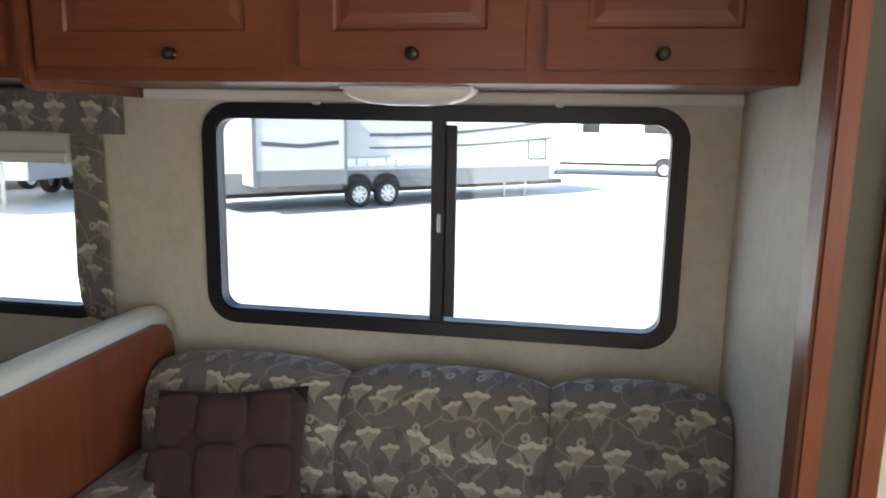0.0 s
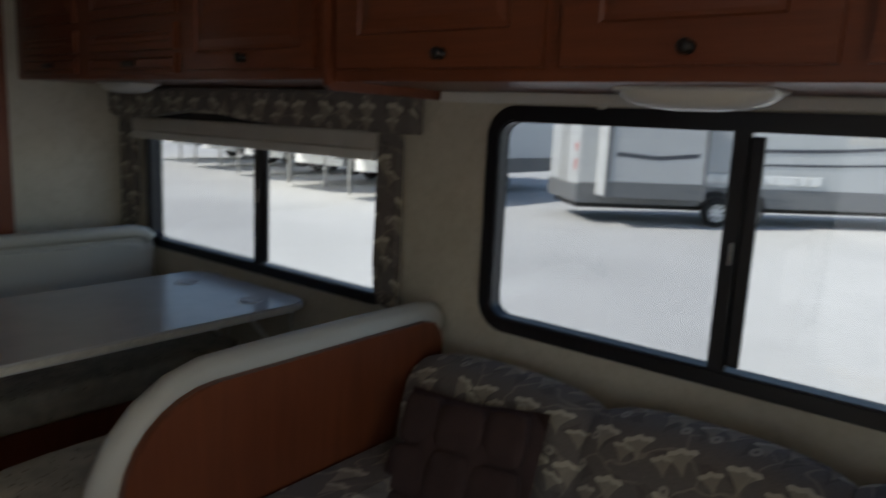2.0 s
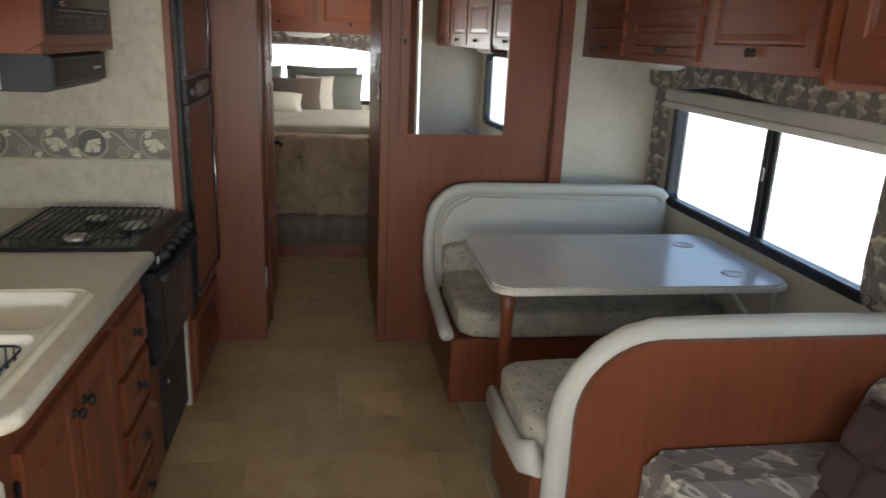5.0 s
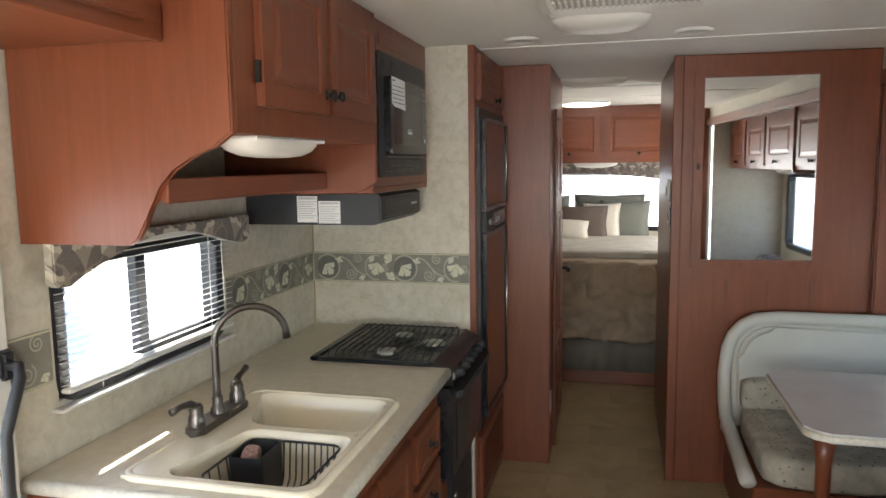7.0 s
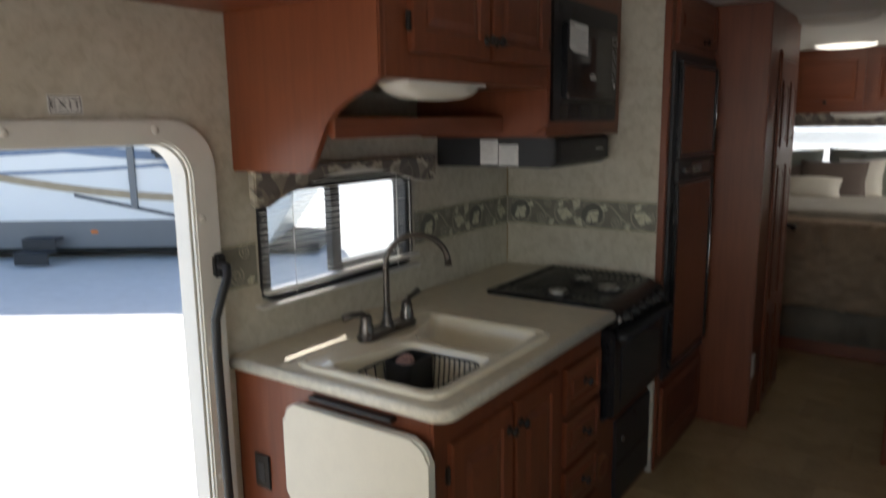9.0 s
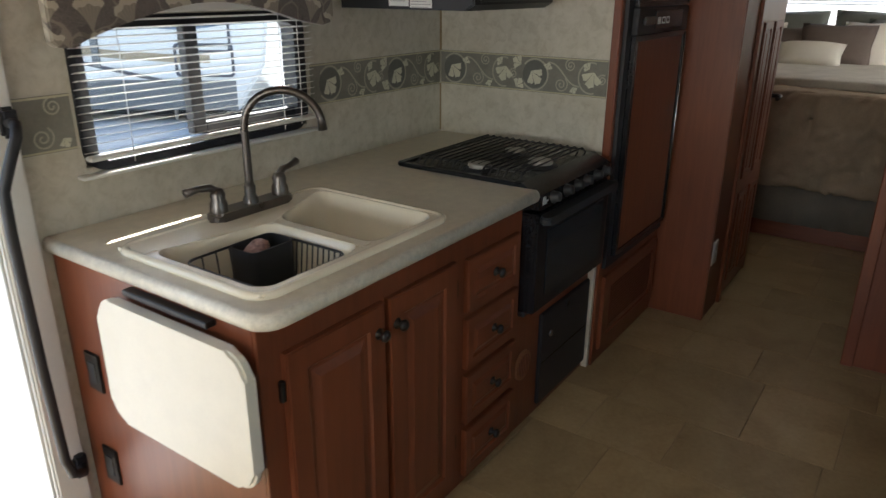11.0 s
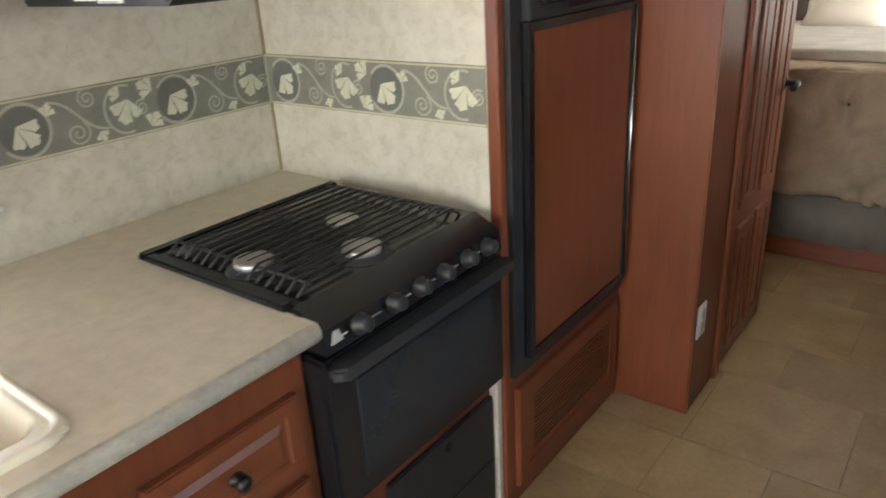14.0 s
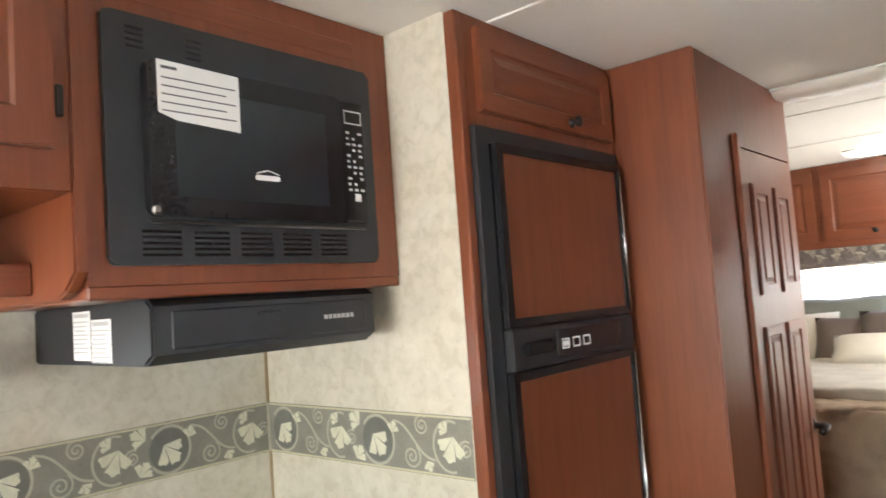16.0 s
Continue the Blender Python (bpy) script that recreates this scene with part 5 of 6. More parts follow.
for ya, yb in ((4.10, 4.27), (4.325, 4.495)):
    for za, zb in ((0.08, 0.54), (0.61, 1.335), (1.432, 1.778)):
        part("raised_panel", panel_slab("x", WX - 0.003, WX + 0.008, ya, yb, za, zb, rail=0.03), WOOD, bd)
hd = part("door_handle", lathe(bmesh.new(), Matrix.Translation((WX - 0.002, 4.515, 0.965)) @ pose(0, 0, 0, 0, 90, 0), [(0.027, 0), (0.027, 0.006), (0.012, 0.01), (0.010, 0.05), (0, 0.05)], 18), BRONZE, bd, "dark lever handle", True)
part("lever", tube(bmesh.new(), [(WX + 0.045, 4.515, 0.965), (WX + 0.05, 4.495, 0.965), (WX + 0.05, 4.425, 0.963)], [0.011, 0.010, 0.012], 10), BRONZE, hd, smooth=True)
vp = whole("outlet_plate", boxed(WX - 0.004, WX + 0.004, 3.755, 3.83, 0.27, 0.385, 0.003), WHITE, "white vent plate low on the bathroom wall", "plate", at=(WX, 3.79, 0.27))
bm = bmesh.new()
for i in range(2):
    box(bm, WX + 0.004, WX + 0.0055, 3.777, 3.808, 0.285 + i * 0.05, 0.32 + i * 0.05, 0.002)
part("socket", bm, LENS, vp)

# ---- corridor mirror panel ----
PY = 3.675
mp = thing("wardrobe_panel", "cherry wood wardrobe front with a framed mirror and routed grooves", "panel", (1.6, PY, 0), kind="structure")
part("board", boxed(1.125, 2.03, PY, PY + 0.04, 0.0, TOP - 0.002, 0.004), WOOD, mp)
part("stile", boxed(1.118, 1.165, PY - 0.012, PY + 0.002, 0.0, TOP - 0.003, 0.004), WOOD, mp)
o, i_ = [(1.215, 1.103), (1.810, 1.103), (1.810, 2.060), (1.215, 2.060)], [(1.260, 1.148), (1.765, 1.148), (1.765, 2.018), (1.260, 2.018)]
part("mirror_frame", ring(bmesh.new(), o, i_, "y", PY - 0.022, PY, 0.005), WOOD, mp, "bevelled cherry mirror frame")
part("mirror", boxed(1.256, 1.769, PY - 0.010, PY - 0.002, 1.144, 2.022), MIRROR, mp, "clear mirror glass")
part("frame_latch", boxed(1.230, 1.244, PY - 0.032, PY - 0.022, 1.585, 1.615, 0.003), BRONZE, mp)
for x in (1.386, 1.577, 1.77):
    part("groove", boxed(x - 0.006, x + 0.006, PY - 0.003, PY + 0.001, 0.10, 1.045, 0.001), WOOD_DARK, mp)
mp.rotation_euler.z = radians(2.7)
bm = boxed(1.125, 1.19, PY + 0.055, 4.86, 0.0, TOP - 0.002)
whole("wall_corridor", bm, WOOD, "cherry wood corridor wall", "wall", "structure")
pd = thing("thermostat", "small white wall thermostat in the corridor", "thermostat", (1.146, 3.9, 1.5))
part("case", boxed(1.109, 1.124, 3.80, 3.88, 1.42, 1.54, 0.006, 2), WHITE, pd)
part("dial", boxed(1.105, 1.110, 3.825, 3.855, 1.455, 1.50, 0.003), BLACK_MATTE, pd)
lk = whole("door_strike", boxed(1.113, 1.124, 3.745, 3.795, 1.30, 1.40, 0.004), CHROME, "chrome strike plate on the corridor wall", "strike plate", at=(1.14, 3.76, 1.3))
part("hole", boxed(1.1115, 1.114, 3.762, 3.778, 1.335, 1.365), BLACK, lk)

# ---- slide-out windows ----
def side_window(name, label, y0, y1, z0, z1, ymul, frame_w, r):
    t = thing(name, label, "window", (SX, (y0 + y1) / 2, z0), kind="structure")
    o, i2 = round_rect(y0 - frame_w, y1 + frame_w, z0 - frame_w, z1 + frame_w, r + frame_w, 8), round_rect(y0, y1, z0, z1, r, 8)
    part("window_frame", ring(bmesh.new(), o, i2, "x", SX - 0.014, SX + 0.05, 0.006), FRAME, t, "black rounded frame")
    part("mullion", boxed(SX - 0.006, SX + 0.03, ymul - 0.012, ymul + 0.032, z0 - 0.005, z1 + 0.005, 0.004), FRAME, t)
    part("track", boxed(SX + 0.004, SX + 0.02, ymul - 0.045, ymul - 0.012, z0 + 0.01, z1 - 0.01, 0.003), FRAME, t)
    part("slider_latch", boxed(SX - 0.010, SX - 0.004, ymul - 0.002, ymul + 0.012, (z0 + z1) / 2 - 0.03, (z0 + z1) / 2 + 0.03, 0.002), CHROME, t)
    glass_pane(t, "x", SX + 0.012, y0 - 0.01, ymul, z0 - 0.01, z1 + 0.01, r)
    glass_pane(t, "x", SX + 0.026, ymul, y1 + 0.01, z0 - 0.01, z1 + 0.01, r, SCREENED, "pane dimmed by an insect screen")
    return t


side_window("window_sofa", "wide black-framed sliding window above the sofa", 0.23, 1.626, 0.851, 1.467, 0.898, 0.050, 0.05)
side_window("window_dinette", "black-framed sliding window beside the dinette", 2.12, 3.692, 0.822, 1.40, 2.842, 0.045, 0.04)

# ---- flowered valance round the dinette window, roller shade ----
va = thing("window_valance", "grey-brown flowered valance boxed round the dinette window", "valance", (SX - 0.06, 3.0, 0.8))
pts = [(1.935, 1.55), (3.948, 1.55), (3.948, 1.43)]
for k in range(25):
    y = 3.90 - 1.75 * k / 24
    u = (3.90 - y) / 1.75
    pts.append((y, 1.415 + 0.045 * math.exp(-((u - 0.42) / 0.17) ** 2)))
pts += [(2.10, 1.41), (1.935, 1.41)]
part("header", prism(bmesh.new(), pts, "x", SX - 0.085, SX - 0.012, 0.008), VALANCE, va)
part("side_leg", prism(bmesh.new(), [(2.012, 0.80), (2.045, 0.785), (2.105, 0.80), (2.118, 0.86), (2.125, 0.95), (2.118, 1.41), (2.012, 1.41)], "x", SX - 0.045, SX - 0.016, 0.006), VALANCE, va)
part("side_leg", prism(bmesh.new(), [(3.935, 0.86), (3.84, 0.86), (3.80, 0.92), (3.785, 1.0), (3.79, 1.43), (3.935, 1.43)], "x", SX - 0.04, SX - 0.012, 0.006), VALANCE, va)
rs = thing("roller_shade", "rolled-up pale pleated shade at the window top", "shade", (SX - 0.03, 2.9, 1.33))
part("fabric_roll", prism(bmesh.new(), round_rect(SX - 0.055, SX - 0.018, 1.345, 1.415, 0.014), "y", 2.125, 3.78, 0.003), plain("shade_cloth", (0.55, 0.52, 0.47), 0.7), rs)
part("bottom_bar", boxed(SX - 0.06, SX - 0.016, 2.125, 3.78, 1.312, 1.345, 0.006, 2), WHITE, rs)

# ---- overhead cupboards in the slide-out ----
UX, UB = 2.258, 1.552
so = thing("overhead_cabinet", "cherry wood overhead cupboard above the sofa", "cabinet", (2.53, 1.0, UB))
part("carcass", boxed(UX + 0.018, SX - 0.003, 0.048, 1.865, UB + 0.004, 1.998), WOOD_Y, so)
part("face_frame", boxed(UX, UX + 0.018, 0.048, 1.865, UB, 1.998, 0.003), WOOD_Y, so)
for y0, y1, ky in ((1.20, 1.847, 1.476), (0.627, 1.155, 0.881), (0.085, 0.582, 0.334)):
    d = part("door", panel_slab("x", UX, UX - 0.018, y0, y1, UB + 0.03, 1.97, rail=0.085), WOOD_Y, so, "raised-panel cherry door")
    knob(d, (UX - 0.018, ky, UB + 0.063), (-1, 0, 0))
pts = [(SX - 0.005, UB - 0.025), (UX - 0.0, UB - 0.025), (UX - 0.022, UB - 0.012), (UX - 0.03, UB + 0.02), (UX - 0.03, 1.998), (SX - 0.005, 1.998)]
part("end_panel", prism(bmesh.new(), pts, "y", 1.865, 1.892, 0.005), WOOD, so, "rounded cherry end panel")
dcb = thing("overhead_cabinet", "cherry wood overhead cupboard above the dinette", "cabinet", (2.55, 3.0, 1.56))
ZB = 1.556
part("carcass", boxed(UX + 0.013, SX - 0.003, 1.894, 3.948, ZB + 0.004, 1.998), WOOD_Y, dcb)
part("face_frame", boxed(UX - 0.005, UX + 0.013, 1.894, 3.948, ZB, 1.998, 0.003), WOOD_Y, dcb)
d = part("door", panel_slab("x", UX - 0.005, UX - 0.023, 1.93, 2.56, ZB + 0.03, 1.96), WOOD_Y, dcb, "raised-panel cherry door")
knob(d, (UX - 0.023, 2.245, ZB + 0.063), (-1, 0, 0))
for y0, y1 in ((3.36, 3.84), (2.63, 3.24)):
    for z0, z1 in ((ZB + 0.10, 1.745), (1.775, 1.96)):
        d = part("drawer", panel_slab("x", UX - 0.005, UX - 0.023, y0, y1, z0, z1, rail=0.035), WOOD_Y, dcb, "cherry drawer front")
    d = part("pull_front", panel_slab("x", UX - 0.005, UX - 0.020, y0, y1, ZB + 0.02, ZB + 0.09, rail=0.012), WOOD_Y, dcb, "narrow cherry front with a finger pull")
    part("finger_pull", boxed(UX - 0.030, UX - 0.020, (y0 + y1) / 2 - 0.045, (y0 + y1) / 2 + 0.045, ZB + 0.045, ZB + 0.065, 0.004), BRONZE, d, "dark finger pull")
dome_lamp("cabinet_lamp", (2.50, 0.945, UB + 0.004), 0.15, 0.36, 0.05, "white dome lamp under the sofa cupboard")
dome_lamp("cabinet_lamp", (2.49, 3.42, ZB + 0.004), 0.15, 0.30, 0.045, "white dome lamp under the dinette cupboard")
bm = boxed(SX - 0.03, SX - 0.002, 0.048, 1.86, UB - 0.03, UB + 0.003, 0.004)
whole("trim_light_rail", bm, WHITE, "white strip under the sofa cupboard", "trim", "structure")
for y in (1.290, 0.552):
    cl = thing("shade_clip", "small clear plastic shade clip above the window", "clip", (SX - 0.01, y, 1.52))
    part("bracket", boxed(SX - 0.022, SX - 0.002, y - 0.012, y + 0.012, 1.512, 1.542, 0.003), LENS, cl)
    part("screw", lathe(bmesh.new(), Matrix.Translation((SX - 0.022, y, 1.533)) @ pose(0, 0, 0, 0, -90, 0), [(0.006, 0), (0.005, 0.003), (0, 0.004)], 10), CHROME, cl, smooth=True)

# ---- sofa ----
sf = thing("sofa", "grey-brown flowered three-cushion sofa against the window wall", "sofa", (2.3, 0.9, 0.02))
part("base", boxed(1.86, 2.70, 0.05, 1.75, 0.018, 0.22, 0.03, 3), FLOWER, sf)
part("armrest", prism(bmesh.new(), round_rect(1.80, 2.50, 0.05, 0.475, 0.05), "y", 1.600, 1.762, 0.02), FLOWER, sf, "low flowered armrest beside the bench")


def sofa_back(y0, y1, zt):
    """A back cushion with a crowned top, leaning to the wall."""
    b = bmesh.new()
    nu = 20
    rows = []
    for i in range(nu + 1):
        u = 0.5 - 0.5 * math.cos(math.pi * i / nu)
        e = 1 - abs(2 * u - 1) ** 2.6
        q = 1 - abs(2 * u - 1) ** 9
        z1 = zt - 0.047 + 0.036 * e + 0.011 * q
        bulge = 0.020 + 0.010 * e + 0.015 * q
        y = y0 + (y1 - y0) * u
        sec = [(2.47, 0.30), (2.475 - bulge, 0.47), (2.49 - bulge, 0.56), (2.52 - bulge, z1 - 0.055), (2.545 - bulge * 0.6, z1 - 0.018), (2.585, z1), (2.635, z1 - 0.008), (2.675, z1 - 0.035), (2.70, z1 - 0.10), (2.71, 0.30)]
        rows.append([b.verts.new((x, y, z)) for x, z in sec])
    for p, q in zip(rows, rows[1:]):
        for j in range(len(p)):
            k2 = (j + 1) % len(p)
            b.faces.new((p[j], p[k2], q[k2], q[j]))
    b.faces.new(rows[0]), b.faces.new(rows[-1][::-1])
    return b


for y0, y1 in ((1.147, 1.765), (0.540, 1.145), (0.053, 0.538)):
    part("back_cushion", sofa_back(y0, y1, 0.752), FLOWER, sf, "crowned flowered back cushion", True)
bm = soft_box(bmesh.new(), pose(2.125, 0.43, 0.295), 0.74, 0.79, 0.19, 7, 8)
part("seat_cushion", bm, FLOWER, sf, smooth=True)
bm = soft_box(bmesh.new(), pose(2.125, 1.21, 0.295), 0.74, 0.77, 0.19, 7, 8)
part("seat_cushion", bm, FLOWER, sf, smooth=True)
for y in (1.146, 0.539):
    part("welt", tube(bmesh.new(), [(2.45, y, 0.45), (2.475, y, 0.56), (2.51, y, 0.625), (2.555, y, 0.652), (2.62, y, 0.66)], 0.006, 6), FLOWER, sf, smooth=True)

# woven throw pillow leaning on the sofa back
pw = thing("throw_pillow", "dark brown woven-strip throw pillow leaning on the sofa", "pillow", (2.36, 1.40, 0.40))
pm = pose(2.35, 1.43, 0.485, 0, -64, 0) @ pose(0, 0, 0, 0, 0, 6)
part("cushion", pillow_mesh(bmesh.new(), pm, 0.46, 0.46, 0.15), BROWN, pw)
for i in range(3):
    for j in range(3):
        u, v = -0.138 + 0.138 * i, -0.138 + 0.138 * j
        t = ((1 - (u / 0.23) ** 2) * (1 - (v / 0.23) ** 2)) ** 0.45
        long_u = (i + j) % 2 == 0
        b = soft_box(bmesh.new(), pm @ pose(u, v, 0.067 * t + 0.004), 0.148 if long_u else 0.130, 0.130 if long_u else 0.148, 0.032, 5, 3)
        part("strip", b, BROWN, pw, smooth=True)

# ---- dinette ----
bw0, bw1 = 1.47, 2.735
rw0 = 1.395


def outline_back(x0, x1, z0, z1, r):
    pts = [(x1, z0)] + [(x1 - 0.09 + 0.09 * math.cos(radians(a)), z1 - 0.09 + 0.09 * math.sin(radians(a))) for a in (0, 30, 60, 90)]
    for i in range(9):
        a = radians(90 + 90 * i / 8)
        pts.append((x0 + r + r * math.cos(a), z1 - r + r * math.sin(a)))
    pts.append((x0, z0))
    return pts


# rear bench
rb = thing("dinette_bench", "dinette bench with cream vinyl back and dotted cushions", "bench", (2.1, 3.3, 0.018), "dinette benches")
part("seat_box", boxed(rw0 + 0.01, bw1 - 0.01, 2.90, 3.668, 0.018, 0.335, 0.006), WOOD, rb, "cherry seat box")
part("back_shell", prism(bmesh.new(), outline_back(rw0 - 0.015, bw1 - 0.04, 0.30, 0.89, 0.20), "y", 3.60, 3.668, 0.012), VINYL, rb, "cream vinyl back")
part("back_pad", prism(bmesh.new(), outline_back(rw0 + 0.045, bw1 - 0.08, 0.47, 0.84, 0.16), "y", 3.56, 3.615, 0.022, 3), VINYL, rb, "cream vinyl back pad")
part("back_cushion", soft_box(bmesh.new(), pose(2.085, 3.535, 0.52), 1.27, 0.10, 0.17, 8, 6), DOTS, rb, "dotted lower back cushion", True)
part("seat_cushion", soft_box(bmesh.new(), pose(2.085, 3.225, 0.40), 1.29, 0.68, 0.14, 9, 8), DOTS, rb, "dotted seat cushion", True)
pts = [(bw1 - 0.06, 3.605, 0.83), (bw1 - 0.09, 3.605, 0.86), (bw1 - 0.14, 3.605, 0.875), (rw0 + 0.22, 3.605, 0.88)] + [(rw0 - 0.002 + 0.19 - 0.19 * math.sin(radians(a)), 3.605, 0.69 + 0.19 * math.cos(radians(a))) for a in (20, 40, 60, 80)] + [(rw0 - 0.012, 3.60, 0.60), (rw0 - 0.012, 3.575, 0.47), (rw0 - 0.012, 3.50, 0.41), (rw0 - 0.012, 3.30, 0.385), (rw0 - 0.012, 3.0, 0.365), (rw0 - 0.012, 2.89, 0.36)]
part("welted_edge", tube(bmesh.new(), pts, 0.032, 10, sx=0.8), VINYL, rb, "padded cream vinyl edge", True)
# forward bench, its back to the sofa
fb = thing("dinette_bench", "dinette bench with a cherry back panel and padded vinyl rim", "bench", (2.1, 2.1, 0.018), "dinette benches")
part("seat_box", boxed(bw0 + 0.02, bw1 - 0.01, 1.86, 2.36, 0.018, 0.345, 0.006), WOOD, fb, "cherry seat box")
part("back_panel", prism(bmesh.new(), outline_back(1.580, bw1 - 0.045, 0.018, 0.818, 0.25), "y", 1.775, 1.80, 0.003), WOOD, fb, "cherry back panel")
part("back_core", prism(bmesh.new(), outline_back(1.60, bw1 - 0.055, 0.30, 0.81, 0.24), "y", 1.80, 1.885, 0.01), VINYL, fb, "cream vinyl back")
rim = [(bw1 - 0.03, 0.795), (bw1 - 0.06, 0.825), (bw1 - 0.12, 0.835), (2.3, 0.838), (2.0, 0.838), (1.86, 0.835)]
rim += [(1.835 - 0.285 * math.sin(radians(a)), 0.565 + 0.272 * math.cos(radians(a))) for a in (8, 24, 40, 56, 72, 86)]
rim += [(1.548, 0.46), (1.546, 0.36), (1.546, 0.20), (1.546, 0.03)]
part("padded_rim", tube(bmesh.new(), [(x + 0.033 - (0.03 if x > 2.6 else 0), 1.842, z - 0.030 * min(1, z / 0.5)) for x, z in rim], 0.044, 14, sx=1.45, up=(0, 1, 0)), VINYL, fb, "thick padded cream vinyl rim", True)
part("seat_cushion", soft_box(bmesh.new(), pose(2.11, 2.12, 0.43), 1.25, 0.50, 0.14, 10, 8), DOTS, fb, "dotted seat cushion", True)
part("welted_edge", tube(bmesh.new(), [(1.50, 1.86, 0.40), (1.475, 1.95, 0.355), (1.472, 2.15, 0.345), (1.472, 2.345, 0.345)], 0.058, 12, sx=0.45), VINYL, fb, "padded cream vinyl edge", True)

# table
tb = thing("dinette_table", "pale grey laminate dinette table with two cup holders", "table", (2.1, 2.87, 0.02))
TB = (1.480, 2.690, 2.442, 3.185)
part("tabletop", prism(bmesh.new(), round_rect(*TB, 0.07, 8), "z", 0.712, 0.745, 0.010, 3), TABLE, tb)
part("edge_band", ring(bmesh.new(), round_rect(TB[0] - 0.003, TB[1] + 0.003, TB[2] - 0.003, TB[3] + 0.003, 0.072, 8), round_rect(TB[0] + 0.01, TB[1] - 0.01, TB[2] + 0.01, TB[3] - 0.01, 0.06, 8), "z", 0.716, 0.738, 0.003), EDGE, tb)
for x, y in ((2.50, 3.00), (2.51, 2.585)):
    part("cup_holder", lathe(bmesh.new(), Matrix.Translation((x, y, 0.745)), [(0.048, 0), (0.047, 0.003), (0.040, 0.004), (0.038, 0.0015), (0, 0.0012)], 28), TABLE, tb, "recessed cup ring", True)
bm = tube(bmesh.new(), [(1.565, 2.575, 0.02), (1.565, 2.575, 0.30), (1.565, 2.575, 0.60), (1.565, 2.575, 0.70)], [0.022, 0.020, 0.026, 0.040], 14)
part("leg", bm, WOOD, tb, "turned cherry leg", True)
br = part("wall_bracket", boxed(SX - 0.03, SX - 0.001, 2.58, 3.16, 0.69, 0.712, 0.003), WHITE, tb, "white wall rail and braces")
for y in (2.60, 3.04):
    bm = tube(bmesh.new(), [(SX - 0.02, y, 0.69), (SX - 0.02, y, 0.42), (SX - 0.25, y, 0.70)], 0.010, 6)
    part("brace", bm, WHITE, br)

# ---- ceiling things ----
ac = thing("air_conditioner", "white ceiling air conditioner grille with a dome light", "air conditioner", (0.8, 2.1, TOP - 0.06))
bm = bmesh.new()
o_, i2 = round_rect(0.62, 1.14, 1.88, 2.38, 0.04), round_rect(0.66, 1.10, 1.94, 2.32, 0.03)
a = [bm.verts.new((x, y, TOP - 0.002)) for x, y in o_]
b2 = [bm.verts.new((x, y, TOP - 0.03)) for x, y in o_]
c2 = [bm.verts.new((x, y, TOP - 0.048)) for x, y in i2]
for p, q in ((a, b2), (b2, c2)):
    for i in range(len(p)):
        j = (i + 1) % len(p)
        bm.faces.new((p[i], p[j], q[j], q[i]))
bm.faces.new(c2)
part("housing", bm, WHITE, ac)
for r, (ya, yb) in enumerate(((1.985, 2.09), (2.10, 2.20))):
    bm = bmesh.new()
    for i in range(24):
        x = 0.68 + 0.40 * i / 23
        box(bm, x - 0.004, x + 0.004, ya, yb, TOP - 0.054, TOP - 0.047)
    part("grille", bm, LENS, ac, "fine white grille")
    # Grey sheet behind the fins paints the shade between them.
    part("grille_shadow", boxed(0.676, 1.084, ya - 0.003, yb + 0.003, TOP - 0.0492, TOP - 0.0482), plain("grille_gap_shade", (0.34, 0.33, 0.30), 0.8), ac)
dome_lamp("ceiling_lamp", (0.80, 2.64, TOP), 0.34, 0.26, 0.045, "white dome lamp with a scalloped lens on the ceiling")
for x in (0.473, 1.142):
    sp = thing("ceiling_speaker", "small round white ceiling vent", "vent", (x, 2.98, TOP - 0.015), "ceiling vents")
    part("ring", lathe(bmesh.new(), Matrix.Translation((x, 2.98, TOP)) @ pose(0, 0, 0, 180, 0, 0), [(0.075, 0), (0.072, 0.008), (0.055, 0.012), (0.05, 0.006), (0, 0.006)], 28), WHITE, sp, smooth=True)
dome_lamp("ceiling_lamp", (0.70, 4.50, TOP), 0.42, 0.17, 0.045, "white boat-shaped ceiling lamp in the corridor")
dome_lamp("ceiling_lamp", (0.58, 6.24, TOP), 0.42, 0.16, 0.035, "lit white ceiling lamp before the bedroom", LENS_ON)

# ---- bedroom ----
bed = thing("bed", "made bed with a taupe comforter and grey skirt", "bed", (0.88, 6.1, 0))
BX0, BX1, BY0, BY1, BZ = -0.02, 1.80, 5.20, 6.98, 0.89
part("plinth", boxed(BX0 + 0.03, BX1 - 0.03, BY0 + 0.03, BY1, 0.0, 0.12, 0.004), WOOD_X, bed, "cherry plinth")
bm = bmesh.new()
rows = []
for k in range(2):
    rows.append([bm.verts.new((BX0 + (BX1 - BX0) * i / 60, BY0 + 0.02 + 0.008 * math.sin(i * 1.9) + 0.004 * math.sin(i * 4.7), 0.10 + 0.28 * k)) for i in range(61)])
for i in range(60):
    bm.faces.new((rows[0][i], rows[0][i + 1], rows[1][i + 1], rows[1][i]))
sk = part("skirt", bm, SKIRT, bed, "gathered grey skirt", True)
so_ = sk.modifiers.new("thickness", "SOLIDIFY")
so_.thickness = 0.006
part("mattress", soft_box(bmesh.new(), pose((BX0 + BX1) / 2, 6.10, 0.60), 1.76, 1.74, 0.48, 12, 6), SHEET, bed, smooth=True)
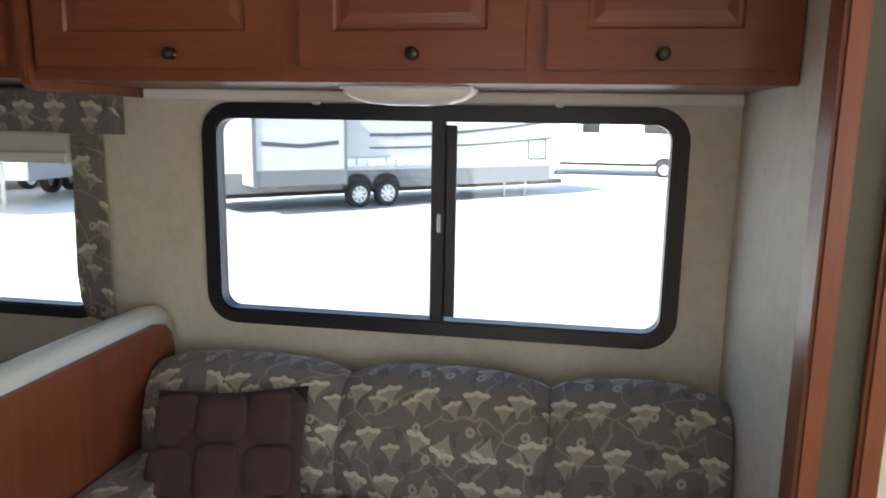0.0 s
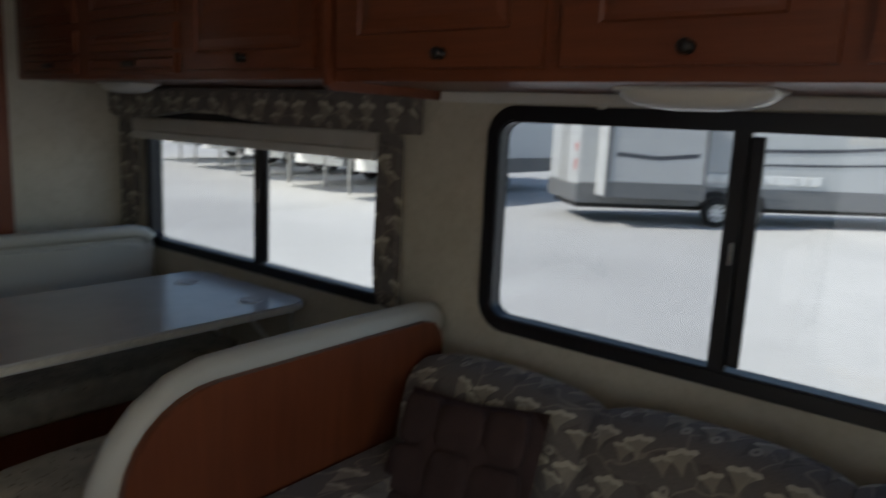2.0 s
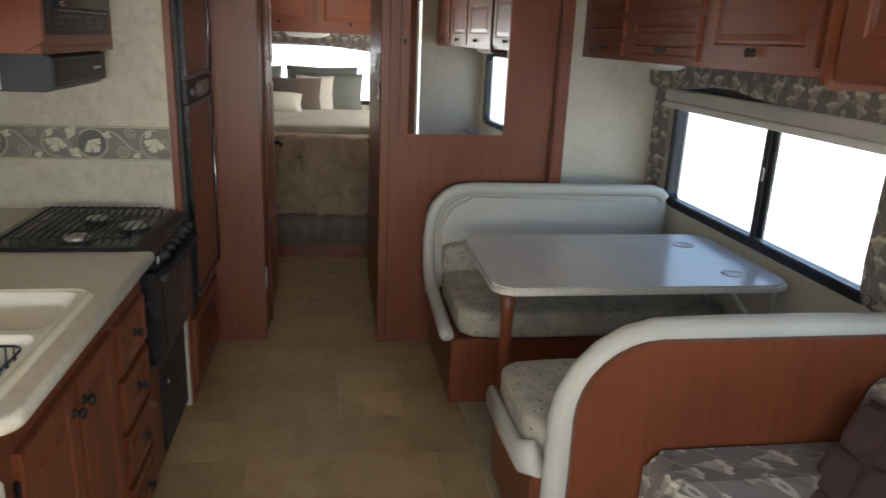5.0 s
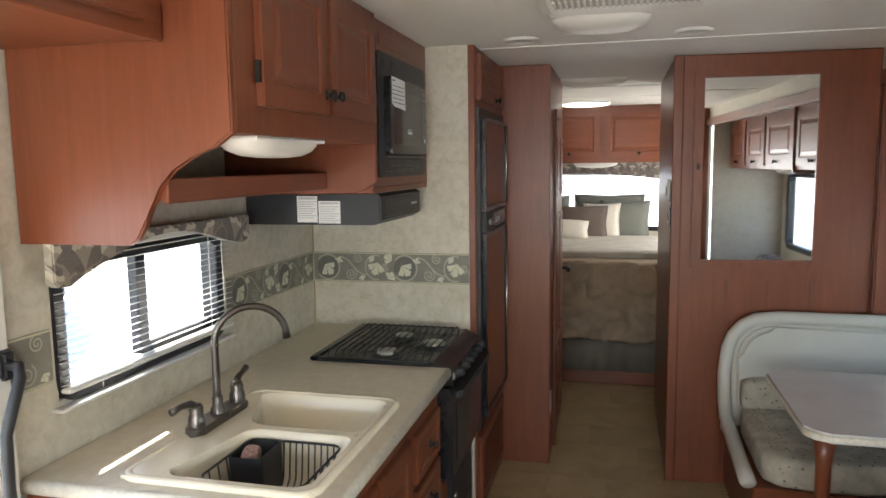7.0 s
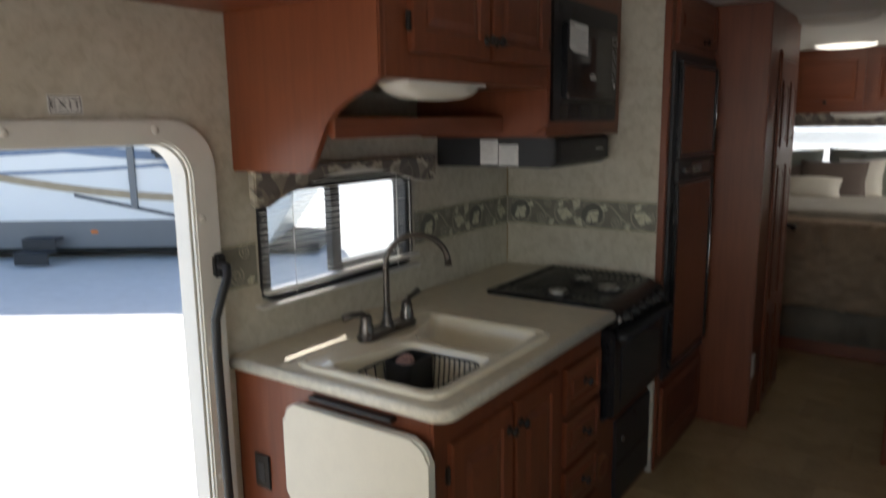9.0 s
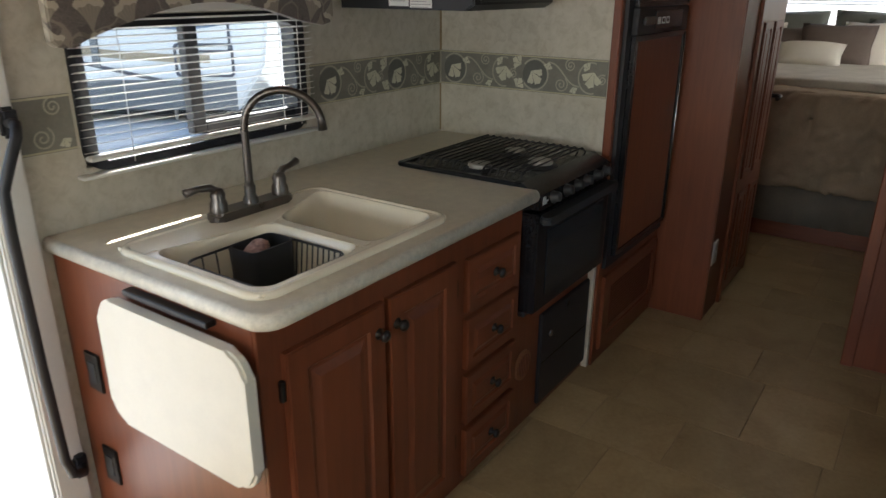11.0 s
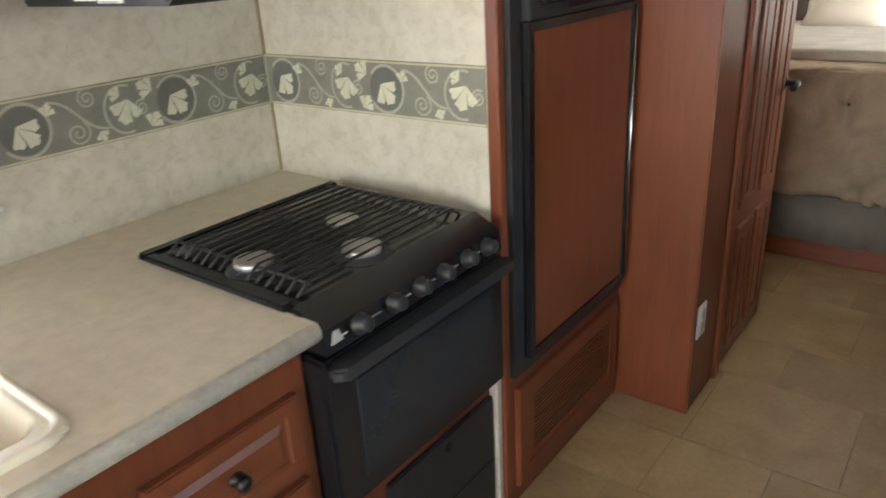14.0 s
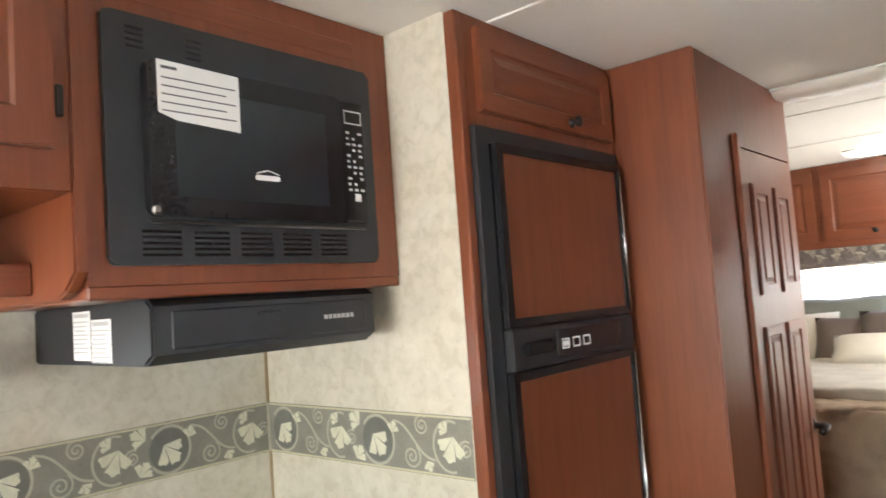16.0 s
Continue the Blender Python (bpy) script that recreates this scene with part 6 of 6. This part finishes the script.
# comforter: draped sheet with wrinkles
bm = bmesh.new()
nx, ny = 80, 90
grid = []
for j in range(ny + 1):
    row = []
    s = j / ny * (0.55 + 1.22)
    for i in range(nx + 1):
        x = BX0 - 0.01 + (BX1 - BX0 + 0.02) * i / nx
        if s < 0.55:
            y, z = BY0 - 0.012, 0.335 + s
            y -= 0.016 * math.sin(min(1, s / 0.5) * math.pi)
        else:
            y, z = BY0 - 0.012 + (s - 0.55), BZ + 0.022
        if abs(s - 0.55) < 0.08:
            t = (s - 0.47) / 0.16
            y, z = BY0 - 0.012 + 0.08 * t * t, 0.835 + 0.077 * (1 - (1 - t) ** 2)
        w = noise.fractal(Vector((x * 4, s * 5, 1.7)), 1.0, 2.0, 3)
        w2 = 1 - 2 * abs(noise.noise(Vector((x * 6 + 2 * w, s * 10 + 3 * w, 4.2))))
        d = 0.036 * w + 0.045 * w2
        row.append(bm.verts.new((x, y - (d if s < 0.6 else 0), z + (d * (1 if s < 0.55 else 0.25) if s >= 0.45 else 0))))
    grid.append(row)
for j in range(ny):
    for i in range(nx):
        bm.faces.new((grid[j][i], grid[j][i + 1], grid[j + 1][i + 1], grid[j + 1][i]))
cf = part("comforter", bm, SPREAD, bed, "crumpled taupe comforter", True)
so_ = cf.modifiers.new("thickness", "SOLIDIFY")
so_.thickness = 0.018
# Pale slab: window light on the comforter's top, put into the colour.
part("sheet_fold", soft_box(bmesh.new(), pose((BX0 + BX1) / 2, 5.98, BZ + 0.05), 1.80, 1.26, 0.06, 12, 6), plain("sunlit_comforter", (0.46, 0.43, 0.37), 0.9, vary=0.15, scale=9, fine=70, bump=0.5), bed, "pale layer standing for the sunlit top of the comforter", True)
for x, y, z, w, h, rx, mat, lab in ((0.09, 6.87, 1.10, 0.66, 0.46, 70, SAGE, "large sage pillow sham against the wall"), (0.78, 6.87, 1.11, 0.66, 0.46, 70, SAGE, "large sage pillow sham against the wall"),
                                    (-0.04, 6.70, 1.07, 0.40, 0.36, 62, SHEET, "cream pillow standing before a sage sham"), (0.20, 6.64, 1.06, 0.34, 0.32, 60, TAUPE, "small dark taupe throw pillow"),
                                    (0.92, 6.72, 1.09, 0.46, 0.40, 66, SAGE, "grey-green throw pillow on the bed"), (0.72, 6.66, 1.08, 0.34, 0.38, 64, SHEET, "cream pillow standing beside a taupe one"),
                                    (0.53, 6.58, 1.08, 0.50, 0.36, 58, TAUPE, "large taupe throw pillow on the bed"), (0.40, 6.36, 1.03, 0.44, 0.26, 36, SHEET, "small white pillow lying on the bed")):
    b = pillow_mesh(bmesh.new(), pose(x, y, z, rx, 0, (x - 0.5) * -10), w, h, 0.13)
    whole("pillow", b, mat, lab, "pillow", at=(x, y - 0.05, BZ + 0.06), group="bed pillows", smooth=True)
rw = thing("window_bedroom", "bright rear window with white blinds", "window", (0.75, REAR, 1.05), kind="structure")
o, i_ = round_rect(RWIN[0] - 0.03, RWIN[1] + 0.03, RWIN[2] - 0.03, RWIN[3] + 0.03, 0.06), round_rect(RWIN[0] + 0.01, RWIN[1] - 0.01, RWIN[2] + 0.01, RWIN[3] - 0.01, 0.04)
part("window_frame", ring(bmesh.new(), o, i_, "y", REAR - 0.012, REAR + 0.05, 0.004), FRAME, rw)
glass_pane(rw, "y", REAR + 0.02, RWIN[0], RWIN[1], RWIN[2], RWIN[3], 0.04)
rbl = thing("window_blind", "white slatted blind half raised in the bedroom window", "blind", (0.75, REAR - 0.03, 1.1), kind="structure")
b = boxed(-0.855, 0.855, -0.011, 0.011, -0.0007, 0.0007)
me = bpy.data.meshes.new("slat")
b.to_mesh(me)
b.free()
me.materials.append(WHITE)
for i in range(20):
    ob = new("slat", me)
    ob.parent = rbl
    ob.matrix_local = Matrix.Translation((-0.31, -0.01, -0.08 + 0.023 * i)) @ pose(0, 0, 0, 25, 0, 0)
part("head_rail", boxed(-0.42, 1.30, REAR - 0.055, REAR - 0.015, 1.51, 1.545, 0.004), WHITE, rbl)
pts = [(-0.495, 1.66), (1.40, 1.66), (1.40, 1.06), (1.28, 1.06), (1.27, 1.46)]
for k in range(15):
    x = 1.24 - 1.64 * k / 14
    pts.append((x, 1.47 + 0.05 * math.sin(math.pi * k / 14)))
pts += [(-0.43, 1.46), (-0.43, 1.06), (-0.495, 1.06)]
whole("window_valance", prism(bmesh.new(), pts, "y", REAR - 0.09, REAR - 0.062, 0.004), VALANCE_X, "grey-brown flowered valance over the bedroom window", "valance", at=(0.7, REAR - 0.07, 1.1))
ro = thing("overhead_cabinet", "cherry wood overhead cupboard above the bed", "cabinet", (0.8, 6.8, 1.66))
part("carcass", boxed(KX + 0.003, 2.037, 6.62, REAR - 0.003, 1.628, TOP - 0.003), WOOD_X, ro)
part("face_frame", boxed(KX + 0.003, 2.037, 6.60, 6.62, 1.622, TOP - 0.003, 0.003), WOOD_X, ro)
for x0, x1 in ((-0.44, 0.12), (0.16, 0.70), (0.74, 1.34), (1.38, 2.0)):
    d = part("door", panel_slab("y", 6.60, 6.582, x0, x1, 1.665, 2.09), WOOD_X, ro, "raised-panel cherry door")
    knob(d, ((x0 + x1) / 2, 6.582, 1.705), (0, -1, 0))
dome_lamp("cabinet_lamp", (0.66, 6.72, 1.624), 0.40, 0.13, 0.045, "white reading lamp under the bed cupboard")

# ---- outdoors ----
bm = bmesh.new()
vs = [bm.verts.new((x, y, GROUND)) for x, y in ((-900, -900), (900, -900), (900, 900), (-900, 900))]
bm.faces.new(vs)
whole("ground", bm, ASPHALT, "sunlit asphalt lot in a raised, pale colour", "ground", "structure")


def wheel(parent, m, r=0.36):
    """A road wheel, its axle along the local z axis."""
    t = part("wheel", lathe(bmesh.new(), m, [(r * 0.62, 0.11), (r * 0.93, 0.12), (r, 0.08), (r, -0.08), (r * 0.93, -0.12), (r * 0.62, -0.11)], 28), RUBBER, parent, "black tyre", True)
    rim = lathe(bmesh.new(), m, [(r * 0.64, 0.115), (r * 0.60, 0.09), (r * 0.50, 0.07), (r * 0.2, 0.085), (0, 0.09)], 24)
    part("rim", rim, SIDING_W, t, "silver rim", True)
    bm = bmesh.new()
    for a in range(0, 360, 45):
        q = m @ pose(0, 0, 0.082, 0, 0, a)
        v4 = [bm.verts.new((q @ Vector(p)).xyz) for p in ((r * 0.30, -0.012, 0.008), (r * 0.54, -0.026, 0.012), (r * 0.54, 0.026, 0.012), (r * 0.30, 0.012, 0.008))]
        bm.faces.new(v4)
    part("spoke_gap", bm, RUBBER, t)


def trailer(name, label, x, y, turn, length, width, height, top_mat, low_mat, wheel_at, awning=False, slide=None, stripe=STRIPE, windows=(), nose=0.6, flip=False, low=0.62):
    """A caravan whose long side faces its local -x; it runs along its local y, rear to nose."""
    T = pose(x, y, GROUND, 0, 0, turn) @ Matrix.Diagonal((1, -1 if flip else 1, 1, 1))
    t = thing(name, label, "trailer", (x, y, GROUND))

    def P(nm, bm, mat, parent=None, lab=""):
        bm.transform(T)
        return part(nm, bm, mat, parent or t, lab)
    b = prism(bmesh.new(), [(0, low), (length - nose, low), (length - 0.1, 1.0), (length, 1.6), (length - 0.25, height - 0.3), (length - 0.8, height), (0.15, height), (0, height - 0.2)], "x", 0, width, 0.05)
    body = P("body", b, top_mat)
    P("lower_panel", box(bmesh.new(), -0.012, 0.01, 0.02, length - nose, low, low + 0.5, 0.004), low_mat, lab="dark lower panel")
    P("roof_rail", box(bmesh.new(), -0.02, 0.03, 0.1, length - 0.8, height - 0.06, height, 0.01), low_mat)
    P("chassis", box(bmesh.new(), 0.3, width - 0.3, 0.1, length + 0.3, low - 0.14, low), RUBBER)
    if slide:
        y0, y1 = slide
        sl = P("slide_out", box(bmesh.new(), -0.75, 0.02, y0, y1, 0.72, height - 0.45, 0.02), top_mat, lab="grey slide-out room")
        P("slide_trim", box(bmesh.new(), -0.78, -0.70, y0 - 0.03, y0 + 0.06, 0.70, height - 0.42, 0.005), low_mat, sl)
        P("slide_trim", box(bmesh.new(), -0.78, -0.70, y1 - 0.06, y1 + 0.03, 0.70, height - 0.42, 0.005), low_mat, sl)
        P("slide_skirt", box(bmesh.new(), -0.765, -0.74, y0, y1, 0.72, 1.10, 0.004), low_mat, sl)
        b = bmesh.new()
        ribbon(b, lambda u, v: (-0.757, u, v), [(y0 + 0.2, 1.75), (y0 + (y1 - y0) * 0.5, 1.68), (y1 - 0.2, 1.78)], 0.10)
        P("decal", b, stripe, sl)
    for yw in wheel_at:
        b = prism(bmesh.new(), [(yw + 0.46 * math.cos(radians(a)), 0.5 + 0.42 * math.sin(radians(a))) for a in range(0, 181, 20)], "x", -0.03, 0.02)
        P("wheel_arch", b, RUBBER)
        wheel(t, T @ Matrix.Translation((-0.02, yw, 0.36)) @ pose(0, 0, 0, 0, -90, 0))
    for y0, y1, z0, z1 in windows:
        w = P("window", prism(bmesh.new(), round_rect(y0, y1, z0, z1, 0.08), "x", -0.03, 0.0, 0.005), SHADE_GLASS)
        P("frame", ring(bmesh.new(), round_rect(y0 - 0.04, y1 + 0.04, z0 - 0.04, z1 + 0.04, 0.1), round_rect(y0, y1, z0, z1, 0.08), "x", -0.035, 0.0), top_mat, w)
    for k, (z, wd, dz) in enumerate(((1.95, 0.09, 0.5), (1.6, 0.06, 0.3))):
        b = bmesh.new()
        ribbon(b, lambda u, v: (-0.016, u, v), [(length * 0.35 + (length * 0.6) * i / 12, z + dz * (i / 12) ** 2) for i in range(13)], wd)
        P("decal", b, stripe)
    if awning:
        b = bmesh.new()
        for i in range(10):
            yw = awning[0] + (awning[1] - awning[0]) * (i + 0.5) / 10
            box(b, -0.05, -0.02, yw - 0.20, yw + 0.20, 1.16 - 0.05, 1.34, 0.02)
        P("scalloped_awning", b, SIDING_W, lab="white scalloped awning edge")
    P("tail_lamp", box(bmesh.new(), 0.2, 0.3, -0.02, 0.01, 1.3, 1.55, 0.01), RED)
    P("rear_band", box(bmesh.new(), 0.02, width - 0.02, -0.03, 0.01, low, low + 0.45, 0.01), low_mat)
    P("tail_lamp", box(bmesh.new(), 0.2, 0.3, -0.02, 0.01, 1.75, 1.95, 0.01), RED)
    P("ladder", tube(bmesh.new(), [(0.9, -0.06, 0.9), (0.9, -0.06, height - 0.1), (1.3, -0.06, height - 0.1), (1.3, -0.06, 0.9)], 0.02, 6), ALU)
    P("hatch", ring(bmesh.new(), round_rect(length * 0.86, length * 0.93, 1.2, 1.85, 0.06), round_rect(length * 0.86 + 0.04, length * 0.93 - 0.04, 1.24, 1.81, 0.05), "x", -0.02, 0.0), STRIPE)
    for yj in (length * 0.8, length - 1.4):
        P("jack", tube(bmesh.new(), [(0.3, yj, 0.02), (0.3, yj, low)], 0.035, 8), ALU)
    return t


def fifth_wheel(x, y):
    """A fifth-wheel trailer, its raised nose towards -x."""
    t = thing("fifth_wheel_trailer", "white fifth-wheel trailer with a raised nose on legs", "trailer", (x, y, GROUND), "fifth-wheel trailers")
    g = GROUND
    b = prism(bmesh.new(), [(x + 0.25, g + 1.55), (x + 2.7, g + 1.55), (x + 2.7, g + 0.7), (x + 11, g + 0.7), (x + 11, g + 3.7), (x + 0.9, g + 3.7), (x + 0.1, g + 3.0), (x, g + 1.9)], "y", y - 1.22, y + 1.22, 0.06)
    part("body", b, SIDING_W, t)
    part("nose_panel", boxed(x - 0.02, x + 0.03, y - 0.95, y + 0.95, g + 1.75, g + 2.0, 0.02), SIDING, t)
    part("nose_window", prism(bmesh.new(), round_rect(y - 0.85, y + 0.85, g + 2.25, g + 2.85, 0.12), "x", x - 0.0, x + 0.2, 0.01), SHADE_GLASS, t)
    part("nose_trim", ring(bmesh.new(), round_rect(y - 1.1, y + 1.1, g + 1.6, g + 2.1, 0.1), round_rect(y - 1.02, y + 1.02, g + 1.66, g + 2.04, 0.08), "x", x - 0.03, x + 0.05), STRIPE, t)
    part("lower_panel", boxed(x + 2.7, x + 10.9, y - 1.235, y - 1.20, g + 0.7, g + 1.2, 0.005), SIDING_G, t)
    for s in (-0.9, 0.9):
        part("leg", tube(bmesh.new(), [(x + 2.2, y + s, g + 0.02), (x + 2.2, y + s, g + 1.56)], 0.05, 8), ALU, t)
    part("hitch", boxed(x + 0.9, x + 1.2, y - 0.15, y + 0.15, g + 1.15, g + 1.56, 0.02), RUBBER, t)
    for xw in (x + 6.4, x + 7.3):
        for s in (-1.15, 1.15):
            wheel(t, Matrix.Translation((xw, y + s, g + 0.38)) @ pose(0, 0, 0, 90 if s < 0 else -90, 0, 0), 0.38)


# trailers seen through the slide-out windows
trailer("travel_trailer", "silver-grey travel trailer with a slide-out and twin axles", 16.55, 8.6, 46, 11.5, 2.5, 3.5, SIDING, SIDING_G, (3.65, 4.55), (3.3, 6.4), (0.45, 2.9), flip=True, low=0.50)
for yy in (14.9, 18.6, 22.6, 26.8, 31.2):
    fifth_wheel(13.6 + (yy - 14.9) * 0.2, yy)
trailer("motorhome", "white motorhome with grey swooshes on the lot", 35.0, -5.6, 0, 8.4, 2.6, 3.3, SIDING_W, SIDING_W, (1.6, 6.8), windows=((1.4, 2.6, 2.0, 2.6), (4.6, 5.4, 2.0, 2.6)), stripe=STRIPE_B)
trailer("travel_trailer", "white travel trailer parked at the far end of the lot", 62.0, 6.0, 20, 9.0, 2.5, 3.4, SIDING_W, SIDING_G, (4.0, 4.9), windows=((1.2, 2.4, 1.9, 2.6), (6.0, 7.2, 1.9, 2.6)))
# motorhome seen through the entry door
MX, MY, MT = -15.6, 3.9, 124
mh = trailer("motorhome", "white motorhome with blue and tan swooshes opposite the door", MX, MY, MT, 9.0, 2.6, 3.6, SIDING_W, SIDING_G, (1.4,), windows=((6.75, 7.55, 1.75, 2.5),), stripe=STRIPE_B, flip=True, low=0.24)
MH = pose(MX, MY, GROUND, 0, 0, MT) @ Matrix.Diagonal((1, -1, 1, 1))


def on_side(name, bm, mat, label=""):
    bm.transform(MH)
    return part(name, bm, mat, mh, label)


def side_at(d):
    return lambda u, v, e=0: (-0.02 - d, u, v)


for nm, d, wd, mat, lab, pts in (
        ("blue_swoosh", 0.0, 0.16, STRIPE_B, "blue-grey swoosh", [(3.0 + 0.42 * i, 2.35 - 0.085 * i + 0.0035 * i * i) for i in range(13)]),
        ("thin_swoosh", 0.002, 0.06, STRIPE_B, "thin blue-grey swoosh", [(6.6 + 0.2 * i, 1.72 - 0.055 * i + 0.006 * i * i) for i in range(10)]),
        ("tan_swoosh", 0.004, 0.13, STRIPE_T, "tan swoosh", [(3.6 + 0.4 * i, 1.55 - 0.08 * i + 0.0035 * i * i) for i in range(12)]),
        ("dark_swoosh", 0.006, 0.06, STRIPE, "dark swoosh", [(5.0 + 0.22 * i, 1.20 - 0.048 * i) for i in range(11)])):
    b = bmesh.new()
    ribbon(b, side_at(d), pts, wd)
    on_side(nm, b, mat, lab)
on_side("slide_seal", box(bmesh.new(), -0.06, 0.0, 6.02, 6.14, 0.95, 3.2, 0.01), SIDING_G)
on_side("cab_mirror", box(bmesh.new(), -0.34, -0.10, 6.55, 6.95, 1.85, 2.35, 0.07, 3), BLACK_MATTE, "black door mirror")
on_side("mirror_arm", tube(bmesh.new(), [(-0.02, 6.3, 2.15), (-0.2, 6.6, 2.1)], 0.03, 8), BLACK_MATTE)
on_side("hatch", ring(bmesh.new(), round_rect(7.4, 8.4, 0.80, 1.35, 0.08), round_rect(7.44, 8.36, 0.84, 1.31, 0.06), "x", -0.03, 0.0), STRIPE, "hatch outline")
for y in (5.3, 7.75):
    on_side("marker_lamp", box(bmesh.new(), -0.04, 0.0, y - 0.06, y + 0.06, 0.50, 0.56, 0.01), AMBER, "amber marker lamp")
b = bmesh.new()
for k in range(2):
    box(b, -0.35 - 0.28 * k, -0.05 - 0.28 * k, 4.15, 4.75, 0.42 - 0.2 * k, 0.46 - 0.2 * k, 0.01)
    box(b, -0.35 - 0.28 * k, -0.32 - 0.28 * k, 4.15, 4.75, 0.24 - 0.2 * k, 0.44 - 0.2 * k, 0.005)
on_side("entry_step", b, BLACK_MATTE, "black folding entry steps")

# floor pieces: staggered rows of long and square ones
GAP = 0.003
rows_y, k = -1.2, 0
shapes = {}
while rows_y < 5.5:
    depth = (0.30, 0.45)[k % 2]
    x = -0.50 - (0.17, 0.0, 0.28, 0.10)[k % 4]
    j = k
    while x < 2.08:
        w = (0.45, 0.30)[j % 2]
        x0, x1 = max(x, KX), min(x + w, 2.085)
        if x1 - x0 > 0.05:
            key = (round(x1 - x0 - GAP, 4), round(depth - GAP, 4))
            if key not in shapes:
                shapes[key] = tile_mesh(*key)
            t = new("tile", shapes[key])
            t.parent = floor
            t.location = ((x0 + x1) / 2, rows_y + depth / 2, 0.0)
        x, j = x + w, j + 1
    rows_y, k = rows_y + depth, k + 1
